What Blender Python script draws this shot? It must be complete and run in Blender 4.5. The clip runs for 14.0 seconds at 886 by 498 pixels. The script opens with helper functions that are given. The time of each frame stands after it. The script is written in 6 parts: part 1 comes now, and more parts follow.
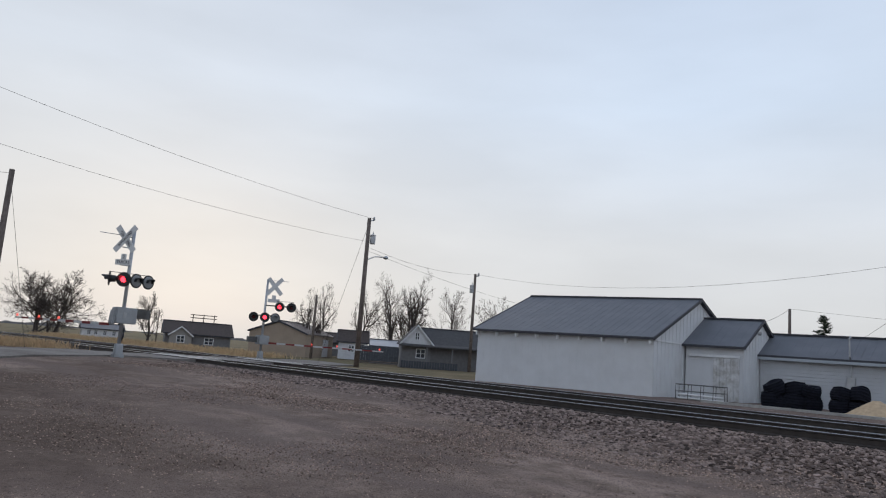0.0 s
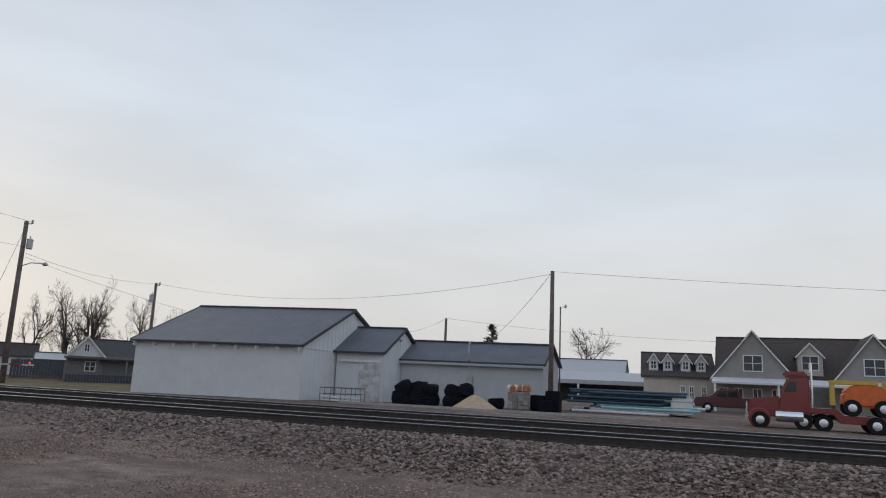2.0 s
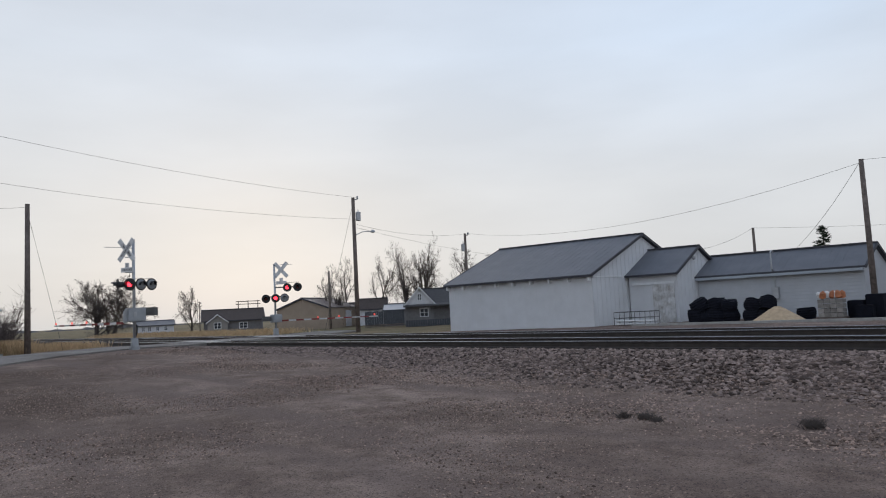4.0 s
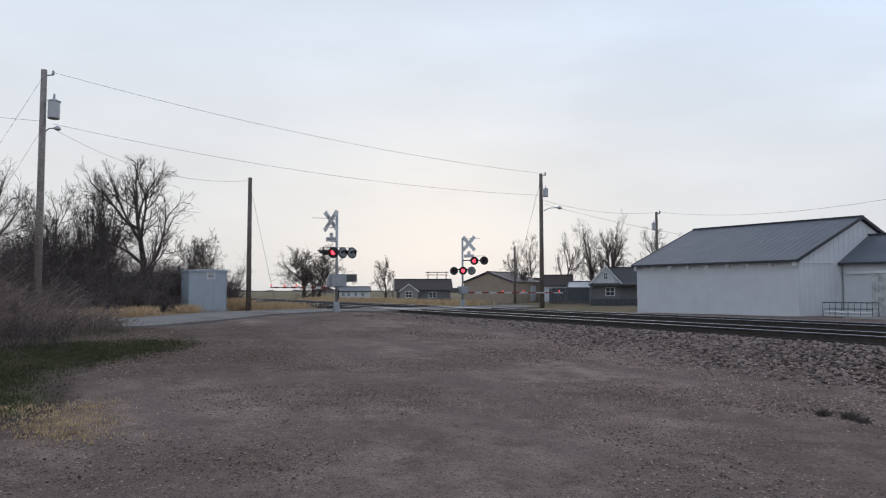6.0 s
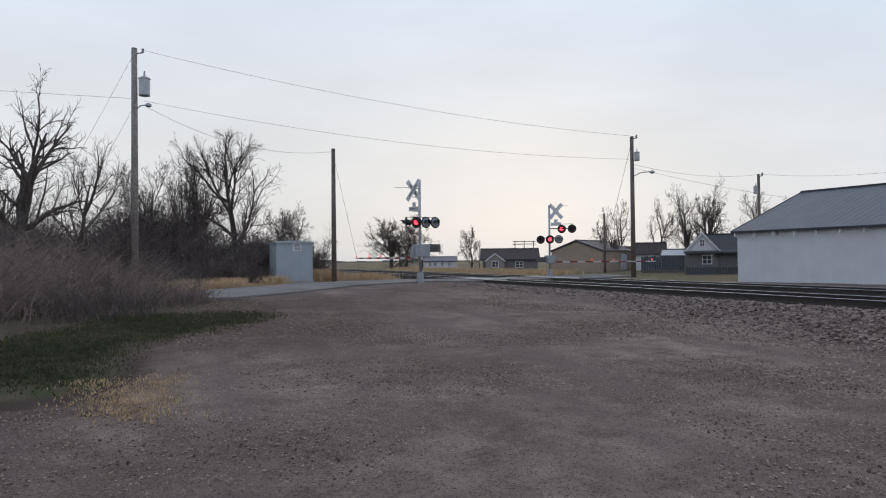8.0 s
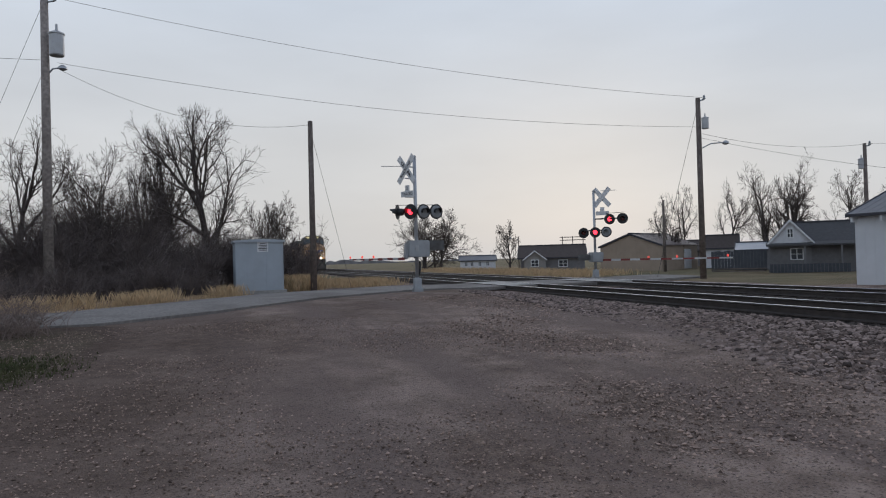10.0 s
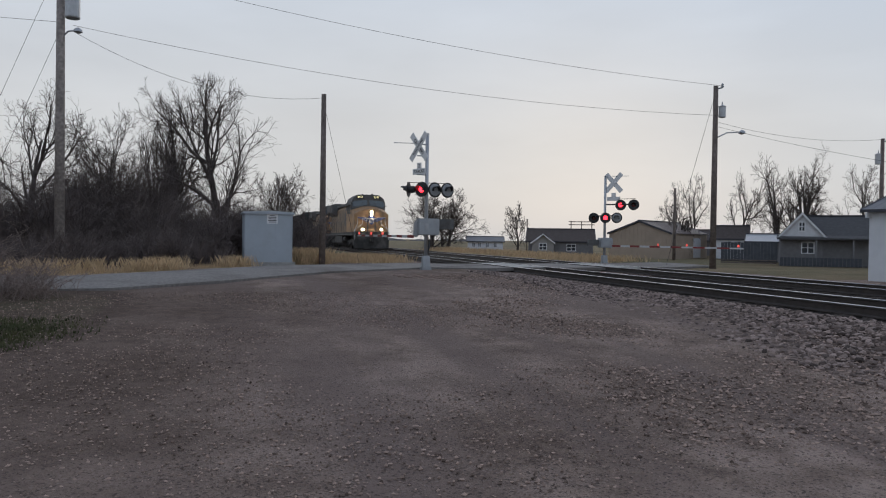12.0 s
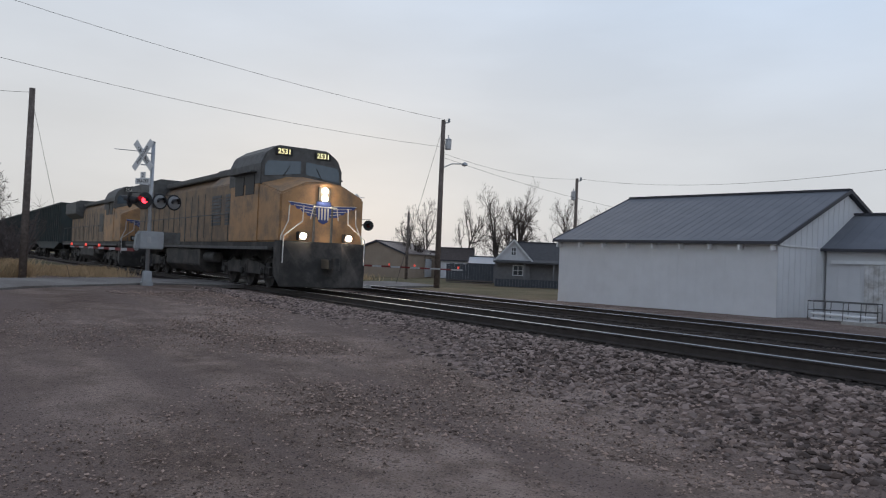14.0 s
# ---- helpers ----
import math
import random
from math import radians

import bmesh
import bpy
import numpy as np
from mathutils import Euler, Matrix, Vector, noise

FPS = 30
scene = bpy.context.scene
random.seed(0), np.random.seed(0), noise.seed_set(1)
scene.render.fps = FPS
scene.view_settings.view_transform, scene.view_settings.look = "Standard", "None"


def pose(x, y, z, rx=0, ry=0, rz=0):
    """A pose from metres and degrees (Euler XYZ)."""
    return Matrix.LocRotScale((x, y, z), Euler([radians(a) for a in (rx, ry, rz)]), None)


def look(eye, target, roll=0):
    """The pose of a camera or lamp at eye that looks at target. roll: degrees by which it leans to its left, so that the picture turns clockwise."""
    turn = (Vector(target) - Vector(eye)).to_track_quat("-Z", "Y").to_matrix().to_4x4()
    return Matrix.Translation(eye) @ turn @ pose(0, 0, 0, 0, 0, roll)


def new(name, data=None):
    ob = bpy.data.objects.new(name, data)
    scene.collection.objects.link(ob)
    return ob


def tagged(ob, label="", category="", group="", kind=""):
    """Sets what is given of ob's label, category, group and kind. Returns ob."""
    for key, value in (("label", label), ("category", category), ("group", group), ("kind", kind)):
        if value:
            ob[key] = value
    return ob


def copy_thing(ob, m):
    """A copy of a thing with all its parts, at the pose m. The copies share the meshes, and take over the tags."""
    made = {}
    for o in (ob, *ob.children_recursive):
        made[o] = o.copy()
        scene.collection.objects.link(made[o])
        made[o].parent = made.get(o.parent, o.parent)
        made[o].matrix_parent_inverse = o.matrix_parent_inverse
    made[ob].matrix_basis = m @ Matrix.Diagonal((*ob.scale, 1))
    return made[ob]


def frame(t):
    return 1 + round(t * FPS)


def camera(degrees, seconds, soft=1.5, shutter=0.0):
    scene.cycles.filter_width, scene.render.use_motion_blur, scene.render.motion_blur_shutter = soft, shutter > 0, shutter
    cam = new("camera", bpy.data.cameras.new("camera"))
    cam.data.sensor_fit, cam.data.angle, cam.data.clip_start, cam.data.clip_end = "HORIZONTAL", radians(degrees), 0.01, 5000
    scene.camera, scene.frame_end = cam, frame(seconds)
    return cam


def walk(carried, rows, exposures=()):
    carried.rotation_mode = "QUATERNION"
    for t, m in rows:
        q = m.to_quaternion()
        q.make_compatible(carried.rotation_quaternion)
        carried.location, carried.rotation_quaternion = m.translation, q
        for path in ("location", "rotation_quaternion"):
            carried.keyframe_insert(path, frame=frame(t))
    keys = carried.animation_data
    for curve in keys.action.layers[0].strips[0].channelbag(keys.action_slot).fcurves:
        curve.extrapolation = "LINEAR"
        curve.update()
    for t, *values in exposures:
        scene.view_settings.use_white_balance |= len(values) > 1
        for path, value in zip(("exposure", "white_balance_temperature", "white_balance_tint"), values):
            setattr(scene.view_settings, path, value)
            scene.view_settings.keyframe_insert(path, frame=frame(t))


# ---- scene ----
# ---- camera ----
cam = camera(64.19, 14.0, soft=1.1, shutter=0.06)
PATH = [
    (0, pose(0.66, 0.33, 1.54, 98.45, -4.24, 41.92)),
    (0.5, pose(1.62, 0.41, 1.55, 95.41, -3.29, 42.92)),
    (1, pose(2.74, 0.41, 1.59, 93.91, -1.49, 33.83)),
    (1.5, pose(3.68, 0.42, 1.59, 97.82, -5.53, 26.16)),
    (2, pose(4.26, 0.47, 1.59, 100.51, -2.55, 20.75)),
    (2.5, pose(5.16, 0.44, 1.57, 98.74, -1.15, 37.92)),
    (5, pose(6.24, 0.76, 1.59, 92.94, 3.23, 47.91)),
    (5.5, pose(6.27, 0.70, 1.58, 90.06, -0.16, 47.75)),
    (6, pose(6.35, 0.52, 1.59, 93.32, 0.12, 62.03)),
    (6.5, pose(6.52, 0.37, 1.57, 91.05, 0.51, 67.43)),
    (7, pose(6.60, 0.32, 1.57, 90.89, -1.11, 69.15)),
    (7.5, pose(6.55, 0.37, 1.58, 90.90, 0.12, 68.38)),
    (10, pose(-1.19, 5.51, 1.64, 90.88, 1.53, 73.59)),
    (10.5, pose(-1.26, 5.44, 1.62, 90.81, 0.07, 73.29)),
    (11, pose(-1.27, 5.39, 1.62, 90.75, 0.26, 75.82)),
    (11.5, pose(-1.31, 5.43, 1.61, 89.35, 0.21, 73.62)),
    (12, pose(-1.27, 5.45, 1.62, 89.23, -0.80, 74.15)),
    (12.5, pose(-1.23, 5.58, 1.63, 90.12, -1.31, 72.41)),
    (13, pose(-1.08, 5.72, 1.66, 89.16, -1.72, 69.72)),
    (13.5, pose(-0.94, 5.81, 1.67, 88.20, -1.48, 63.90)),
    (14, pose(-0.62, 5.73, 1.72, 91.11, -2.43, 53.84)),
]

# ---- sky, sun, exposure ----
SUN_EL, SUN_AZ = radians(7), radians(62)   # low sun behind cloud, left of the crossing


def build_world():
    w = bpy.data.worlds.new("overcast_evening")
    scene.world = w
    w.use_nodes = True
    nt = w.node_tree
    nt.nodes.clear()
    N, L = nt.nodes.new, nt.links.new
    out, bg = N("ShaderNodeOutputWorld"), N("ShaderNodeBackground")
    sky = N("ShaderNodeTexSky")
    sky.sky_type, sky.sun_disc = "NISHITA", False
    sky.sun_elevation, sky.sun_rotation = SUN_EL, -SUN_AZ
    sky.air_density, sky.dust_density, sky.ozone_density = 1.0, 2.5, 1.5
    gain = N("ShaderNodeMixRGB")
    gain.blend_type = "MULTIPLY"
    gain.inputs[0].default_value = 1
    gain.inputs[2].default_value = (0.10, 0.10, 0.10, 1)
    L(sky.outputs[0], gain.inputs[1])
    tc, sep = N("ShaderNodeTexCoord"), N("ShaderNodeSeparateXYZ")
    L(tc.outputs["Generated"], sep.inputs[0])
    # the veil of cloud: paler and warmer near the horizon, greyer blue above
    ramp = N("ShaderNodeValToRGB")
    L(sep.outputs[2], ramp.inputs[0])
    e = ramp.color_ramp.elements
    e[0].position, e[0].color = 0.0, (0.645, 0.668, 0.70, 1)
    e[1].position, e[1].color = 0.75, (0.45, 0.55, 0.74, 1)
    for p, c in ((0.06, (0.685, 0.708, 0.735, 1)), (0.16, (0.71, 0.75, 0.803, 1)), (0.34, (0.648, 0.762, 0.925, 1))):
        k = e.new(p)
        k.color = c
    # warm glow towards the hidden sun
    glow = N("ShaderNodeVectorMath")
    glow.operation = "DOT_PRODUCT"
    L(tc.outputs["Generated"], glow.inputs[0])
    glow.inputs[1].default_value = (-math.sin(SUN_AZ + 0.45), math.cos(SUN_AZ + 0.45), 0.06)
    gm = N("ShaderNodeMapRange")
    gm.inputs[1].default_value, gm.inputs[2].default_value = 0.45, 1.0
    gm.inputs[3].default_value, gm.inputs[4].default_value = 0.0, 0.34
    L(glow.outputs["Value"], gm.inputs[0])
    warm = N("ShaderNodeMixRGB")
    warm.inputs[2].default_value = (0.80, 0.775, 0.735, 1)
    L(gm.outputs[0], warm.inputs[0])
    L(ramp.outputs[0], warm.inputs[1])
    # soft streaks of thicker and thinner cloud
    mp = N("ShaderNodeMapping")
    mp.inputs["Scale"].default_value = (1.5, 1.5, 5.5)
    mp.inputs["Rotation"].default_value = (0.06, 0.03, 0.5)
    L(tc.outputs["Generated"], mp.inputs[0])
    nz = N("ShaderNodeTexNoise")
    nz.inputs["Scale"].default_value, nz.inputs["Detail"].default_value = 1.9, 5
    nz.inputs["Roughness"].default_value = 0.5
    L(mp.outputs[0], nz.inputs[0])
    cr = N("ShaderNodeMapRange")
    cr.inputs[1].default_value, cr.inputs[2].default_value = 0.32, 0.68
    cr.inputs[3].default_value, cr.inputs[4].default_value = 0.95, 1.05
    L(nz.outputs[0], cr.inputs[0])
    cloud = N("ShaderNodeVectorMath")
    cloud.operation = "SCALE"
    L(warm.outputs[0], cloud.inputs[0])
    L(cr.outputs[0], cloud.inputs["Scale"])
    mix = N("ShaderNodeMixRGB")
    mix.inputs[0].default_value = 0.975
    L(gain.outputs[0], mix.inputs[1])
    L(cloud.outputs[0], mix.inputs[2])
    L(mix.outputs[0], bg.inputs[0])
    bg.inputs[1].default_value = 1.0
    L(bg.outputs[0], out.inputs[0])


build_world()
sun = new("sun", bpy.data.lights.new("sun", "SUN"))
sun.data.energy, sun.data.angle, sun.data.color = 0.5, radians(40), (1.0, 0.93, 0.85)
sun.matrix_world = look((0, 0, 0), (math.sin(SUN_AZ) * math.cos(SUN_EL), -math.cos(SUN_AZ) * math.cos(SUN_EL), -math.sin(radians(25))))
walk(cam, PATH, exposures=[(0, 0.0, 6650, 10), (2.7, -0.05, 6900, 10), (5.0, 0.06, 6500, 10), (7.5, 0.09, 6500, 10), (10.0, -0.2, 6500, 10), (12.5, -0.2, 6500, 10), (14.0, -0.12, 6500, 10)])
# ---- materials ----
def mat(name, color, rough=0.7, metal=0.0, vary=0.12, scale=6.0, bump=0.0, bscale=40.0, dirt=None, dirt_amt=0.0, dirt_scale=1.5, coat=0.0, random_amt=0.0):
    """A surface with grain at two scales: fine tone variation, larger stains, and fine relief."""
    m = bpy.data.materials.new(name)
    m.use_nodes = True
    nt = m.node_tree
    b = nt.nodes["Principled BSDF"]
    N, L = nt.nodes.new, nt.links.new
    tc = N("ShaderNodeTexCoord")
    src = tc.outputs["Object"]
    n1 = N("ShaderNodeTexNoise")
    n1.inputs["Scale"].default_value, n1.inputs["Detail"].default_value = scale, 6
    L(src, n1.inputs[0])
    hsv = N("ShaderNodeHueSaturation")
    hsv.inputs["Color"].default_value = (*color, 1)
    mr = N("ShaderNodeMapRange")
    mr.inputs[1].default_value, mr.inputs[2].default_value = 0.3, 0.7
    mr.inputs[3].default_value, mr.inputs[4].default_value = 1 - vary, 1 + vary
    L(n1.outputs[0], mr.inputs[0])
    val = mr.outputs[0]
    if random_amt:
        oi = N("ShaderNodeObjectInfo")
        ma = N("ShaderNodeMapRange")
        ma.inputs[3].default_value, ma.inputs[4].default_value = 1 - random_amt, 1 + random_amt
        L(oi.outputs["Random"], ma.inputs[0])
        mm = N("ShaderNodeMath")
        mm.operation = "MULTIPLY"
        L(val, mm.inputs[0])
        L(ma.outputs[0], mm.inputs[1])
        val = mm.outputs[0]
    L(val, hsv.inputs["Value"])
    col = hsv.outputs[0]
    if dirt:
        n2 = N("ShaderNodeTexNoise")
        n2.inputs["Scale"].default_value, n2.inputs["Detail"].default_value = dirt_scale, 8
        n2.inputs["Roughness"].default_value = 0.65
        L(src, n2.inputs[0])
        r2 = N("ShaderNodeMapRange")
        r2.inputs[1].default_value, r2.inputs[2].default_value = 0.45, 0.7
        r2.inputs[4].default_value = dirt_amt
        L(n2.outputs[0], r2.inputs[0])
        mx = N("ShaderNodeMixRGB")
        mx.inputs[2].default_value = (*dirt, 1)
        L(r2.outputs[0], mx.inputs[0])
        L(col, mx.inputs[1])
        col = mx.outputs[0]
    L(col, b.inputs["Base Color"])
    b.inputs["Roughness"].default_value, b.inputs["Metallic"].default_value = rough, metal
    if rough >= 0.85:
        b.inputs["Specular IOR Level"].default_value = 0.12
    if coat:
        b.inputs["Coat Weight"].default_value, b.inputs["Coat Roughness"].default_value = coat, 0.08
    if bump:
        n3 = N("ShaderNodeTexNoise")
        n3.inputs["Scale"].default_value, n3.inputs["Detail"].default_value = bscale, 5
        L(src, n3.inputs[0])
        bp = N("ShaderNodeBump")
        bp.inputs["Strength"].default_value, bp.inputs["Distance"].default_value = bump, 0.02
        L(n3.outputs[0], bp.inputs["Height"])
        L(bp.outputs[0], b.inputs["Normal"])
    return m


def glow_mat(name, color, strength):
    m = bpy.data.materials.new(name)
    m.use_nodes = True
    b = m.node_tree.nodes["Principled BSDF"]
    b.inputs["Base Color"].default_value = (*color, 1)
    b.inputs["Emission Color"].default_value = (*color, 1)
    b.inputs["Emission Strength"].default_value = strength
    return m


def glass_mat(name, color, rough=0.05):
    m = mat(name, color, rough, 0.0, 0.04)
    m.node_tree.nodes["Principled BSDF"].inputs["Specular IOR Level"].default_value = 0.45
    return m


M = {}
M["white_siding"] = mat("white_siding", (0.62, 0.63, 0.65), 0.55, vary=0.04, scale=2.0, dirt=(0.46, 0.45, 0.44), dirt_amt=0.22, dirt_scale=0.9, bump=0.05)
M["grey_siding"] = mat("grey_siding", (0.44, 0.455, 0.48), 0.6, vary=0.05, scale=2.0, dirt=(0.36, 0.36, 0.36), dirt_amt=0.3, dirt_scale=0.9, bump=0.05)
M["weathered_white"] = mat("weathered_white", (0.60, 0.60, 0.60), 0.7, vary=0.15, scale=5.0, dirt=(0.25, 0.22, 0.19), dirt_amt=0.8, dirt_scale=3.5, bump=0.2)
M["house_roof"] = mat("house_roof", (0.085, 0.083, 0.085), 0.85, vary=0.12, scale=6, bump=0.2)
M["grey_roof"] = mat("grey_roof", (0.125, 0.133, 0.152), 0.6, 0.1, vary=0.06, scale=1.5, dirt=(0.18, 0.18, 0.19), dirt_amt=0.3)
M["dark_trim"] = mat("dark_trim", (0.04, 0.04, 0.05), 0.6)
M["white_trim"] = mat("white_trim", (0.70, 0.71, 0.72), 0.5, vary=0.06)
M["wood_pole"] = mat("wood_pole", (0.17, 0.14, 0.125), 0.9, vary=0.3, scale=9, bump=0.5, bscale=30, dirt=(0.06, 0.05, 0.04), dirt_amt=0.6)
M["grey_pole"] = mat("grey_pole", (0.30, 0.262, 0.238), 0.9, vary=0.3, scale=9, bump=0.5, bscale=30, dirt=(0.13, 0.11, 0.10), dirt_amt=0.6)
M["galvanised"] = mat("galvanised", (0.42, 0.43, 0.45), 0.45, 0.55, vary=0.12, scale=8, dirt=(0.22, 0.21, 0.20), dirt_amt=0.4, dirt_scale=4)
M["silver_paint"] = mat("silver_paint", (0.34, 0.36, 0.38), 0.5, 0.2, vary=0.1, dirt=(0.16, 0.14, 0.12), dirt_amt=0.5, dirt_scale=3)
M["black_paint"] = mat("black_paint", (0.018, 0.018, 0.02), 0.55, vary=0.25)
M["dark_lens"] = mat("dark_lens", (0.09, 0.012, 0.012), 0.25, vary=0.1)
M["pale_lens"] = mat("pale_lens", (0.24, 0.25, 0.26), 0.35, vary=0.1)
M["red_glow"] = glow_mat("red_glow", (1.0, 0.03, 0.05), 5.0)
M["red_glow_small"] = glow_mat("red_glow_small", (1.0, 0.10, 0.07), 0.8)
M["headlight_glow"] = glow_mat("headlight_glow", (1.0, 0.82, 0.58), 110.0)
M["sign_white"] = mat("sign_white", (0.66, 0.66, 0.66), 0.5, vary=0.06, dirt=(0.4, 0.38, 0.36), dirt_amt=0.3)
M["sign_black"] = mat("sign_black", (0.02, 0.02, 0.02), 0.6)
M["gate_red"] = mat("gate_red", (0.20, 0.025, 0.024), 0.5)
M["gate_white"] = mat("gate_white", (0.5, 0.5, 0.5), 0.5)
M["concrete"] = mat("concrete", (0.36, 0.35, 0.33), 0.9, vary=0.15, scale=10, bump=0.3, dirt=(0.2, 0.19, 0.18), dirt_amt=0.4)
M["shed_grey"] = mat("shed_grey", (0.36, 0.40, 0.44), 0.55, vary=0.05, scale=2, dirt=(0.28, 0.29, 0.30), dirt_amt=0.4, dirt_scale=1.2)
M["wire"] = mat("wire", (0.03, 0.03, 0.03), 0.6)
M["rail_steel"] = mat("rail_steel", (0.055, 0.045, 0.04), 0.75, 0.3, vary=0.2, scale=6)
M["rail_head"] = mat("rail_head", (0.40, 0.40, 0.42), 0.38, 1.0, vary=0.08, scale=3)
M["tie_wood"] = mat("tie_wood", (0.055, 0.045, 0.04), 0.95, vary=0.25, scale=8, bump=0.5, random_amt=0.3)
M["asphalt"] = mat("asphalt", (0.225, 0.208, 0.195), 0.95, vary=0.25, scale=14, bump=0.6, bscale=45, dirt=(0.115, 0.10, 0.09), dirt_amt=0.85, dirt_scale=0.45)
M["bark"] = mat("bark", (0.10, 0.085, 0.077), 0.95, vary=0.3, scale=6, bump=0.4, bscale=20)
M["twig"] = mat("twig", (0.10, 0.083, 0.076), 0.95, vary=0.3)
M["brush"] = mat("brush", (0.135, 0.110, 0.102), 0.95, vary=0.35, scale=2.0)
M["shrub_stem"] = mat("shrub_stem", (0.25, 0.195, 0.17), 0.95, vary=0.35, scale=2.0)
M["dry_grass"] = mat("dry_grass", (0.56, 0.41, 0.25), 0.95, vary=0.3, scale=4)
M["green_grass"] = mat("green_grass", (0.078, 0.088, 0.045), 0.95, vary=0.35, scale=4, dirt=(0.14, 0.11, 0.06), dirt_amt=0.5, dirt_scale=2)
M["needles"] = mat("needles", (0.03, 0.042, 0.028), 0.95, vary=0.3)
M["tyre"] = mat("tyre", (0.018, 0.018, 0.019), 0.9, vary=0.2, bump=0.3)
M["alloy"] = mat("alloy", (0.72, 0.73, 0.75), 0.32, 0.7, vary=0.06)
M["car_white"] = mat("car_white", (0.64, 0.65, 0.67), 0.3, vary=0.02, coat=0.8, dirt=(0.55, 0.54, 0.52), dirt_amt=0.2)
M["car_glass"] = glass_mat("car_glass", (0.02, 0.022, 0.024), 0.06)
M["car_glass"].node_tree.nodes["Principled BSDF"].inputs["Specular IOR Level"].default_value = 0.4
M["chrome"] = mat("chrome", (0.75, 0.76, 0.78), 0.15, 1.0, vary=0.03)
M["plastic_black"] = mat("plastic_black", (0.022, 0.022, 0.024), 0.6, vary=0.12)
M["tail_red"] = mat("tail_red", (0.25, 0.02, 0.02), 0.2, coat=0.6)
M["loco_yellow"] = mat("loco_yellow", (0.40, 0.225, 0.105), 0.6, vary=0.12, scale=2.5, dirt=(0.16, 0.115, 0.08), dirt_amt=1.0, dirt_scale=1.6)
# darker, browner copy of loco_yellow for the two machine hoods
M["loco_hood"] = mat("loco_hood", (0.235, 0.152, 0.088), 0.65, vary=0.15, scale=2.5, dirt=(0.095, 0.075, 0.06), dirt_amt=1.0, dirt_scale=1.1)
M["loco_grey"] = mat("loco_grey", (0.105, 0.104, 0.102), 0.75, vary=0.2, dirt=(0.06, 0.052, 0.044), dirt_amt=0.7, dirt_scale=2.2)
M["loco_black"] = mat("loco_black", (0.034, 0.032, 0.030), 0.8, vary=0.3, scale=3, dirt=(0.115, 0.10, 0.09), dirt_amt=0.75, dirt_scale=1.6)
M["loco_white"] = mat("loco_white", (0.62, 0.60, 0.56), 0.5, vary=0.1)
M["loco_blue"] = mat("loco_blue", (0.035, 0.06, 0.22), 0.5, vary=0.1)
M["number_glow"] = glow_mat("number_glow", (1.0, 0.88, 0.45), 1.6)
M["hopper"] = mat("hopper", (0.038, 0.050, 0.050), 0.8, vary=0.2, scale=1.0, dirt=(0.08, 0.07, 0.06), dirt_amt=0.5, dirt_scale=0.8)
# blue-grey base puts part of the sky's reflection into the pane colour
M["loco_screen"] = mat("loco_screen", (0.11, 0.14, 0.17), 0.15, 0.35, vary=0.05)
M["pebble"] = mat("pebble", (0.225, 0.165, 0.135), 0.95, vary=0.2, scale=1.2)
M["bed_stone"] = mat("bed_stone", (0.058, 0.048, 0.043), 0.95, vary=0.25, scale=1.2)
M["ballast"] = mat("ballast", (0.152, 0.117, 0.103), 0.95, vary=0.25, scale=1.2)
M["roof_shingle"] = mat("roof_shingle", (0.088, 0.072, 0.066), 0.9, vary=0.2, scale=8, bump=0.4)
M["tan_metal"] = mat("tan_metal", (0.33, 0.26, 0.20), 0.6, vary=0.08, scale=2)
M["brown_roof"] = mat("brown_roof", (0.15, 0.12, 0.11), 0.6, vary=0.1)
M["house_white"] = mat("house_white", (0.60, 0.60, 0.62), 0.7, vary=0.08)
M["house_grey"] = mat("house_grey", (0.175, 0.17, 0.175), 0.8, vary=0.12)
M["house_taupe"] = mat("house_taupe", (0.27, 0.255, 0.24), 0.75, vary=0.08, scale=3)
M["house_cream"] = mat("house_cream", (0.48, 0.43, 0.37), 0.75, vary=0.08, scale=3)
M["fence_dark"] = mat("fence_dark", (0.06, 0.065, 0.075), 0.8, vary=0.2)
M["window_dark"] = glass_mat("window_dark", (0.04, 0.045, 0.055), 0.2)
M["sand"] = mat("sand", (0.48, 0.36, 0.24), 0.95, vary=0.15, scale=8, bump=0.5, bscale=30)
M["black_hose"] = mat("black_hose", (0.010, 0.011, 0.017), 0.9, vary=0.2)
M["pvc_white"] = mat("pvc_white", (0.66, 0.66, 0.66), 0.45, vary=0.06)
M["pvc_aqua"] = mat("pvc_aqua", (0.30, 0.52, 0.58), 0.45, vary=0.08)
M["pvc_navy"] = mat("pvc_navy", (0.03, 0.06, 0.09), 0.45, vary=0.12)
M["rust_orange"] = mat("rust_orange", (0.45, 0.17, 0.08), 0.8, vary=0.3, scale=6)
M["paver"] = mat("paver", (0.26, 0.24, 0.22), 0.9, vary=0.2, random_amt=0.25)
M["pickup_red"] = mat("pickup_red", (0.06, 0.010, 0.014), 0.35, vary=0.05, coat=0.5)
M["semi_red"] = mat("semi_red", (0.19, 0.020, 0.022), 0.4, vary=0.06, coat=0.4)
M["lift_orange"] = mat("lift_orange", (0.62, 0.13, 0.03), 0.5, vary=0.1)
M["lift_yellow"] = mat("lift_yellow", (0.55, 0.38, 0.08), 0.5, vary=0.1)
M["teal_grey"] = mat("teal_grey", (0.16, 0.24, 0.25), 0.5, vary=0.1)
M["canopy_white"] = mat("canopy_white", (0.42, 0.42, 0.43), 0.5, vary=0.05)
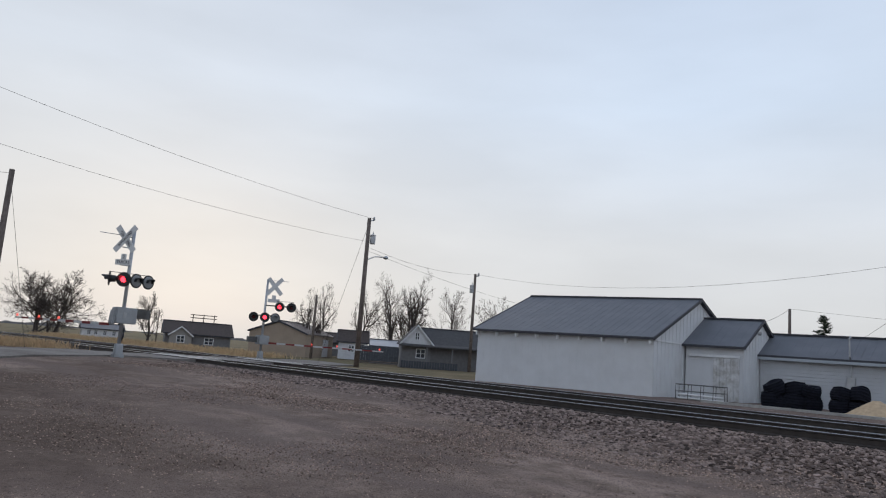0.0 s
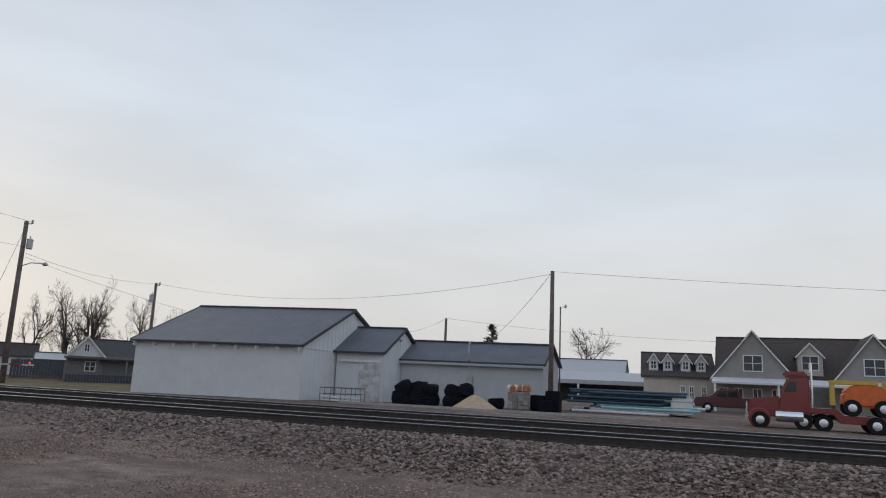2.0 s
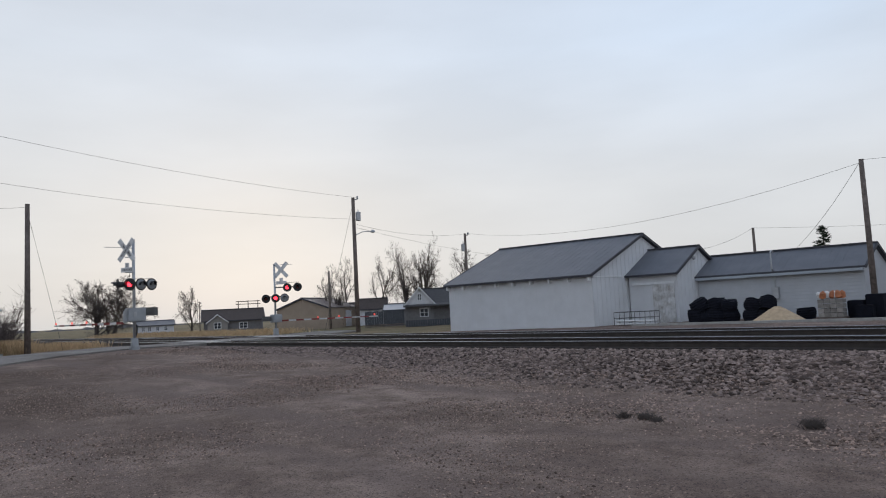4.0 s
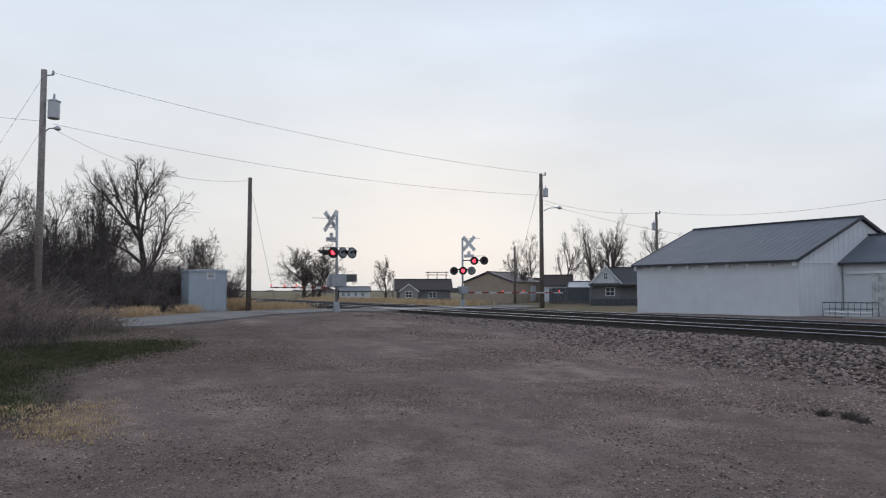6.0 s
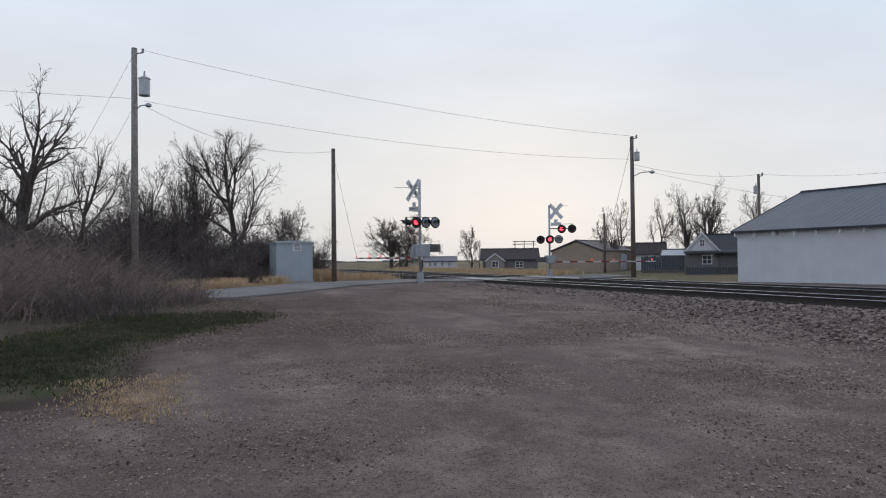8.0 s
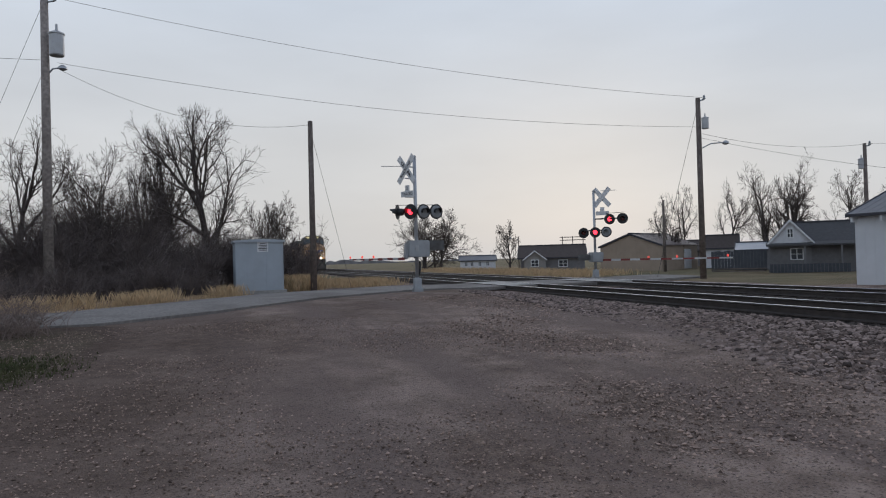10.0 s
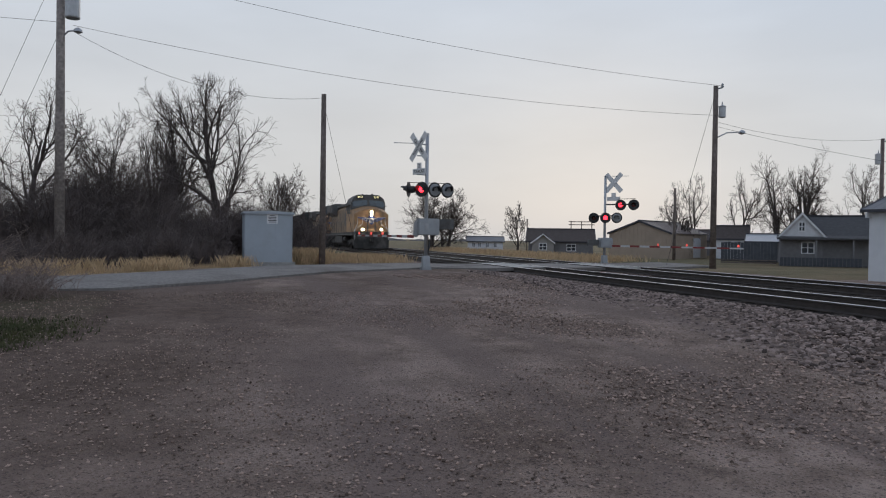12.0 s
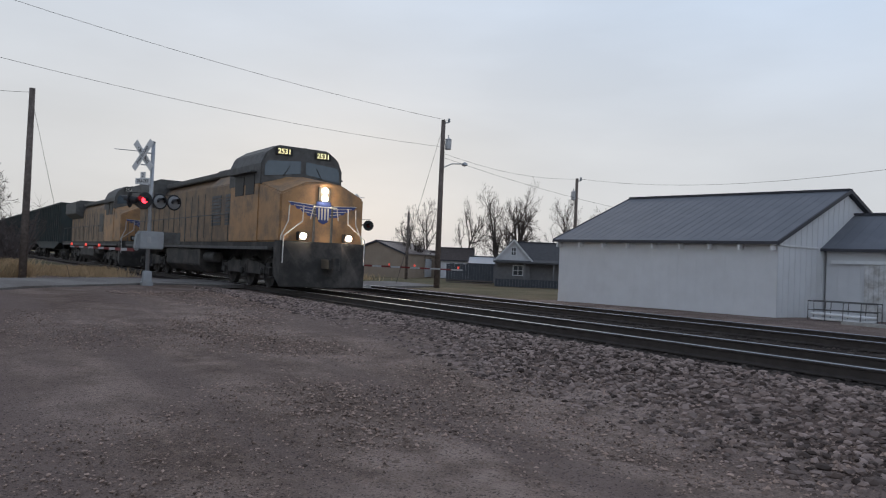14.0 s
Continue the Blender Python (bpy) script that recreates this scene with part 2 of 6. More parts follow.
# pale grey colour carries the haze of distance over the woods
M["far_haze_wood"] = mat("far_haze_wood", (0.21, 0.205, 0.215), 0.95, vary=0.25, scale=0.3)
# ---- mesh helpers ----
rnd = random.Random(7)


def bm_new():
    return bmesh.new()


def add_box(bm, x0, y0, z0, x1, y1, z1, m=None):
    v = [bm.verts.new(p) for p in ((x0, y0, z0), (x1, y0, z0), (x1, y1, z0), (x0, y1, z0), (x0, y0, z1), (x1, y0, z1), (x1, y1, z1), (x0, y1, z1))]
    if m is not None:
        for a in v:
            a.co = m @ a.co
    for f in ((0, 3, 2, 1), (4, 5, 6, 7), (0, 1, 5, 4), (1, 2, 6, 5), (2, 3, 7, 6), (3, 0, 4, 7)):
        bm.faces.new([v[i] for i in f])
    return v


def add_prism(bm, poly, axis, a, b):
    """Extrude a 2D outline along an axis from a to b; the outline's two numbers fill the other two axes in order."""
    def put(u, w, t):
        return {"x": (t, u, w), "y": (u, t, w), "z": (u, w, t)}[axis]
    va = [bm.verts.new(put(u, w, a)) for u, w in poly]
    vb = [bm.verts.new(put(u, w, b)) for u, w in poly]
    n = len(poly)
    bm.faces.new(va[::-1])
    bm.faces.new(vb)
    for i in range(n):
        bm.faces.new((va[i], va[(i + 1) % n], vb[(i + 1) % n], vb[i]))
    return va + vb


def add_tube(bm, p0, p1, r0, r1=None, n=8, caps=True):
    r1 = r0 if r1 is None else r1
    p0, p1 = Vector(p0), Vector(p1)
    d = (p1 - p0)
    if d.length < 1e-6:
        return
    d.normalize()
    u = d.orthogonal().normalized()
    w = d.cross(u)
    ra, rb = [], []
    for i in range(n):
        a = 2 * math.pi * i / n
        o = u * math.cos(a) + w * math.sin(a)
        ra.append(bm.verts.new(p0 + o * r0))
        rb.append(bm.verts.new(p1 + o * r1))
    for i in range(n):
        bm.faces.new((ra[i], ra[(i + 1) % n], rb[(i + 1) % n], rb[i]))
    if caps:
        bm.faces.new(ra[::-1])
        bm.faces.new(rb)


def add_path(bm, pts, r, n=6):
    """One bent tube through all the points."""
    pts = [Vector(p) for p in pts]
    rings, u = [], None
    for i, p in enumerate(pts):
        d = (pts[min(i + 1, len(pts) - 1)] - pts[max(i - 1, 0)]).normalized()
        u = d.orthogonal().normalized() if u is None else (u - d * u.dot(d)).normalized()
        w = d.cross(u)
        rings.append([bm.verts.new(p + (u * math.cos(6.28318 * k / n) + w * math.sin(6.28318 * k / n)) * r) for k in range(n)])
    for ra, rb in zip(rings, rings[1:]):
        for i in range(n):
            bm.faces.new((ra[i], ra[(i + 1) % n], rb[(i + 1) % n], rb[i]))
    bm.faces.new(rings[0][::-1])
    bm.faces.new(rings[-1])


def add_lathe(bm, prof, n=16, origin=(0, 0, 0), axis="z"):
    """prof: (radius, height) pairs, turned round an axis through origin."""
    o = Vector(origin)
    rings = []
    for r, h in prof:
        ring = []
        for i in range(n):
            a = 2 * math.pi * i / n
            c, s = r * math.cos(a), r * math.sin(a)
            p = {"z": (c, s, h), "x": (h, c, s), "y": (s, h, c)}[axis]
            ring.append(bm.verts.new(o + Vector(p)))
        rings.append(ring)
    for ra, rb in zip(rings, rings[1:]):
        for i in range(n):
            bm.faces.new((ra[i], ra[(i + 1) % n], rb[(i + 1) % n], rb[i]))
    bm.faces.new(rings[0][::-1])
    bm.faces.new(rings[-1])


def mesh_of(name, bm, material, bevel=0.0, smooth=False):
    bmesh.ops.recalc_face_normals(bm, faces=bm.faces)
    if bevel:
        es = [e for e in bm.edges if len(e.link_faces) == 2 and e.calc_face_angle(0) > 0.5]
        bmesh.ops.bevel(bm, geom=es, offset=bevel, segments=2, affect="EDGES", clamp_overlap=True)
    me = bpy.data.meshes.new(name)
    bm.to_mesh(me)
    bm.free()
    for mt in (material if isinstance(material, (list, tuple)) else [material]):
        me.materials.append(M[mt] if isinstance(mt, str) else mt)
    if smooth:
        for p in me.polygons:
            p.use_smooth = True
    return me


def part(name, bm, material, parent=None, label="", bevel=0.0, smooth=False, at=None):
    """Links a bmesh as one mesh object, under a thing or a part."""
    ob = new(name, mesh_of(name, bm, material, bevel, smooth))
    if parent is not None:
        ob.parent = parent
    if at is not None:
        ob.matrix_basis = at
    if label:
        ob["label"] = label
    return ob


def thing(name, label, category, at=None, group="", kind=""):
    ob = tagged(new(name), label, category, group, kind)
    if at is not None:
        ob.matrix_basis = at
    return ob


def shared(name, me, parent, at):
    ob = new(name, me)
    ob.parent = parent
    ob.matrix_basis = at
    return ob


def text_mesh(s, size, name="lettering"):
    """Flat letters of the built-in font as a mesh, centred, in the xy plane."""
    cu = bpy.data.curves.new(name, "FONT")
    cu.body, cu.size, cu.align_x, cu.align_y, cu.extrude = s, size, "CENTER", "CENTER", 0.004
    cu.resolution_u = 2
    ob = bpy.data.objects.new(name, cu)
    scene.collection.objects.link(ob)
    dg = bpy.context.evaluated_depsgraph_get()
    me = bpy.data.meshes.new_from_object(ob.evaluated_get(dg))
    bpy.data.objects.remove(ob)
    return me


# ---- ground, track bed and road ----
TRACK_1, TRACK_2, RAIL_TOP, GAUGE = 16.2, 20.5, 0.61, 1.435


def smooth01(a, b, v):
    t = min(1, max(0, (v - a) / (b - a)))
    return t * t * (3 - 2 * t)


def ground_z(x, y):
    lot = 0.56 * smooth01(0, -24, x)
    bed = 0.46
    foot = 10.8 + 2.4 * smooth01(4, -20, x)          # where the stone slope runs out
    z = lot + (bed - lot) * smooth01(foot, 14.4, y) if x > -22 else lot + (bed - lot) * smooth01(13, 14.6, y)
    if y > 22.2:
        z = 0.46 + 0.08 * smooth01(22.2, 26, y)
    return z


def ground_material():
    m = bpy.data.materials.new("ground_gravel_and_grass")
    m.use_nodes = True
    nt = m.node_tree
    b = nt.nodes["Principled BSDF"]
    N, L = nt.nodes.new, nt.links.new
    tc = N("ShaderNodeTexCoord")

    def noise_tex(s, d=6, r=0.6):
        n = N("ShaderNodeTexNoise")
        n.inputs["Scale"].default_value, n.inputs["Detail"].default_value, n.inputs["Roughness"].default_value = s, d, r
        L(tc.outputs["Object"], n.inputs[0])
        return n.outputs[0]

    def remap(v, a, b2, c=0.0, d=1.0):
        r = N("ShaderNodeMapRange")
        r.inputs[1].default_value, r.inputs[2].default_value, r.inputs[3].default_value, r.inputs[4].default_value = a, b2, c, d
        L(v, r.inputs[0])
        return r.outputs[0]

    def mix(f, c1, c2, mode="MIX"):
        x = N("ShaderNodeMixRGB")
        x.blend_type = mode
        for s, v in ((0, f), (1, c1), (2, c2)):
            if isinstance(v, (tuple, float, int)):
                x.inputs[s].default_value = (*v, 1) if isinstance(v, tuple) else v
            else:
                L(v, x.inputs[s])
        return x.outputs[0]

    vor = N("ShaderNodeTexVoronoi")
    vor.inputs["Scale"].default_value = 62
    L(tc.outputs["Object"], vor.inputs[0])
    vor2 = N("ShaderNodeTexVoronoi")
    vor2.inputs["Scale"].default_value = 17
    L(tc.outputs["Object"], vor2.inputs[0])
    sepc = N("ShaderNodeSeparateColor")
    L(vor.outputs["Color"], sepc.inputs[0])
    # lot: fine crushed stone over brown earth
    base = mix(remap(noise_tex(0.28), 0.36, 0.62), (0.142, 0.101, 0.084), (0.385, 0.295, 0.252))
    base = mix(remap(noise_tex(1.7, 8), 0.42, 0.66, 0, 0.8), base, (0.126, 0.089, 0.073))
    base = mix(remap(noise_tex(6.5, 8, 0.75), 0.5, 0.68, 0, 0.6), base, (0.33, 0.245, 0.195))
    grit = noise_tex(38, 8, 0.85)
    base = mix(remap(grit, 0.52, 0.64, 0, 0.85), base, (0.058, 0.042, 0.036))
    base = mix(remap(grit, 0.46, 0.34, 0, 0.75), base, (0.37, 0.285, 0.235))
    # tyre-packed bands along the lane
    mp = N("ShaderNodeMapping")
    mp.inputs["Rotation"].default_value, mp.inputs["Scale"].default_value = (0, 0, radians(-14)), (0.05, 0.55, 1)
    L(tc.outputs["Object"], mp.inputs[0])
    tr = N("ShaderNodeTexNoise")
    tr.inputs["Scale"].default_value, tr.inputs["Detail"].default_value = 1.6, 4
    L(mp.outputs[0], tr.inputs[0])
    base = mix(remap(tr.outputs[0], 0.44, 0.6, 0, 0.8), base, (0.184, 0.138, 0.122))
    speck = remap(sepc.outputs[0], 0.86, 0.99)
    sp = N("ShaderNodeMath")
    sp.operation = "MULTIPLY"
    L(speck, sp.inputs[0])
    L(remap(noise_tex(2.6, 6, 0.7), 0.45, 0.62, 0.0, 0.6), sp.inputs[1])
    base = mix(sp.outputs[0], base, (0.36, 0.295, 0.26))
    dark = remap(sepc.outputs[1], 0.82, 0.95, 0, 0.7)
    base = mix(dark, base, (0.052, 0.041, 0.037))
    zone = N("ShaderNodeAttribute")
    zone.attribute_name = "zone"
    zs = N("ShaderNodeSeparateColor")
    L(zone.outputs["Color"], zs.inputs[0])
    wob = noise_tex(0.9, 7, 0.7)

    def masked(ch, lo=0.42, hi=0.58):
        a = N("ShaderNodeMath")
        a.operation = "ADD"
        L(zs.outputs[ch], a.inputs[0])
        s = remap(wob, 0.2, 0.8, -0.28, 0.28)
        L(s, a.inputs[1])
        return remap(a.outputs[0], lo, hi)

    sep2 = N("ShaderNodeSeparateColor")
    L(vor2.outputs["Color"], sep2.inputs[0])
    stone = mix(sep2.outputs[0], (0.066, 0.047, 0.040), (0.225, 0.165, 0.142))
    col = mix(masked(0), base, stone)
    green = mix(remap(noise_tex(3.0, 8, 0.7), 0.4, 0.65), (0.066, 0.076, 0.036), (0.125, 0.100, 0.062))
    col = mix(masked(1, 0.12, 0.4), col, (0.075, 0.054, 0.045))
    col = mix(masked(1, 0.5, 0.68), col, green)
    field = mix(remap(noise_tex(0.12, 8, 0.7), 0.4, 0.62), (0.25, 0.19, 0.12), (0.13, 0.12, 0.07))
    col = mix(masked(2), col, field)
    # oil-dark stone of the track bed, and bare trodden earth by the grass
    z2 = N("ShaderNodeAttribute")
    z2.attribute_name = "wear"
    zw = N("ShaderNodeSeparateColor")
    L(z2.outputs["Color"], zw.inputs[0])
    col = mix(zw.outputs[0], col, mix(sep2.outputs[1], (0.022, 0.018, 0.016), (0.062, 0.050, 0.044)))
    w2 = N("ShaderNodeMath")
    w2.operation = "MULTIPLY"
    L(zw.outputs[1], w2.inputs[0])
    L(remap(wob, 0.3, 0.6, 0.45, 1.0), w2.inputs[1])
    col = mix(w2.outputs[0], col, mix(remap(noise_tex(5.0, 8, 0.75), 0.4, 0.65), (0.086, 0.061, 0.049), (0.17, 0.122, 0.099)))
    L(col, b.inputs["Base Color"])
    b.inputs["Roughness"].default_value = 0.95
    b.inputs["Specular IOR Level"].default_value = 0.1
    bp = N("ShaderNodeBump")
    bp.inputs["Strength"].default_value, bp.inputs["Distance"].default_value = 0.9, 0.04
    h = mix(0.5, vor.outputs["Distance"], noise_tex(14, 8, 0.75))
    L(h, bp.inputs["Height"])
    L(bp.outputs[0], b.inputs["Normal"])
    return m


def axis_steps(lo, a, b, hi, fine):
    inner = list(np.arange(a, b + 1e-6, fine))
    out, s, v = [], fine, b
    while v < hi:
        s *= 1.35
        v += s
        out.append(min(v, hi))
    back, s, v = [], fine, a
    while v > lo:
        s *= 1.35
        v -= s
        back.append(max(v, lo))
    return back[::-1] + inner + out


def build_ground():
    xs, ys = axis_steps(-2500, -44, 22, 2500, 0.5), axis_steps(-2500, -10, 27, 2500, 0.4)
    verts, zone, wear = [], [], []
    for y in ys:
        for x in xs:
            z = ground_z(x, y)
            near = -60 < x < 60 and -30 < y < 60
            if near:
                z += 0.035 * noise.noise((x * 0.35, y * 0.35, 0)) + 0.012 * noise.noise((x * 1.6, y * 1.6, 3))
            if 14.6 < y < 22.2:
                z = 0.41
            verts.append((x, y, z))
            foot = 11.7 + 1.6 * smooth01(4, -20, x)
            stone = smooth01(foot - 0.6, foot + 1.2, y) * (1 - smooth01(22.4, 23.2, y)) if x > -23 or x < -33 else 0.0
            edge = 0.0 + 2.9 * smooth01(-7.0, -12.0, x)
            green = smooth01(edge + 1.1, edge - 0.4, y) * smooth01(-2.0, -5.0, x) * smooth01(-18.5, -15, x) * smooth01(-9, -5, y)
            field = max(smooth01(23.2, 24.2, y) * smooth01(-18.5, -20.5, x), smooth01(-31.5, -33.5, x) * smooth01(14, 12.5, y), smooth01(60, 70, y), smooth01(-8, -12, y), smooth01(30, 60, x) * smooth01(14, 8, y))
            zone.append((stone, green, field, 1))
            bed = smooth01(13.9, 14.5, y) * (1 - smooth01(22.3, 22.9, y)) if x > -24 or x < -33 else 0.0
            earth = 0.85 * smooth01(5.6, 3.4, y + 0.12 * x) * smooth01(-4.5, -7.5, x) * smooth01(-19, -16, x)
            wear.append((bed, earth, 0, 1))
    nx = len(xs)
    faces = [(j * nx + i, j * nx + i + 1, (j + 1) * nx + i + 1, (j + 1) * nx + i) for j in range(len(ys) - 1) for i in range(nx - 1)]
    me = bpy.data.meshes.new("ground")
    me.from_pydata(verts, [], faces)
    at = me.color_attributes.new("zone", "FLOAT_COLOR", "POINT")
    at.data.foreach_set("color", np.array(zone, dtype=np.float32).ravel())
    at = me.color_attributes.new("wear", "FLOAT_COLOR", "POINT")
    at.data.foreach_set("color", np.array(wear, dtype=np.float32).ravel())
    for p in me.polygons:
        p.use_smooth = True
    me.materials.append(ground_material())
    tagged(new("ground", me), "brown gravel lot with stony track bank and dry fields", "ground", kind="structure")


build_ground()


def ground_here(x, y):
    return 0.40 if 14.6 < y < 22.2 else ground_z(x, y)


def track_y(x, y0):
    """Centre line: straight past the crossing, swinging away beyond."""
    kx = [-900, -300, -220, -195, -172, -145, -122, -112, -90, -62, 900]
    ky = [60, 22.0, 17.2, 16.6, 16.2, 16.2, 16.2, 16.2, 16.2, 16.2, 16.2]
    s = 0.0
    for o in range(-12, 13, 3):
        s += float(np.interp(x + o, kx, ky))
    return s / 9 + (y0 - 16.2)


def build_track(y0, name):
    t = thing(name, "steel rails on dark wooden ties in crushed stone", "railway track", kind="structure")
    xs = [-420, -300, -260] + list(range(-230, -80, 6)) + [-60, -36, -33, -24, 0, 30, 80, 300, 900]
    for side in (-1, 1):
        c = side * GAUGE / 2
        prof = [(-0.07, -0.18), (0.07, -0.18), (0.07, -0.165), (0.012, -0.14), (0.012, -0.045), (0.037, -0.035), (0.037, -0.006), (-0.037, -0.006), (-0.037, -0.035), (-0.012, -0.045), (-0.012, -0.14), (-0.07, -0.165)]
        for nm, pr, mt in (("rail", prof, "rail_steel"), ("rail_head", [(-0.037, -0.012), (0.037, -0.012), (0.026, 0.0), (-0.026, 0.0)], "rail_head")):
            bm = bm_new()
            rings = [[bm.verts.new((x, track_y(x, y0) + c + u * (1.015 if nm == "rail_head" else 1), RAIL_TOP + w)) for u, w in pr] for x in xs]
            n = len(pr)
            for a, b in zip(rings, rings[1:]):
                for i in range(n):
                    bm.faces.new((a[i], a[(i + 1) % n], b[(i + 1) % n], b[i]))
            part(nm, bm, mt, t)
    bm = bm_new()
    add_box(bm, -0.11, -1.3, -0.17, 0.11, 1.3, 0.0)
    tie = mesh_of("tie", bm, "tie_wood", bevel=0.012)
    r = random.Random(3)
    for i in range(120):
        x = -22.6 + i * 0.53
        shared("tie", tie, t, pose(x, y0 + r.uniform(-0.05, 0.05), RAIL_TOP - 0.185 + r.uniform(-0.02, 0.0), 0, 0, r.uniform(-1.5, 1.5)))
    bm = bm_new()
    for i in range(140):
        x = -35 - i * 0.8
        m = pose(x, track_y(x, y0), RAIL_TOP - 0.19)
        add_box(bm, -0.11, -1.3, -0.17, 0.11, 1.3, 0.0, m)
    tagged(part("far_ties", bm, "tie_wood", t), kind="stuff")
    return t


build_track(TRACK_1, "track_1")
build_track(TRACK_2, "track_2")


def build_road():
    t = thing("road", "worn grey asphalt road rising over the level crossing", "road", kind="structure")
    near = [(-16.5, -16), (-16.8, -6), (-16.9, -1), (-17.2, 2.8), (-19.2, 5.2), (-22.6, 8.0), (-25.8, 11.9), (-26.3, 14.2), (-27.6, 22.6), (-28.4, 25.8)]
    far = [(-20.8, -16), (-20.8, -7), (-20.6, -1), (-20.6, 1.2), (-23.0, 3.6), (-27.0, 6.6), (-30.0, 11.6), (-30.8, 14.2), (-32.4, 22.6), (-33.4, 25.8)]
    bm = bm_new()
    rows = []
    for (x0, y0), (x1, y1) in zip(near, far):
        row = []
        for k in range(7):
            f = k / 6
            x, y = x0 + (x1 - x0) * f, y0 + (y1 - y0) * f
            z = RAIL_TOP - 0.04 if 13.8 < y < 23 else ground_z(x, y) + 0.06 + 0.03 * math.sin(math.pi * f)
            row.append(bm.verts.new((x + 0.12 * rnd.uniform(-1, 1) * (k in (0, 6)), y, z)))
        rows.append(row)
    for a, b in zip(rows, rows[1:]):
        for i in range(6):
            bm.faces.new((a[i], a[i + 1], b[i + 1], b[i]))
    bmesh.ops.recalc_face_normals(bm, faces=bm.faces)
    for f in bm.faces:
        if f.normal.z < 0:
            f.normal_flip()
    ex = bmesh.ops.extrude_face_region(bm, geom=bm.faces[:])
    for v in ex["geom"]:
        if isinstance(v, bmesh.types.BMVert):
            v.co.z -= 0.12
    part("asphalt_surface", bm, "asphalt", t)
    bm = bm_new()
    for y in (TRACK_1, TRACK_2):
        add_box(bm, -31.4, y - 0.62, 0.42, -26.8, y + 0.62, RAIL_TOP - 0.012)
    part("crossing_panels", bm, "concrete", t, bevel=0.01)


build_road()
# ---- farm-supply barn beyond the tracks ----
def skew(px, py, pz, a_deg, b_deg):
    """Plan axes of a building that is not quite square: its front runs at a_deg, its depth at b_deg."""
    a, b = radians(a_deg), radians(b_deg)
    return Matrix(((math.cos(a), math.cos(b), 0, px), (math.sin(a), math.sin(b), 0, py), (0, 0, 1, pz), (0, 0, 0, 1)))


def place(bm, m):
    for v in bm.verts:
        v.co = m @ v.co


def gable_block(parent, m, x0, x1, y0, y1, z0, eave, ridge, over, ribs, siding, roof="grey_roof", rake=0.12):
    """A gabled block: walls with their ribs, two roof sheets with standing ribs, dark edge trim."""
    ym = (y0 + y1) / 2
    g = eave + (ridge - eave) * over / (ym - y0 + over)
    bm = bm_new()
    add_prism(bm, [(y0, z0), (y1, z0), (y1, g - 0.06), (ym, ridge - 0.08), (y0, g - 0.06)], "x", x0, x1)
    place(bm, m)
    part("wall", bm, siding, parent)
    bm = bm_new()
    if ribs == "board":
        n = int((x1 - x0) / 0.3)
        for i in range(n + 1):
            x = x0 + (x1 - x0) * i / n
            add_box(bm, x - 0.012, y0 - 0.005, z0, x + 0.012, y0 + 0.01, g - 0.08)
        n = int((y1 - y0) / 0.3)
        for i in range(n + 1):
            y = y0 + (y1 - y0) * i / n
            zt = g - 0.08 + (ridge - g) * (1 - abs(y - ym) / (ym - y0))
            add_box(bm, x1 - 0.01, y - 0.02, z0, x1 + 0.012, y + 0.02, zt)
    else:
        n = int((g - z0) / 0.13)
        for i in range(n):
            z = z0 + (g - z0) * i / n
            add_prism(bm, [(y0 - 0.022, z), (y0 + 0.005, z), (y0 + 0.005, z + 0.125), (y0 - 0.004, z + 0.125)], "x", x0, x1)
            add_box(bm, x1 - 0.005, y0, z, x1 + 0.015, y1, z + 0.02)
    place(bm, m)
    part("siding_ribs", bm, siding, parent)
    for s in (0, 1):
        bm = bm_new()
        ya, yb = (y0 - over, ym) if s == 0 else (y1 + over, ym)
        za, zb = eave, ridge
        add_prism(bm, [(ya, za), (yb, zb), (yb, zb + 0.05), (ya, za + 0.05)], "x", x0 - rake, x1 + rake)
        n = int((x1 - x0 + 2 * rake) / 0.3) if roof != "roof_shingle" else -1
        ribs_made = []
        for i in range(n + 1):
            x = x0 - rake + 0.02 + (x1 - x0 + 2 * rake - 0.04) * i / n
            rb = bm_new()
            add_prism(rb, [(ya, za + 0.049), (yb, zb + 0.049), (yb, zb + 0.056), (ya, za + 0.056)], "x", x - 0.011, x + 0.011)
            place(rb, m)
            ribs_made.append(rb)
        place(bm, m)
        sheet = part("roof", bm, roof, parent)
        for rb in ribs_made:
            part("roof_rib", rb, roof, sheet)
    bm = bm_new()
    for x in (x0 - rake, x1 + rake):
        for ya in (y0 - over, y1 + over):
            add_prism(bm, [(ya, eave - 0.05), (ym, ridge - 0.05), (ym, ridge + 0.075), (ya, eave + 0.075)], "x", x - 0.025, x + 0.025)
    add_box(bm, x0 - rake, y0 - over - 0.035, eave - 0.035, x1 + rake, y0 - over + 0.012, eave + 0.05)
    add_box(bm, x0 - rake, ym - 0.1, ridge + 0.03, x1 + rake, ym + 0.1, ridge + 0.095)
    place(bm, m)
    part("edge_trim", bm, "dark_trim", parent)


BARN = skew(-11.3, 25.46, 0.24, 8.8, 88.5)


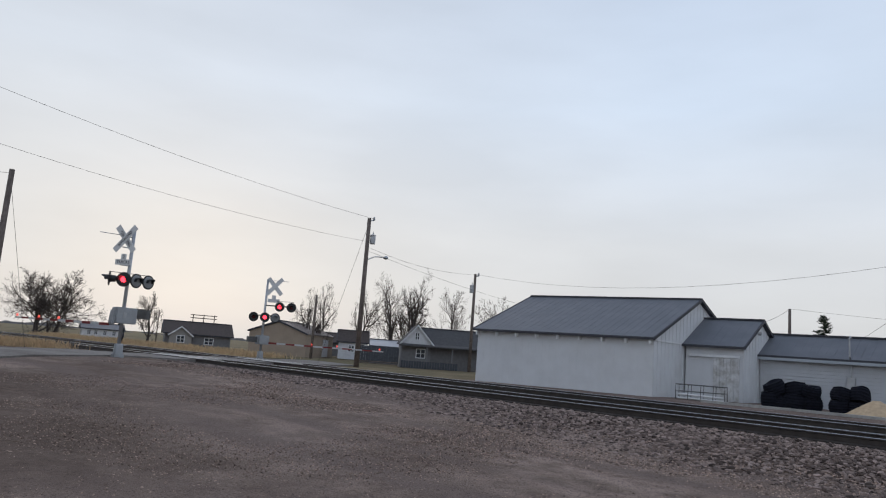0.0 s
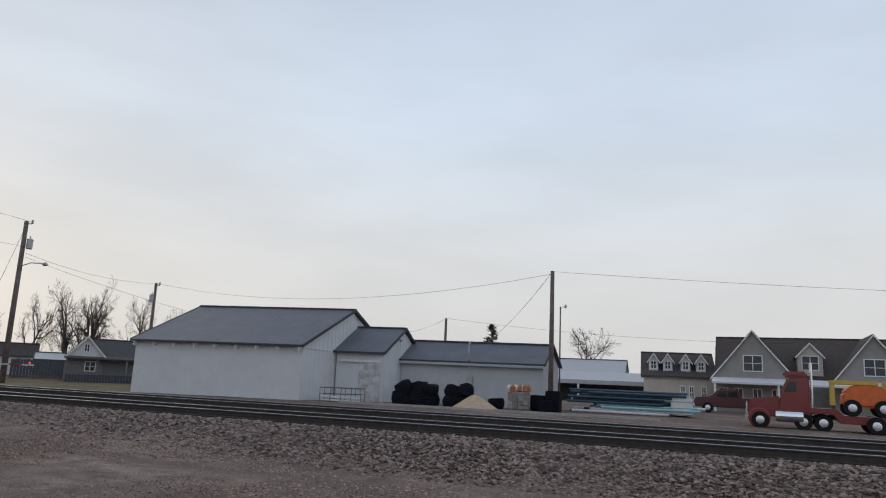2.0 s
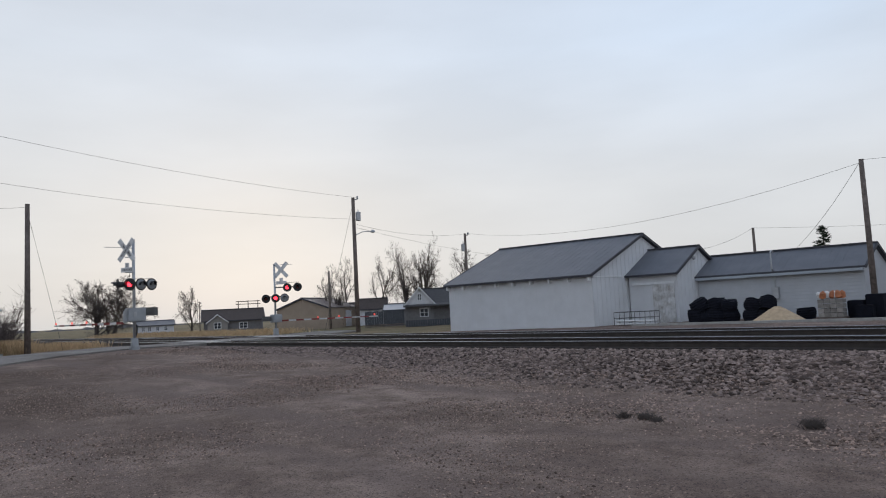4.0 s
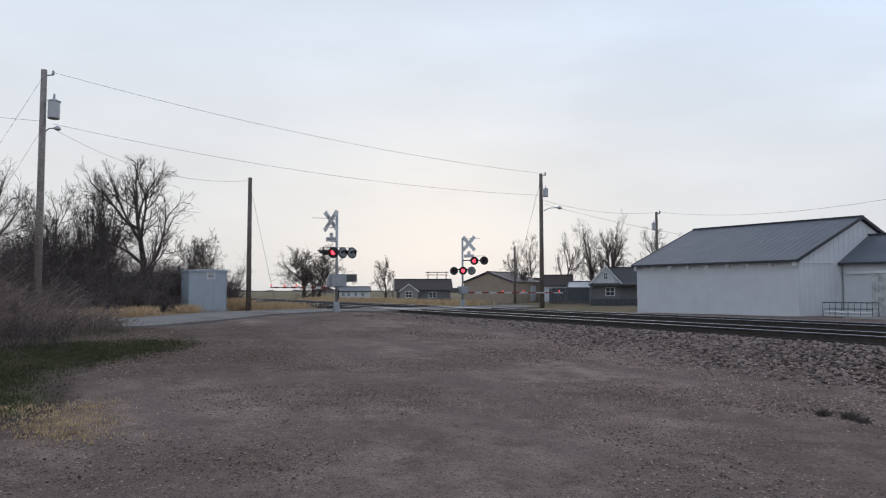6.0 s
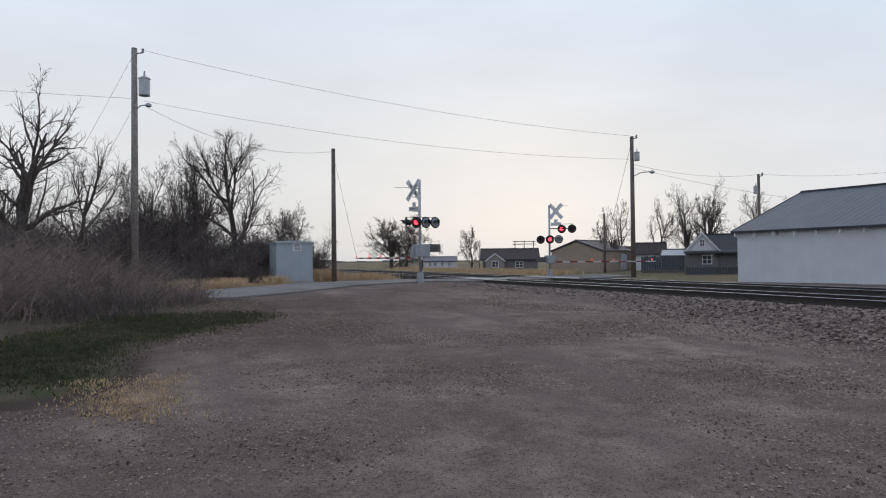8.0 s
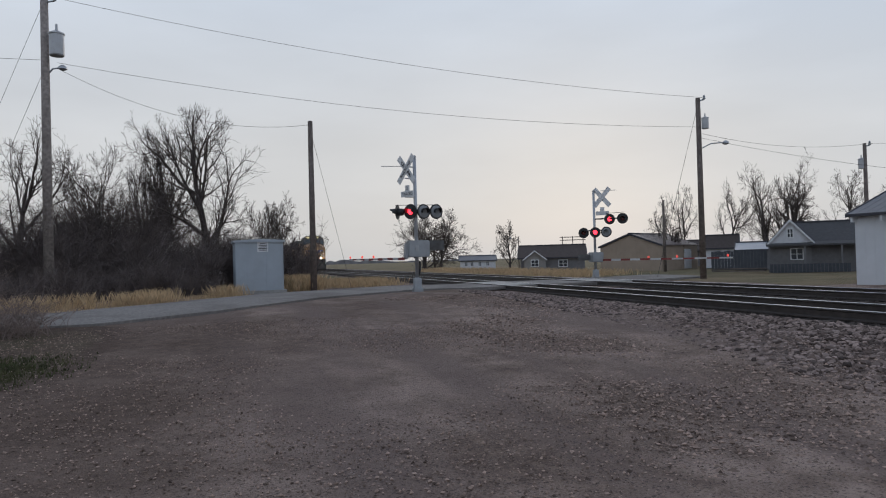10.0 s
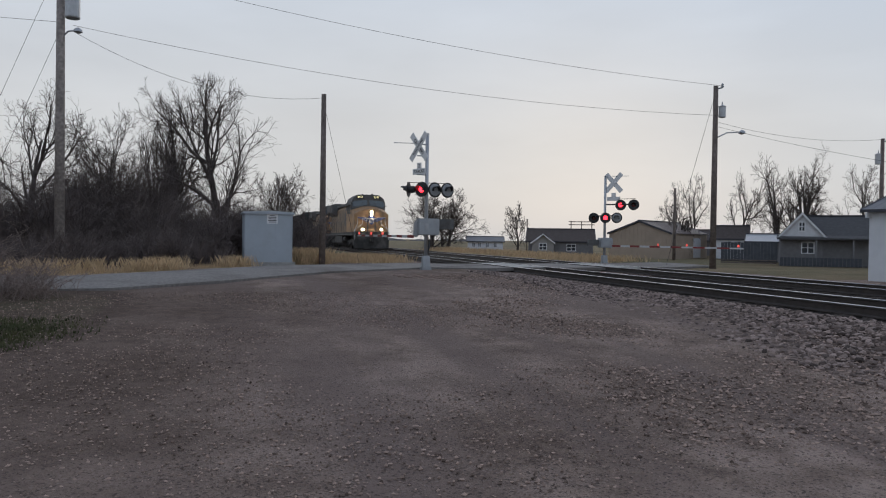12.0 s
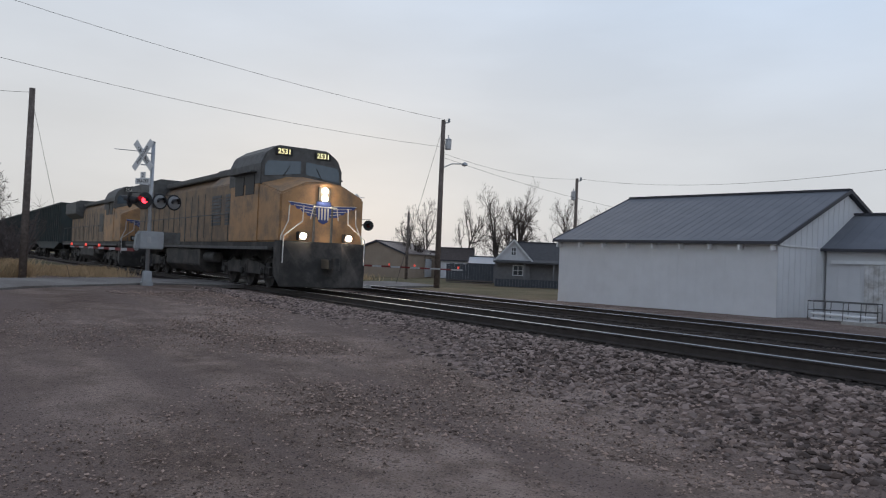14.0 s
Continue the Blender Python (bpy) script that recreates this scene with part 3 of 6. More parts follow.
def build_barn():
    t = thing("barn", "white ribbed metal barn with grey gabled roof beside the tracks", "barn")
    gable_block(t, BARN, -7.75, -0.1, 0.12, 7.9, 0.1, 2.45, 4.30, 0.22, "board", "white_siding")
    for i in range(9):
        bm = bm_new()
        x = -7.7 + i * 0.94
        add_prism(bm, [(-0.09, 2.24), (0.13, 2.24), (0.13, 2.46), (-0.09, 2.40)], "x", x - 0.03, x + 0.03)
        place(bm, BARN)
        part("rafter_tail", bm, "white_trim", t)
    bm = bm_new()
    add_box(bm, -0.09, 0.15, 2.38, -0.06, 2.3, 2.43)
    place(bm, BARN)
    part("flashing_strip", bm, "white_trim", t)
    a = thing("barn_annex", "white annex with peeling sliding door under a grey roof", "barn")
    gable_block(a, BARN, -0.02, 2.13, 2.72, 6.4, 0.1, 2.36, 3.55, 0.22, "board", "white_siding")
    bm = bm_new()
    add_box(bm, 1.05, 2.64, 0.2, 2.0, 2.69, 1.95)
    place(bm, BARN)
    door = part("sliding_door", bm, "weathered_white", a, "peeling white plank door")
    for i in range(7):
        bm = bm_new()
        add_box(bm, 1.07 + i * 0.13, 2.62, 0.22, 1.17 + i * 0.13, 2.645, 1.93)
        place(bm, BARN)
        part("plank", bm, "weathered_white", door)
    bm = bm_new()
    add_box(bm, 0.15, 2.60, 1.96, 2.05, 2.68, 2.06)
    place(bm, BARN)
    part("door_rail", bm, "white_trim", a)
    bm = bm_new()
    add_lathe(bm, [(0.03, 0), (0.08, 0.05), (0.08, 0.14)], 10, (2.3, 3.9, 2.95), "z")
    add_tube(bm, (2.12, 3.9, 3.02), (2.3, 3.9, 3.05), 0.02)
    place(bm, BARN)
    part("wall_lamp", bm, "galvanised", a)
    lo = thing("low_shed", "long low shed with pale lap siding and grey roof", "shed")
    gable_block(lo, BARN, 2.15, 8.55, 4.4, 7.2, 0.1, 2.16, 3.08, 0.2, "lap", "grey_siding")
    bm = bm_new()
    add_path(bm, [(5.35, 4.3, 1.25), (5.35, 4.3, 2.2), (5.35, 4.1, 2.3), (5.35, 4.1, 3.0), (5.35, 4.2, 3.08), (5.35, 4.32, 3.0)], 0.03, 8)
    add_box(bm, 5.22, 4.22, 1.1, 5.48, 4.36, 1.55)
    place(bm, BARN)
    part("meter_mast", bm, "galvanised", lo, "grey electric meter box and riser")
    bm = bm_new()
    add_box(bm, 2.15, 4.15, 2.02, 8.6, 4.2, 2.13)
    place(bm, BARN)
    part("gutter", bm, "shed_grey", lo)


build_barn()


# ---- poles and wires ----
def utility_pole(x, y, h, r, tilt=(0, 0), label="tall weathered wooden utility pole", wood="wood_pole"):
    z0 = ground_here(x, y)
    t = thing("utility_pole", label, "utility pole", at=pose(x, y, z0 - 0.1), group="utility poles")
    bm = bm_new()
    add_tube(bm, (0, 0, 0), (tilt[0], tilt[1], h + 0.1), r, r * 0.72, 12)
    part("shaft", bm, wood, t, smooth=True)
    return t


def add_transformer(t, z, dx, dy, s=1.0):
    bm = bm_new()
    add_lathe(bm, [(0.22 * s, 0), (0.24 * s, 0.04 * s), (0.24 * s, 0.72 * s), (0.26 * s, 0.74 * s), (0.26 * s, 0.78 * s), (0.1 * s, 0.86 * s)], 16, (dx, dy, z))
    add_tube(bm, (dx, dy, z + 0.84 * s), (dx, dy, z + 1.1 * s), 0.05 * s, 0.035 * s)
    add_box(bm, min(dx, 0), dy - 0.05, z + 0.2 * s, max(dx, 0), dy + 0.05, z + 0.27 * s)
    add_box(bm, min(dx, 0), dy - 0.05, z + 0.55 * s, max(dx, 0), dy + 0.05, z + 0.62 * s)
    part("transformer", bm, "galvanised", t, "grey can transformer", smooth=False)


def add_arm_lamp(t, z, vx, vy, n=1.0):
    bm = bm_new()
    add_path(bm, [(0, 0, z - 0.25 * n), (vx * 0.5, vy * 0.5, z), (vx, vy, z + 0.03)], 0.028 * n)
    part("lamp_arm", bm, "galvanised", t)
    bm = bm_new()
    add_lathe(bm, [(0.05, -0.05), (0.15 * n, 0.0), (0.13 * n, 0.08), (0.04, 0.14)], 12, (vx * 1.15, vy * 1.15, z - 0.02))
    part("lamp_head", bm, "galvanised", t)


def add_top_pin(t, h, vx, vy):
    bm = bm_new()
    add_tube(bm, (0, 0, h - 0.1), (vx, vy, h - 0.05), 0.03)
    add_lathe(bm, [(0.03, 0), (0.07, 0.04), (0.04, 0.1), (0.06, 0.14), (0.02, 0.2)], 8, (vx, vy, h - 0.05))
    part("insulator", bm, "silver_paint", t)


p0 = utility_pole(-28.2, -0.6, 10.55, 0.17, wood="grey_pole")
add_transformer(p0, 8.5, 0.25, 0.42)
add_arm_lamp(p0, 8.1, 0.15, 0.5)
add_top_pin(p0, 10.5, 0.1, 0.35)
p1 = utility_pole(-29.1, 8.45, 6.65, 0.13, label="plain dark wooden utility pole beside the road")
p2 = utility_pole(-27.7, 25.2, 7.93, 0.14, label="dark utility pole with transformer and street lamp")
add_transformer(p2, 6.65, 0.16, 0.22, 0.62)
add_arm_lamp(p2, 6.0, 0.35, 0.92)
add_top_pin(p2, 8.0, 0.1, 0.25)
p3 = utility_pole(-27.6, 34.3, 6.1, 0.11, label="thin utility pole with small transformer behind the barn")
add_transformer(p3, 5.0, -0.12, -0.1, 0.6)
add_top_pin(p3, 6.15, 0.1, 0.2)
p4 = utility_pole(-11.1, 41.1, 4.78, 0.1, label="slim pole standing behind the low shed")
p5 = utility_pole(-2.16, 30.1, 5.85, 0.115, label="dark pole at the end of the low shed")
p7 = utility_pole(-3.8, 39.9, 5.4, 0.05, label="slim yard light pole behind the low shed")
add_arm_lamp(p7, 5.5, 0.25, 0.0, 0.6)
p6 = utility_pole(-38.6, 30.6, 4.38, 0.1, label="short leaning pole in the far yard")


p8 = utility_pole(-58.5, 29.3, 2.95, 0.05, label="slim street lamp pole near far houses")
add_arm_lamp(p8, 2.9, -0.2, -0.55, 0.6)


def power_frame(x, y):
    t = thing("power_frame", "far wooden pole frame carrying power lines", "utility pole", at=pose(x, y, ground_here(x, y), 0, 0, -28))
    for k in (-1.2, 0.0, 1.2):
        bm = bm_new()
        add_tube(bm, (0, k, 0), (0, k, 3.5), 0.06, 0.05, 8)
        part("post", bm, "wood_pole", t)
    for z in (3.0, 3.35):
        bm = bm_new()
        add_box(bm, -0.05, -1.5, z, 0.05, 1.5, z + 0.09)
        part("crossbar", bm, "wood_pole", t)


power_frame(-77.0, 43.9)


def wire(a, b, sag, r=0.0075, n=14):
    t = thing("overhead_wire", "thin dark overhead wire sagging between poles", "cable", group="overhead wires")
    bm = bm_new()
    pts = []
    for i in range(n + 1):
        f = i / n
        p = Vector(a).lerp(Vector(b), f) + Vector((0, 0, 0.27))
        p.z -= sag * 4 * f * (1 - f)
        pts.append(p)
    add_path(bm, pts, r, 4)
    part("conductor", bm, "wire", t)


T0, T1, T2, T3, T4, T5 = (-28.1, -0.25, 10.75), (-29.1, 8.45, 6.9), (-27.6, 25.4, 8.2), (-27.5, 34.5, 6.35), (-11.1, 41.1, 5.05), (-2.16, 30.1, 6.1)
wire(T0, T2, 0.5)
wire((-28.1, -0.2, 8.5), (-27.6, 25.3, 6.9), 0.55)
wire((-28.1, -0.2, 8.3), (-29.1, 8.45, 6.8), 0.75)
wire((-27.6, 25.3, 6.6), T3, 0.35)
wire((-27.6, 25.3, 6.4), (-19.5, 40, 3.6), 0.5)
wire(T3, (-2.16, 30.1, 6.0), 1.0)
wire(T5, (45, 40, 6.0), 0.6)
wire(T5, (-6.5, 34, 3.0), 0.25)
wire(T4, (-10.5, 31, 3.4), 0.3)
wire(T4, (14, 46, 4.4), 0.5)
wire((-28.2, -0.6, 8.6), (-26, -40, 9.2), 0.4)
wire((-28.2, -0.7, 10.4), (-33.5, -6.5, 0.3), 0.0)
wire((-28.2, -0.7, 8.1), (-32.0, -5.0, 0.3), 0.0)
wire((-27.7, 25.1, 7.6), (-29.4, 24.0, 0.3), 0.0, 0.008)
wire((-29.1, 8.45, 6.6), (-29.6, 10.0, 0.3), 0.0, 0.008)
# ---- level-crossing signals ----
def lamp_unit(parent, x, y, z, face, lit, lens="dark_lens"):
    """One flasher: background disc, housing, hood and lens, its lens looking along yaw `face` degrees from +y."""
    m = pose(x, y, z, 0, 0, face)
    bm = bm_new()
    add_lathe(bm, [(0.255, -0.012), (0.265, 0.0), (0.255, 0.012)], 28, (0, 0, 0), "y")
    add_lathe(bm, [(0.06, -0.26), (0.12, -0.2), (0.13, -0.02)], 16, (0, 0, 0), "y")
    unit = part("flasher", bm, "black_paint", parent, at=m)
    bm = bm_new()
    n = 12
    ring = []
    for k in range(n + 1):
        a = radians(-20 + 220 * k / n)
        for rr in (0.115, 0.125):
            for yy in (0.01, 0.26 if 0.2 < k / n < 0.8 else 0.16):
                ring.append(bm.verts.new((rr * math.cos(a), yy, rr * math.sin(a))))
    for k in range(n):
        a, b = ring[k * 4:k * 4 + 4], ring[k * 4 + 4:k * 4 + 8]
        for i, j in ((0, 1), (2, 3), (0, 2), (1, 3)):
            bm.faces.new((a[i], a[j], b[j], b[i]))
    part("hood", bm, "black_paint", unit)
    bm = bm_new()
    k = 2.0 if lens == "pale_lens" else 1.0
    add_lathe(bm, [(0.108 * k, 0.012), (0.10 * k, 0.03), (0.05 * k, 0.045)], 20, (0, 0, 0), "y")
    part("lens", bm, "red_glow" if lit else lens, unit, "lit red lens" if lit else "")


def crossbuck(parent, x, y, z, face):
    m = pose(x, y, z, 0, 0, face)
    for s, word in ((1, "RAILROAD"), (-1, "CROSSING")):
        bm = bm_new()
        add_box(bm, -0.6, -0.012 + 0.012 * s, -0.115, 0.6, 0.012 * s, 0.115)
        b = part("crossbuck_board", bm, "sign_white", parent, at=m @ pose(0, 0, 0, 0, 48 * s, 0), bevel=0.003)
        me = text_mesh(word, 0.15)
        me.materials.append(M["sign_black"])
        shared("lettering", me, b, pose(0, 0.012 * s + 0.006, 0, 90, 0, 180))
    return m


def tracks_sign(parent, x, y, z, face):
    m = pose(x, y, z, 0, 0, face)
    bm = bm_new()
    add_box(bm, -0.11, -0.008, 0.0, 0.11, 0.008, 0.2)
    add_box(bm, -0.34, -0.008, -0.2, 0.34, 0.008, 0.0)
    b = part("track_count_sign", bm, "sign_white", parent, at=m)
    me = text_mesh("TRACKS", 0.15)
    me.materials.append(M["sign_black"])
    shared("lettering", me, b, pose(0, 0.01, -0.1, 90, 0, 180))
    me = text_mesh("2", 0.18)
    me.materials.append(M["sign_black"])
    shared("numeral", me, b, pose(0, 0.01, 0.09, 90, 0, 180))


def gate_arm(parent, length, m, lights):
    n = 12
    for i in range(n):
        bm = bm_new()
        x0, x1 = length * i / n, length * (i + 1) / n
        add_box(bm, x0, -0.02, -0.05 + 0.02 * i / n, x1, 0.02, 0.05 - 0.02 * i / n)
        part("gate_stripe", bm, "gate_red" if i % 2 == 0 else "gate_white", parent, at=m)
    for f in lights:
        bm = bm_new()
        add_lathe(bm, [(0.025, 0.0), (0.04, 0.02), (0.04, 0.08), (0.02, 0.1)], 10, (length * f, 0, 0.05))
        part("gate_light", bm, "red_glow_small", parent, "small lit red gate lamp", at=m)


def crossing_signal(x, y, h, label):
    z0 = ground_here(x, y)
    t = thing("crossing_signal", label, "crossing signal", at=pose(x, y, z0), group="crossing signals")
    bm = bm_new()
    add_tube(bm, (0, 0, 0.4), (0, 0, h), 0.065, 0.062, 14)
    add_tube(bm, (0, 0, h), (0, 0, h + 0.03), 0.07, 0.05, 14)
    part("mast", bm, "galvanised", t, smooth=True)
    bm = bm_new()
    add_box(bm, -0.17, -0.17, -0.15, 0.17, 0.17, 0.12)
    add_prism(bm, [(-0.14, 0.12), (0.14, 0.12), (0.09, 0.48), (-0.09, 0.48)], "y", -0.13, 0.13)
    part("junction_base", bm, "silver_paint", t, bevel=0.015)
    return t


def build_near_signal():
    t = crossing_signal(-25.1, 11.6, 4.72, "silver crossing signal mast with crossbuck, red flashers and lowered gate")
    for z in (4.35, 3.95, 3.3):
        bm = bm_new()
        add_tube(bm, (0, 0, z), (0.02, -0.36, z), 0.022)
        part("sign_bracket", bm, "galvanised", t)
    bm = bm_new()
    add_tube(bm, (0, -0.2, 4.38), (-0.15, -1.15, 4.38), 0.012)
    part("stay_rod", bm, "galvanised", t)
    crossbuck(t, 0.12, -0.34, 4.25, 207)
    tracks_sign(t, 0.1, -0.3, 3.5, 207)
    bm = bm_new()
    add_path(bm, [(-0.05, -0.72, 2.86), (-0.05, 0.0, 2.86), (0.05, 0.72, 2.86)], 0.03, 8)
    add_path(bm, [(-0.05, -0.7, 3.02), (0.05, 0.7, 3.02)], 0.012, 6)
    part("cross_arm", bm, "black_paint", t)
    lamp_unit(t, -0.1, -0.62, 2.78, 150, False)
    lamp_unit(t, 0.16, -0.22, 2.78, 225, True)
    lamp_unit(t, 0.12, 0.26, 2.78, 285, False, "pale_lens")
    lamp_unit(t, 0.1, 0.72, 2.78, 285, False, "pale_lens")
    bm = bm_new()
    add_box(bm, -0.2, -0.34, 1.2, 0.24, 0.42, 1.78)
    add_prism(bm, [(-0.45, 1.18), (-0.34, 1.12), (-0.34, 1.7), (-0.4, 1.7)], "x", -0.15, 0.2)
    mech = part("gate_mechanism", bm, "silver_paint", t, bevel=0.04)
    bm = bm_new()
    add_box(bm, 0.235, -0.1, 1.4, 0.255, 0.02, 1.6)
    part("cover_plate", bm, "galvanised", mech)
    bm = bm_new()
    add_box(bm, -0.06, 0.44, 1.42, 0.02, 1.0, 1.78)
    add_prism(bm, [(0.42, 1.5), (0.62, 1.56), (0.62, 1.66), (0.42, 1.7)], "x", -0.04, 0.04)
    part("counterweight", bm, "loco_grey", t, "dark grey counterweight plates")
    bm = bm_new()
    add_path(bm, [(-0.12, -0.05, 1.2), (-0.02, 0.12, 1.0), (0.02, 0.1, 0.75), (0.0, 0.02, 0.5)], 0.035, 8)
    part("cable_hose", bm, "black_paint", t)
    gate_arm(t, 7.4, pose(-0.1, -0.42, 1.15, 0, -0.3, 186), (0.5, 0.72, 0.98))


def build_far_signal():
    t = crossing_signal(-33.2, 22.95, 4.44, "far silver crossing signal with two pairs of red flashers")
    for z in (4.35, 3.9):
        bm = bm_new()
        add_tube(bm, (0, 0, z), (0.0, 0.3, z), 0.022)
        part("sign_bracket", bm, "galvanised", t)
    bm = bm_new()
    add_tube(bm, (0.3, 0.2, 4.42), (0.8, 0.85, 4.42), 0.012)
    part("stay_rod", bm, "galvanised", t)
    crossbuck(t, 0.3, 0.3, 4.1, 40)
    tracks_sign(t, 0.3, 0.3, 3.4, 40)
    bm = bm_new()
    add_path(bm, [(-0.5, -0.35, 2.45), (0.55, 0.4, 2.45)], 0.03, 8)
    add_path(bm, [(0, 0, 3.02), (1.3, 0.95, 3.0)], 0.035, 8)
    add_path(bm, [(0.5, 0.4, 3.28), (1.3, 0.95, 3.28)], 0.012, 6)
    part("cross_arm", bm, "black_paint", t)
    for dx, dy, z, lit, ln in ((-0.5, -0.35, 2.35, False, "dark_lens"), (0.1, -0.02, 2.35, True, "dark_lens"), (0.5, 0.38, 2.35, False, "pale_lens"), (0.65, 0.5, 2.98, True, "dark_lens"), (1.2, 0.9, 2.98, False, "dark_lens")):
        lamp_unit(t, dx, dy, z, 236, lit, ln)
    bm = bm_new()
    add_box(bm, -0.22, -0.3, 0.85, 0.25, 0.35, 1.35)
    part("gate_mechanism", bm, "silver_paint", t, bevel=0.04)
    bm = bm_new()
    add_box(bm, -0.1, -0.9, 0.95, 0.0, -0.3, 1.25)
    part("counterweight", bm, "loco_grey", t)
    gate_arm(t, 7.6, pose(0.2, 0.3, 0.95, 0, 0, 14), (0.4, 0.62, 0.97))


build_near_signal()
build_far_signal()


# ---- signal bungalow by the road ----
def build_bungalow():
    t = thing("signal_bungalow", "pale grey metal equipment shed with a notice", "equipment shed", at=pose(-29.3, 6.35, 0.62, 0, 0, 3))
    bm = bm_new()
    add_box(bm, -0.9, -0.87, 0.06, 0.9, 0.87, 1.9)
    part("body", bm, "shed_grey", t, bevel=0.01)
    bm = bm_new()
    add_prism(bm, [(-0.93, 1.86), (0.93, 1.86), (0.93, 1.93), (0, 1.99), (-0.93, 1.93)], "x", -0.96, 0.96)
    part("roof", bm, "shed_grey", t, "pale sheet roof")
    bm = bm_new()
    for y in (-0.86, -0.45, 0.25, 0.84):
        add_box(bm, 0.895, y - 0.012, 0.08, 0.915, y + 0.012, 1.86)
    part("panel_seams", bm, "shed_grey", t)
    bm = bm_new()
    add_box(bm, 0.9, -0.08, 1.5, 0.912, 0.32, 1.86)
    s = part("notice", bm, "sign_white", t, "white notice with dark writing")
    for i in range(5):
        bm = bm_new()
        w = (0.1, 0.15, 0.13, 0.16, 0.12)[i]
        add_box(bm, 0.911, 0.12 - w, 1.79 - i * 0.06, 0.916, 0.12 + w, 1.815 - i * 0.06)
        part("writing_bar", bm, "sign_black", s)
    bm = bm_new()
    add_box(bm, -1.0, -0.97, -0.1, 1.0, 0.97, 0.06)
    part("footing", bm, "concrete", t)


build_bungalow()
# ---- train ----
def wheel_mesh(r, w=0.14):
    bm = bm_new()
    add_lathe(bm, [(0.1, -w / 2 - 0.03), (r * 0.5, -w / 2), (r * 0.88, -w / 2 + 0.03), (r * 0.9, -w / 2), (r, -w / 2), (r, w / 2), (r + 0.025, w / 2), (r + 0.025, w / 2 + 0.03), (0.1, w / 2 + 0.04)], 24, (0, 0, 0), "y")
    return mesh_of("wheel", bm, "loco_black")


def add_bogie(parent, x, axles, spacing, r, half):
    bm = bm_new()
    L = spacing * (axles - 1) / 2
    for s in (-1, 1):
        y = s * half
        add_prism(bm, [(x - L - 0.55, 0.45), (x + L + 0.55, 0.45), (x + L + 0.55, 0.7), (x + L * 0.6, 0.9), (x - L * 0.6, 0.9), (x - L - 0.55, 0.7)], "y", y - 0.07, y + 0.07)
        for k in range(axles):
            xa = x - L + spacing * k
            add_box(bm, xa - 0.2, y - 0.1 * s - 0.1, 0.32, xa + 0.2, y + 0.12 * s + 0.02, 0.75)
            add_lathe(bm, [(0.13, 0), (0.13, 0.06 * s), (0.08, 0.1 * s)], 12, (xa, y + 0.1 * s, r), "y")
            for dx in (-0.36, 0.36):
                add_lathe(bm, [(0.1, 0.5), (0.1, 0.85)], 10, (xa + dx, y, 0))
    add_box(bm, x - 0.4, -half, 0.55, x + 0.4, half, 0.95)
    b = part("bogie", bm, "loco_black", parent)
    for k in range(axles):
        for s in (-1, 1):
            xa = x - L + spacing * k
            shared("wheel", wheel_mesh.cache.setdefault(r, wheel_mesh(r)), b, pose(xa, s * 0.78, r, 0, 0, 0 if s < 0 else 180))


wheel_mesh.cache = {}


def loft(bm, rings, close=True):
    """Skin through rings of equal length."""
    vs = [[bm.verts.new(p) for p in r] for r in rings]
    n = len(vs[0])
    for a, b in zip(vs, vs[1:]):
        for i in range(n if close else n - 1):
            bm.faces.new((a[i], a[(i + 1) % n], b[(i + 1) % n], b[i]))
    bm.faces.new(vs[0][::-1])
    bm.faces.new(vs[-1])
    return vs


def emblem(parent, x, z):
    """Plain blue wing bars round a striped shield, in the emblem's colours."""
    for s in (-1, 1):
        for i in range(4):
            bm = bm_new()
            y0, y1 = 0.24, 1.22 - i * 0.2
            zz = z + 0.18 - i * 0.1
            add_prism(bm, [(s * y0, zz), (s * y1, zz + 0.06), (s * (y1 - 0.08), zz - 0.05), (s * y0, zz - 0.075)], "x", x, x + 0.012)
            part("wing_bar", bm, "loco_blue", parent, "blue wing bar")
        bm = bm_new()
        for i in range(4):
            y1 = 1.24 - i * 0.2
            zz = z + 0.19 - i * 0.1
            add_prism(bm, [(s * 0.22, zz), (s * y1, zz + 0.065), (s * y1, zz + 0.045), (s * 0.22, zz - 0.016)], "x", x + 0.002, x + 0.02)
        part("wing_edge", bm, "loco_white", parent)
    bm = bm_new()
    add_prism(bm, [(-0.26, z + 0.32), (0.26, z + 0.32), (0.28, z), (0.16, z - 0.34), (0, z - 0.42), (-0.16, z - 0.34), (-0.28, z)], "x", x, x + 0.022)
    sh = part("shield", bm, "loco_blue", parent, "blue shield with pale stripes")
    for i in range(4):
        bm = bm_new()
        y = -0.165 + i * 0.11
        add_box(bm, x + 0.02, y - 0.025, z - 0.28, x + 0.03, y + 0.025, z + 0.1)
        part("shield_stripe", bm, "loco_white", sh)


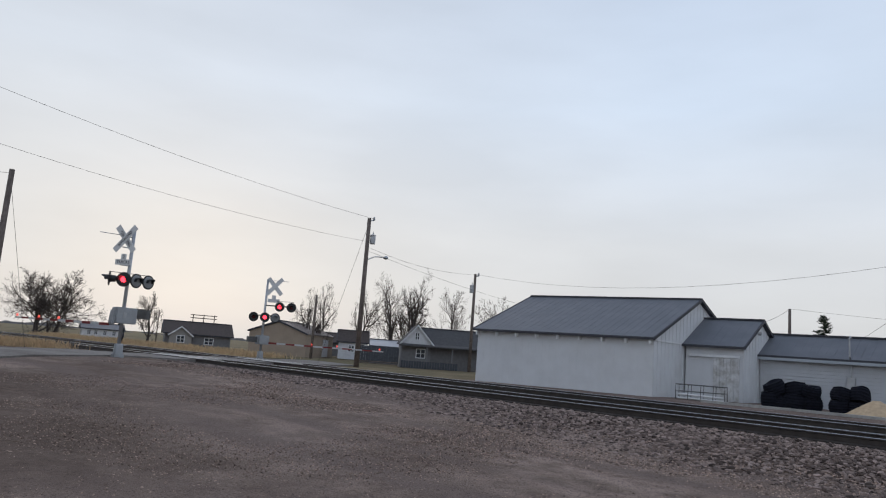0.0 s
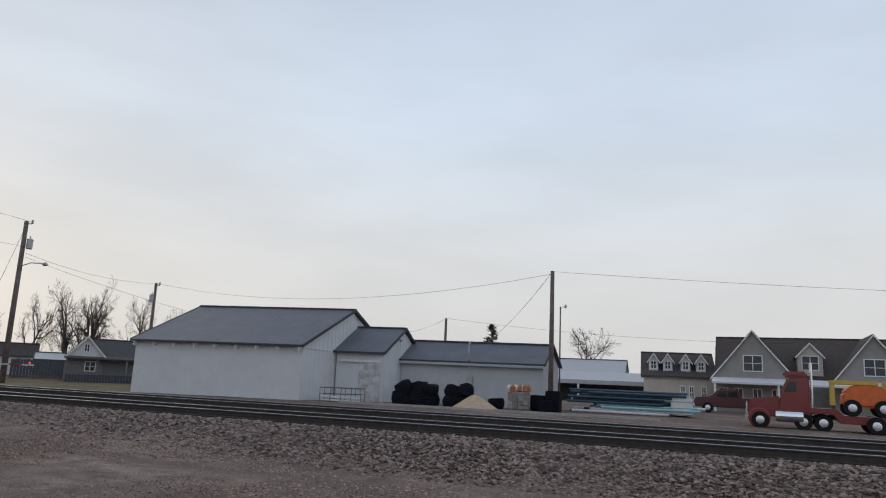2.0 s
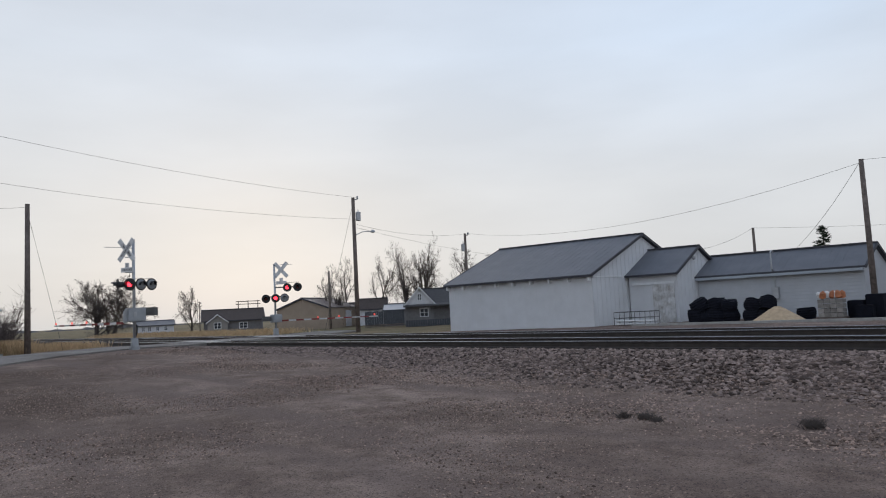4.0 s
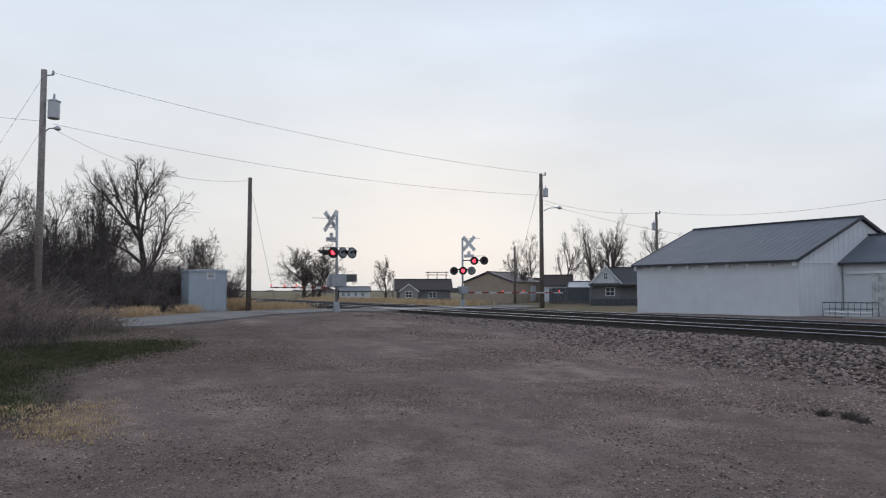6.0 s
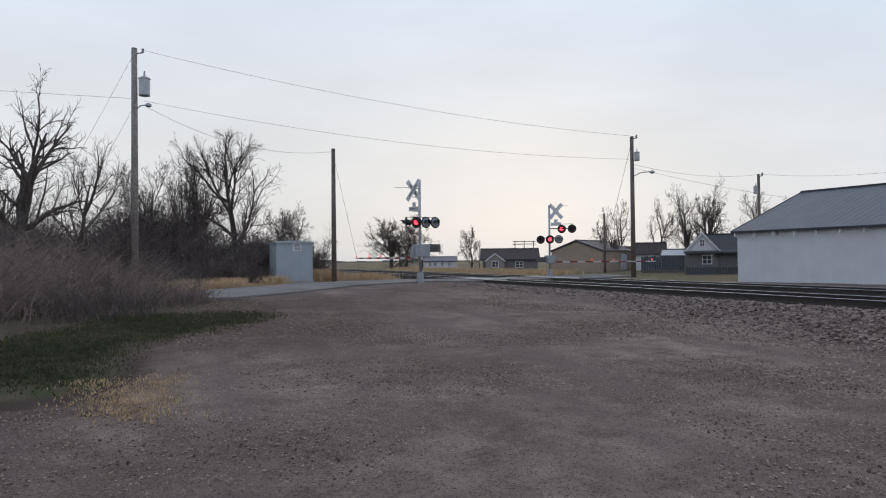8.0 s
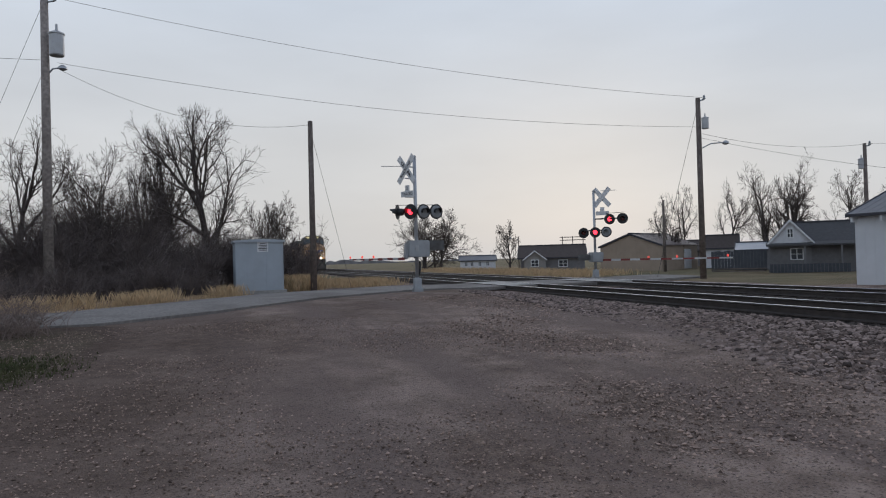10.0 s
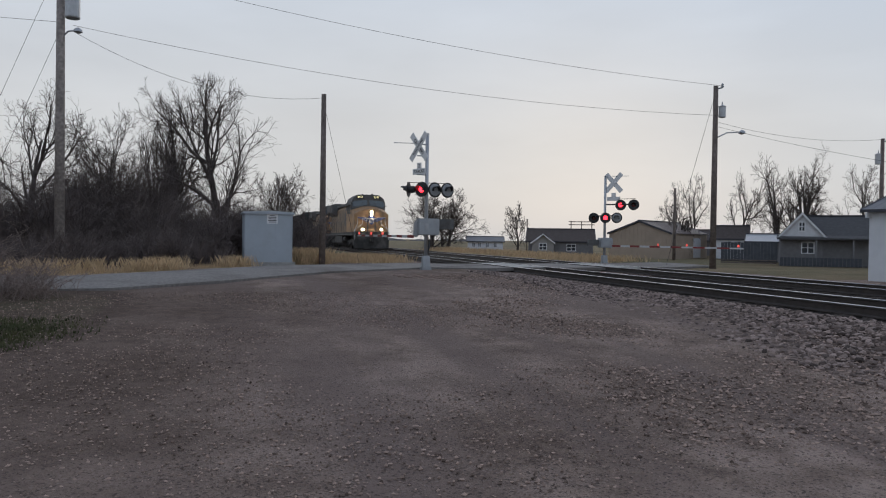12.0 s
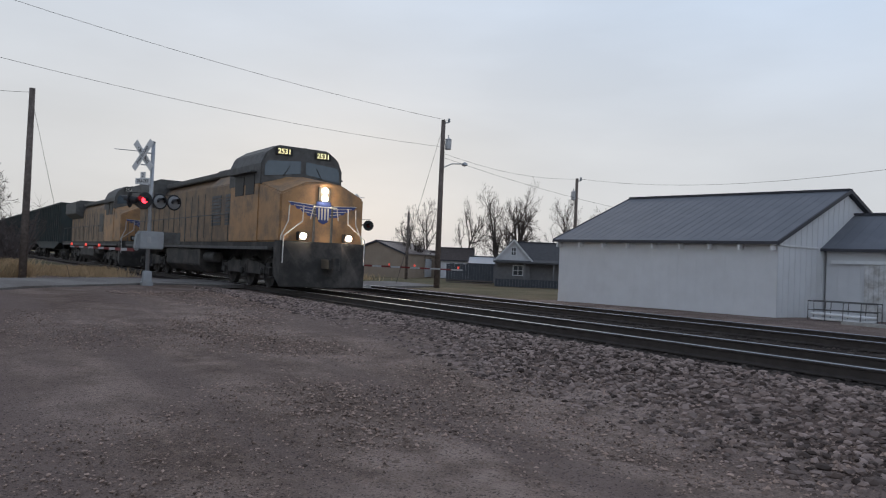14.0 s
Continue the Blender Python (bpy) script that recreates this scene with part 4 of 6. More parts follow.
def build_loco(lead):
    t = thing("locomotive", "yellow and grey diesel locomotive with lit headlights" if lead else "dusty yellow diesel locomotive coupled behind the lead one", "locomotive", group="train")
    # frame, deck and pilot
    bm = bm_new()
    add_box(bm, -22.0, -1.5, 1.28, -0.35, 1.5, 1.55)
    add_box(bm, -21.2, -0.6, 0.75, -1.2, 0.6, 1.3)
    part("frame", bm, "loco_black", t, bevel=0.02)
    bm = bm_new()
    for s in (-1, 1):
        add_box(bm, -21.8, s * 1.50 - 0.012, 1.30, -1.4, s * 1.50 + 0.012, 1.40)
    part("sill_stripe", bm, "loco_grey", t, "grey sill strip")
    bm = bm_new()
    loft(bm, [[(-0.95, -1.5, 0.5), (-0.95, 1.5, 0.5), (-0.95, 1.5, 1.6), (-0.95, -1.5, 1.6)], [(-0.35, -1.52, 0.14), (-0.35, 1.52, 0.14), (-0.3, 1.52, 1.6), (-0.3, -1.52, 1.6)], [(-0.02, -0.55, 0.14), (-0.02, 0.55, 0.14), (-0.22, 0.55, 1.6), (-0.22, -0.55, 1.6)]])
    pil = part("pilot", bm, "loco_black", t, "black snowplough pilot", bevel=0.02)
    bm = bm_new()
    add_box(bm, -0.25, -0.2, 0.75, 0.42, 0.2, 1.05)
    add_lathe(bm, [(0.12, 0.7), (0.12, 1.1)], 10, (0.42, 0.05, 0))
    part("coupler", bm, "loco_black", pil)
    for s in (-1, 1):
        bm = bm_new()
        for k in range(4):
            add_box(bm, -1.32, s * 1.25 - 0.28, 0.38 + k * 0.32, -1.0, s * 1.25 + 0.28, 0.42 + k * 0.32)
        part("steps", bm, "loco_black", t)
    # nose
    bm = bm_new()

    def nose_ring(x, top, side):
        return [(x, -1.5, 1.56), (x, -1.5, side), (x, -0.62, top - 0.06), (x, 0, top), (x, 0.62, top - 0.06), (x, 1.5, side), (x, 1.5, 1.56)]
    loft(bm, [nose_ring(-0.55, 3.60, 3.12), nose_ring(-2.6, 3.95, 3.62)])
    nose = part("nose", bm, "loco_yellow", t, bevel=0.05)
    emblem(nose, -0.545, 2.62)
    for y in (-0.32, 0.32):
        bm = bm_new()
        add_box(bm, -0.56, y - 0.04, 1.58, -0.525, y + 0.04, 2.85)
        part("door_post", bm, "loco_grey", nose)
    bm = bm_new()
    add_box(bm, -0.56, -0.22, 2.94, -0.5, 0.22, 3.42)
    part("headlight_housing", bm, "loco_black", nose, bevel=0.02)
    for z in (3.06, 3.3):
        bm = bm_new()
        add_lathe(bm, [(0.09, 0.0), (0.095, 0.05), (0.07, 0.08)], 16, (-0.5, 0, z), "x")
        part("headlight", bm, "headlight_glow" if lead else "pale_lens", nose, "bright headlight" if lead else "")
    for y in (-0.82, 0.82):
        bm = bm_new()
        add_box(bm, -0.5, y - 0.13, 1.63, -0.26, y + 0.13, 1.91)
        d = part("ditch_light", bm, "loco_black", t, bevel=0.02)
        bm = bm_new()
        add_lathe(bm, [(0.09, 0.0), (0.095, 0.05), (0.07, 0.08)], 16, (-0.26, y, 1.77), "x")
        part("lens", bm, "headlight_glow" if lead else "pale_lens", d, "bright lens" if lead else "")
    # cab
    bm = bm_new()

    def cab_ring(x):
        return [(x, -1.53, 1.56), (x, -1.53, 3.55), (x, 1.53, 3.55), (x, 1.53, 1.56)]
    loft(bm, [cab_ring(-2.35), cab_ring(-5.1)])
    part("cab", bm, "loco_yellow", t, bevel=0.03)
    bm = bm_new()

    def roof_ring(x, dz=0.0):
        return [(x, -1.53, 3.5), (x, -1.53, 4.22 + dz), (x, -1.36, 4.62 + dz), (x, -0.92, 4.92 + dz), (x, 0.92, 4.92 + dz), (x, 1.36, 4.62 + dz), (x, 1.53, 4.22 + dz), (x, 1.53, 3.5)]
    loft(bm, [roof_ring(-2.25, -0.02), roof_ring(-2.75), roof_ring(-5.3)])
    cr = part("cab_roof", bm, "loco_grey", t, bevel=0.04)
    for s in (-1, 1):
        bm = bm_new()
        add_prism(bm, [(s * 0.1, 3.98), (s * 1.4, 3.80), (s * 1.4, 4.16), (s * 1.3, 4.32), (s * 0.1, 4.42)], "x", -2.26, -2.235)
        w = part("windshield", bm, "loco_screen", cr, "dark windscreen pane with sky reflection in its colour")
        bm = bm_new()
        add_tube(bm, (-2.225, s * 0.72, 3.86), (-2.225, s * 0.5, 4.22), 0.012, n=6)
        part("wiper", bm, "black_paint", w)
        bm = bm_new()
        add_box(bm, -2.27, min(s * 0.42, s * 1.04), 4.56, -2.2, max(s * 0.42, s * 1.04), 4.80)
        nb = part("number_board", bm, "sign_black", cr, "black number board with lit numerals", bevel=0.01)
        me = text_mesh("2531", 0.25)
        me.materials.append(M["number_glow"] if lead else M["loco_white"])
        shared("numerals", me, nb, pose(-2.195, s * 0.73, 4.68, 90, 0, 90))
        for x0, x1 in ((-3.55, -2.75), (-4.6, -3.75)):
            bm = bm_new()
            add_box(bm, x0, s * 1.53 - 0.02, 3.18, x1, s * 1.53 + 0.02, 3.85)
            part("side_window", bm, "plastic_black", t, bevel=0.01)
        bm = bm_new()
        add_box(bm, -4.75, s * 1.53 - 0.03 * s, 3.92, -2.6, s * 1.53 + 0.22 * s, 3.97)
        part("sun_shade", bm, "loco_grey", t)
    for x, y in ((-3.2, 0.5), (-3.6, -0.3), (-4.4, 0.2)):
        bm = bm_new()
        add_lathe(bm, [(0.1, 4.86), (0.1, 5.0), (0.04, 5.06)], 10, (x, y, 0))
        part("roof_aerial", bm, "loco_grey", cr)
    # machine hoods
    bm = bm_new()
    loft(bm, [[(x, -1.28, 1.56), (x, -1.28, 3.75), (x, -0.9, 4.2), (x, 0.9, 4.2), (x, 1.28, 3.75), (x, 1.28, 1.56)] for x in (-5.1, -8.2)])
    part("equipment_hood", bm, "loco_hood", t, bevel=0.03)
    bm = bm_new()
    loft(bm, [[(x, -0.95, 1.56), (x, -0.95, 3.9), (x, -0.7, 4.22), (x, 0.7, 4.22), (x, 0.95, 3.9), (x, 0.95, 1.56)] for x in (-8.2, -21.3)])
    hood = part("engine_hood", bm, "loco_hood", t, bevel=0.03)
    for s in (-1, 1):
        for k in range(13):
            bm = bm_new()
            x = -9.0 - k * 0.92
            add_box(bm, x, s * 0.95 - 0.012, 1.75, x + 0.06, s * 0.95 + 0.012, 3.6)
            part("door_seam", bm, "loco_grey", hood)
        for x0, x1, z0, z1 in ((-6.3, -5.6, 2.2, 3.4), (-7.9, -6.8, 2.2, 3.4)):
            bm = bm_new()
            for k in range(9):
                z = z0 + (z1 - z0) * k / 9
                add_prism(bm, [(s * 1.28, z), (s * 1.31, z), (s * 1.285, z + 0.11), (s * 1.28, z + 0.11)], "x", x0, x1)
            part("louvre", bm, "loco_grey", t)
    bm = bm_new()
    add_box(bm, -16.0, -1.0, 4.18, -5.5, 1.0, 4.4)
    add_box(bm, -9.8, -0.5, 4.38, -8.4, 0.5, 4.62)
    part("roof_equipment", bm, "loco_grey", t, bevel=0.04)
    bm = bm_new()
    add_prism(bm, [(-1.5, 3.7), (-1.0, 3.35), (1.0, 3.35), (1.5, 3.7), (1.5, 4.55), (1.2, 4.68), (-1.2, 4.68), (-1.5, 4.55)], "x", -21.0, -16.2)
    part("radiator_wing", bm, "loco_grey", t, "dark overhanging radiator housing", bevel=0.03)
    # tank, bogies, rails
    bm = bm_new()
    add_prism(bm, [(-1.45, 0.6), (-1.15, 0.32), (1.15, 0.32), (1.45, 0.6), (1.45, 1.25), (-1.45, 1.25)], "x", -13.6, -8.6)
    for s in (-1, 1):
        add_lathe(bm, [(0.2, -8.4), (0.22, -8.3), (0.22, -7.2), (0.2, -7.1)], 14, (0, s * 1.2, 0.95), "x")
    part("fuel_tank", bm, "loco_black", t, bevel=0.03)
    add_bogie(t, -4.6, 3, 1.85, 0.53, 1.02)
    add_bogie(t, -17.6, 3, 1.85, 0.53, 1.02)
    for s in (-1, 1):
        bm = bm_new()
        add_path(bm, [(-21.6, s * 1.47, 2.6), (-5.4, s * 1.47, 2.6)], 0.018, 6)
        for k in range(10):
            x = -21.6 + k * 1.8
            add_tube(bm, (x, s * 1.47, 1.55), (x, s * 1.47, 2.6), 0.018, n=6)
        part("side_handrail", bm, "loco_grey", t)
        for x0 in (-0.42, -0.62):
            bm = bm_new()
            y = s * (1.42 if x0 == -0.62 else 1.02)
            add_path(bm, [(x0 + 0.12, s * 1.46, 0.9), (x0 + 0.12, s * 1.46, 1.75), (x0 + 0.1, y - s * 0.2, 2.25), (x0 + 0.1, y - s * 0.22, 2.75)], 0.022, 6)
            part("grab_rail", bm, "loco_white", t, "white grab rail")
    bm = bm_new()
    add_path(bm, [(-0.42, -0.5, 2.35), (-0.4, -0.42, 2.75), (-0.4, 0.42, 2.75), (-0.42, 0.5, 2.35)], 0.02, 6)
    part("front_handrail", bm, "loco_white", t)
    return t


def build_hopper():
    t = thing("coal_hopper", "dark grey-green ribbed steel coal hopper car", "freight car", group="train")
    bm = bm_new()
    add_prism(bm, [(-16.0, 1.5), (-15.95, 4.75), (-0.25, 4.75), (-0.2, 1.5), (-3.2, 0.9), (-13.0, 0.9)], "y", -1.55, 1.55)
    body = part("body", bm, "hopper", t, bevel=0.03)
    bm = bm_new()
    add_box(bm, -16.0, -1.62, 4.68, -0.2, 1.62, 4.82)
    add_box(bm, -16.0, -1.6, 1.42, -0.2, 1.6, 1.58)
    part("top_chord", bm, "hopper", t)
    for s in (-1, 1):
        for k in range(14):
            bm = bm_new()
            x = -15.7 + k * 1.17
            add_box(bm, x, s * 1.6 - 0.06, 1.5, x + 0.1, s * 1.6 + 0.06, 4.7)
            part("side_rib", bm, "hopper", body)
    bm = bm_new()
    add_box(bm, -16.3, -0.4, 0.75, 0.1, 0.4, 1.05)
    part("centre_sill", bm, "loco_black", t)
    add_bogie(t, -2.2, 2, 1.78, 0.46, 0.98)
    add_bogie(t, -14.0, 2, 1.78, 0.46, 0.98)
    return t


TRAIN = []          # (thing, distance of its front behind the nose, its two bogie offsets)
lead_loco = build_loco(True)
TRAIN.append((lead_loco, 0.0, (4.6, 17.6)))
TRAIN.append((build_loco(False), 22.9, (4.6, 17.6)))
hop = build_hopper()
TRAIN.append((hop, 45.9, (2.2, 14.0)))
for k in range(1, 12):
    TRAIN.append((copy_thing(hop, Matrix()), 45.9 + 16.6 * k, (2.2, 14.0)))
# ---- trees, brush, grass ----
class Sticks:
    """Collects tapering twigs as plain lists, for one mesh."""
    def __init__(self):
        self.v, self.f = [], []

    def stick(self, p, q, r0, r1, n=3):
        d = q - p
        if d.length < 1e-5:
            return
        u = d.orthogonal().normalized()
        w = d.normalized().cross(u)
        b = len(self.v)
        for c, r in ((p, r0), (q, r1)):
            for i in range(n):
                a = 2 * math.pi * i / n
                o = c + u * (r * math.cos(a)) + w * (r * math.sin(a))
                self.v.append((o.x, o.y, o.z))
        for i in range(n):
            j = (i + 1) % n
            self.f.append((b + i, b + j, b + n + j, b + n + i))

    def mesh(self, name, material):
        me = bpy.data.meshes.new(name)
        me.from_pydata(self.v, [], self.f)
        me.materials.append(M[material])
        return me


def bare_tree(x, y, h, w, r, seed, label, fork=0.2, limbs=9, bushy=6, lean=(0.0, 0.0), thin=0.006, stems=1):
    """A leafless tree: stems fork into limbs, limbs into branches, branches into fine twigs; crown height h and half width w."""
    rng = random.Random(seed)
    t = thing("bare_tree", label, "tree", at=pose(x, y, ground_here(x, y) - 0.05), group="bare trees")
    seg = []                                    # from, to, radius at both ends, level
    counts = (limbs, 7, bushy, 4)
    steps = (7, 7, 6, 4, 3)
    thick = (1.0, 0.42, 0.16, 0.06, 0.03)

    def grow(p, d, length, r0, level):
        n = steps[level]
        due, made = counts[level] if level < 4 else 0, 0
        spin = rng.uniform(0, 6.28)
        begin = fork / 0.85 if level == 0 else 0.22
        for k in range(n):
            wob = (0.09, 0.13, 0.15, 0.16, 0.18)[level]
            d = (d + Vector((rng.gauss(0, wob), rng.gauss(0, wob), rng.gauss(0, wob) + (0.05, 0.035, 0.02, 0.015, 0.01)[level]))).normalized()
            q = p + d * (length / n)
            ra, rb = r0 * (1 - 0.8 * k / n), r0 * (1 - 0.8 * (k + 1) / n)
            seg.append((p, q, ra, rb, level))
            f = (k + 1) / n
            while made < due and f > begin and made < due * (f - begin) / (1 - begin) + 0.01:
                made += 1
                spin += 2.4 + rng.uniform(-0.5, 0.5)
                side = d.orthogonal().normalized()
                side = (side * math.cos(spin) + d.cross(side) * math.sin(spin)).normalized()
                ang = radians(rng.uniform(24, 50) if level else rng.uniform(30, 66))
                e = d * math.cos(ang) + side * math.sin(ang)
                ll = length * ((0.72, 0.62, 0.60, 0.62)[level]) * (1.12 - 0.55 * (f if level else f * 0.7)) * rng.uniform(0.7, 1.25)
                grow(p.lerp(q, rng.random()), e, ll, min(rb, r * thick[level + 1] * rng.uniform(0.7, 1.3)), level + 1)
            p = q

    for k in range(stems):
        an = rng.uniform(0, 6.28)
        tilt = 0.0 if stems == 1 else rng.uniform(0.1, 0.6)
        d = Vector((math.cos(an) * tilt + lean[0], math.sin(an) * tilt + lean[1], 1)).normalized()
        grow(Vector((rng.gauss(0, 0.15), rng.gauss(0, 0.15), 0)) if stems > 1 else Vector((0, 0, 0)), d, 0.85 * rng.uniform(0.8, 1.0) if stems > 1 else 0.85, r, 0)
    tips = np.array([tuple(q) for _, q, _, _, _ in seg])
    kz = h / np.percentile(tips[:, 2], 99.7)
    kx = w / np.percentile(np.hypot(tips[:, 0] - lean[0] * 0.5, tips[:, 1] - lean[1] * 0.5), 97)
    a, b = Sticks(), Sticks()
    for p, q, ra, rb, level in seg:
        p, q = Vector((p.x * kx, p.y * kx, p.z * kz)), Vector((q.x * kx, q.y * kx, q.z * kz))
        ra, rb = max(ra, thin), max(rb, thin * 0.8)
        (a if level < 2 else b).stick(p, q, ra, rb, 7 if level == 0 else 5 if level == 1 else 3)
    for nm, s, mt in (("trunk", a, "bark"), ("crown", b, "twig")):
        ob = new(nm, s.mesh(nm, mt))
        ob.parent = t
        if nm == "crown":
            ob["label"] = "bare leafless twigs"


bare_tree(-36.2, 4.3, 8.6, 3.4, 0.24, 11, "wide-crowned leafless tree behind the brush", 0.16, 11, 8)
bare_tree(-36.8, 1.3, 7.4, 2.9, 0.18, 12, "leafless tree rising from dense brush", 0.12, 9, 8, (0, 0), 0.006, 3)
bare_tree(-36.0, -0.6, 6.4, 2.4, 0.13, 13, "leafless many-stemmed tree in the thicket", 0.1, 8, 7, (0, 0), 0.006, 3)
bare_tree(-36.5, -3.6, 7.7, 2.7, 0.2, 14, "leaning leafless tree behind the utility pole", 0.18, 8, 6, (0.0, 0.12))
bare_tree(-26.7, -5.0, 8.4, 2.7, 0.36, 15, "gnarled old leafless tree with broken limbs", 0.22, 8, 4, (0.0, 0.1), 0.007)
bare_tree(-35.0, -7.5, 6.6, 2.6, 0.2, 16, "leafless tree at the edge of the thicket", 0.15, 8, 6)
bare_tree(-37.0, 7.2, 4.4, 1.9, 0.08, 17, "small leafless tree behind the equipment shed", 0.08, 7, 6, (0, 0), 0.006, 3)
bare_tree(-74.0, 25.7, 6.3, 4.6, 0.14, 21, "wide many-stemmed leafless tree beyond the tracks", 0.06, 8, 6, (0, 0), 0.0095, 6)
bare_tree(-57.0, 27.8, 4.4, 1.4, 0.12, 22, "slender leafless tree near far houses", 0.15, 9, 5, (0, 0), 0.008)
bare_tree(-39.4, 40.2, 7.1, 2.6, 0.2, 23, "dense round-headed leafless tree behind the house", 0.16, 7, 6, (0, 0), 0.006, 4)
bare_tree(-43.4, 38.8, 6.3, 2.2, 0.14, 24, "thin leafless tree beside the round one", 0.22, 9, 5, (0, 0), 0.007)
bare_tree(-44.6, 34.6, 5.2, 1.7, 0.13, 25, "pollarded leafless tree behind the tan garage", 0.2, 7, 4, (0, 0), 0.007, 2)
bare_tree(-46.0, 37.2, 6.2, 1.2, 0.11, 26, "tall broken leafless tree by the garage", 0.3, 7, 3, (0, 0), 0.007)
bare_tree(-38.2, 44.5, 6.4, 2.1, 0.13, 27, "leafless tree behind the barn roof", 0.2, 8, 5, (0, 0), 0.007)
bare_tree(-34.8, 46.5, 6.0, 2.0, 0.12, 28, "leafless tree far behind the barn", 0.2, 8, 5, (0, 0), 0.007)
bare_tree(-7.6, 72.0, 6.9, 3.0, 0.14, 29, "leafless tree behind the white canopy", 0.22, 8, 5, (0, 0), 0.009)
bare_tree(21.5, 44.0, 11.0, 3.8, 0.22, 30, "tall leafless tree beside the taupe house", 0.2, 9, 5, (-0.15, 0.0))


def conifer(x, y, h, seed):
    rng = random.Random(seed)
    t = thing("conifer", "dark ragged evergreen behind the low shed", "tree", at=pose(x, y, 0.5))
    a, b = Sticks(), Sticks()
    a.stick(Vector((0, 0, 0)), Vector((0, 0, h)), 0.14, 0.02, 6)
    for i in range(150):
        z = h * (0.2 + 0.8 * i / 150)
        L = (1 - z / h) ** 0.65 * h * 0.24 * rng.uniform(0.5, 1.15) + 0.12
        an = rng.uniform(0, 6.28)
        e = Vector((math.cos(an) * L, math.sin(an) * L, z - 0.12 * L))
        s = Vector((0, 0, z))
        b.stick(s, e, 0.02, 0.006)
        for k in range(14):
            f = rng.uniform(0.25, 1)
            m = s.lerp(e, f)
            b.stick(m, m + Vector((rng.uniform(-1, 1), rng.uniform(-1, 1), rng.uniform(-0.5, 0.6))) * 0.26, 0.03, 0.008)
    for nm, s, mt in (("trunk", a, "bark"), ("crown", b, "needles")):
        o = new(nm, s.mesh(nm, mt))
        o.parent = t


conifer(-15.0, 63.6, 6.4, 3)


def thicket(name, label, x0, x1, y0, y1, h, count, seed, material="brush", r=0.013):
    """Dense leafless brush: crooked stems with side shoots, taller in clumps."""
    rng = random.Random(seed)
    s = Sticks()
    for i in range(count):
        x, y = rng.uniform(x0, x1), rng.uniform(y0, y1)
        hh = h * (0.6 + 0.9 * noise.noise((x * 0.3, y * 0.45, seed))) * rng.uniform(0.5, 1.1) + 0.3
        p = Vector((x, y, ground_here(x, y) - 0.02))
        d = Vector((rng.uniform(-0.6, 0.6), rng.uniform(-0.6, 0.6), 1))
        rr = r * rng.uniform(0.7, 1.6)
        for k in range(3):
            q = p + d.normalized() * hh / 3
            s.stick(p, q, rr, rr * 0.75)
            rr *= 0.75
            for j in range(4):
                e = q + Vector((rng.uniform(-1, 1), rng.uniform(-1, 1), rng.uniform(-0.2, 1))) * hh * rng.uniform(0.08, 0.3)
                s.stick(q, e, rr * 0.7, rr * 0.25)
            d += Vector((rng.uniform(-0.3, 0.3), rng.uniform(-0.3, 0.3), 0))
            p = q
    tagged(new(name, s.mesh(name, material)), label, "brush", kind="stuff")


thicket("thicket", "dense dark leafless thicket behind the roadside grass", -39.5, -29.4, -11.5, 4.6, 3.4, 12500, 5, r=0.016)
thicket("thicket", "dark brush behind the equipment shed", -39.5, -32.0, 4.4, 8.6, 3.0, 3600, 4, r=0.015)
thicket("thicket", "dark brush under the old tree beside the road", -31.5, -25.5, -16.0, -4.6, 2.8, 3200, 6, r=0.016)
def sprawling_shrub(name, label, mounds, seed, material="brush", r=0.009):
    """Bare stems that fan out and arch over from the foot of each mound."""
    rng = random.Random(seed)
    s = Sticks()
    for x, y, h, count in mounds:
        for i in range(count):
            p = Vector((x + rng.gauss(0, 0.3) * h, y + rng.gauss(0, 0.3) * h, 0))
            p.z = ground_here(p.x, p.y) - 0.02
            an, lean = rng.uniform(0, 6.28), rng.uniform(0.05, 0.9)
            d = Vector((math.cos(an) * lean, math.sin(an) * lean, 1)).normalized()
            step, rr = h * rng.uniform(0.35, 1.0) / 5, r * rng.uniform(0.6, 1.4)
            for k in range(5):
                q = p + d * step
                q.z = max(q.z, ground_here(q.x, q.y) + 0.01)
                s.stick(p, q, rr, rr * 0.8)
                rr *= 0.8
                if k > 0:
                    for _ in range(2):
                        e = q + Vector((rng.uniform(-1, 1), rng.uniform(-1, 1), rng.uniform(-0.3, 0.9))) * step * rng.uniform(0.5, 1.3)
                        s.stick(q, e, rr * 0.7, rr * 0.3)
                d = (d + Vector((math.cos(an), math.sin(an), -0.35)) * 0.22 + Vector((rng.uniform(-1, 1), rng.uniform(-1, 1), rng.uniform(-1, 1))) * 0.2).normalized()
                p = q
    tagged(new(name, s.mesh(name, material)), label, "brush", kind="stuff")


sprawling_shrub("shrub", "dark sprawling leafless shrub at the grass edge", [(-16.8, -2.6, 3.0, 330), (-15.8, -1.3, 2.2, 260), (-17.2, -0.4, 1.9, 220), (-15.4, 0.4, 1.3, 170), (-14.3, -1.6, 1.5, 160), (-17.0, 1.2, 1.1, 130), (-13.6, -3.2, 2.4, 260), (-16.0, 1.7, 0.8, 110), (-18.0, -3.6, 3.0, 300), (-14.6, -4.6, 3.0, 320)], 8, "shrub_stem")
thicket("thicket", "low dark leafless brush behind the roadside grass", -30.0, -24.2, -11.5, 1.2, 1.0, 3000, 21, r=0.013)
thicket("thicket", "low dark brush between grass and equipment shed", -30.5, -26.6, 1.0, 4.9, 1.1, 1700, 22, r=0.013)
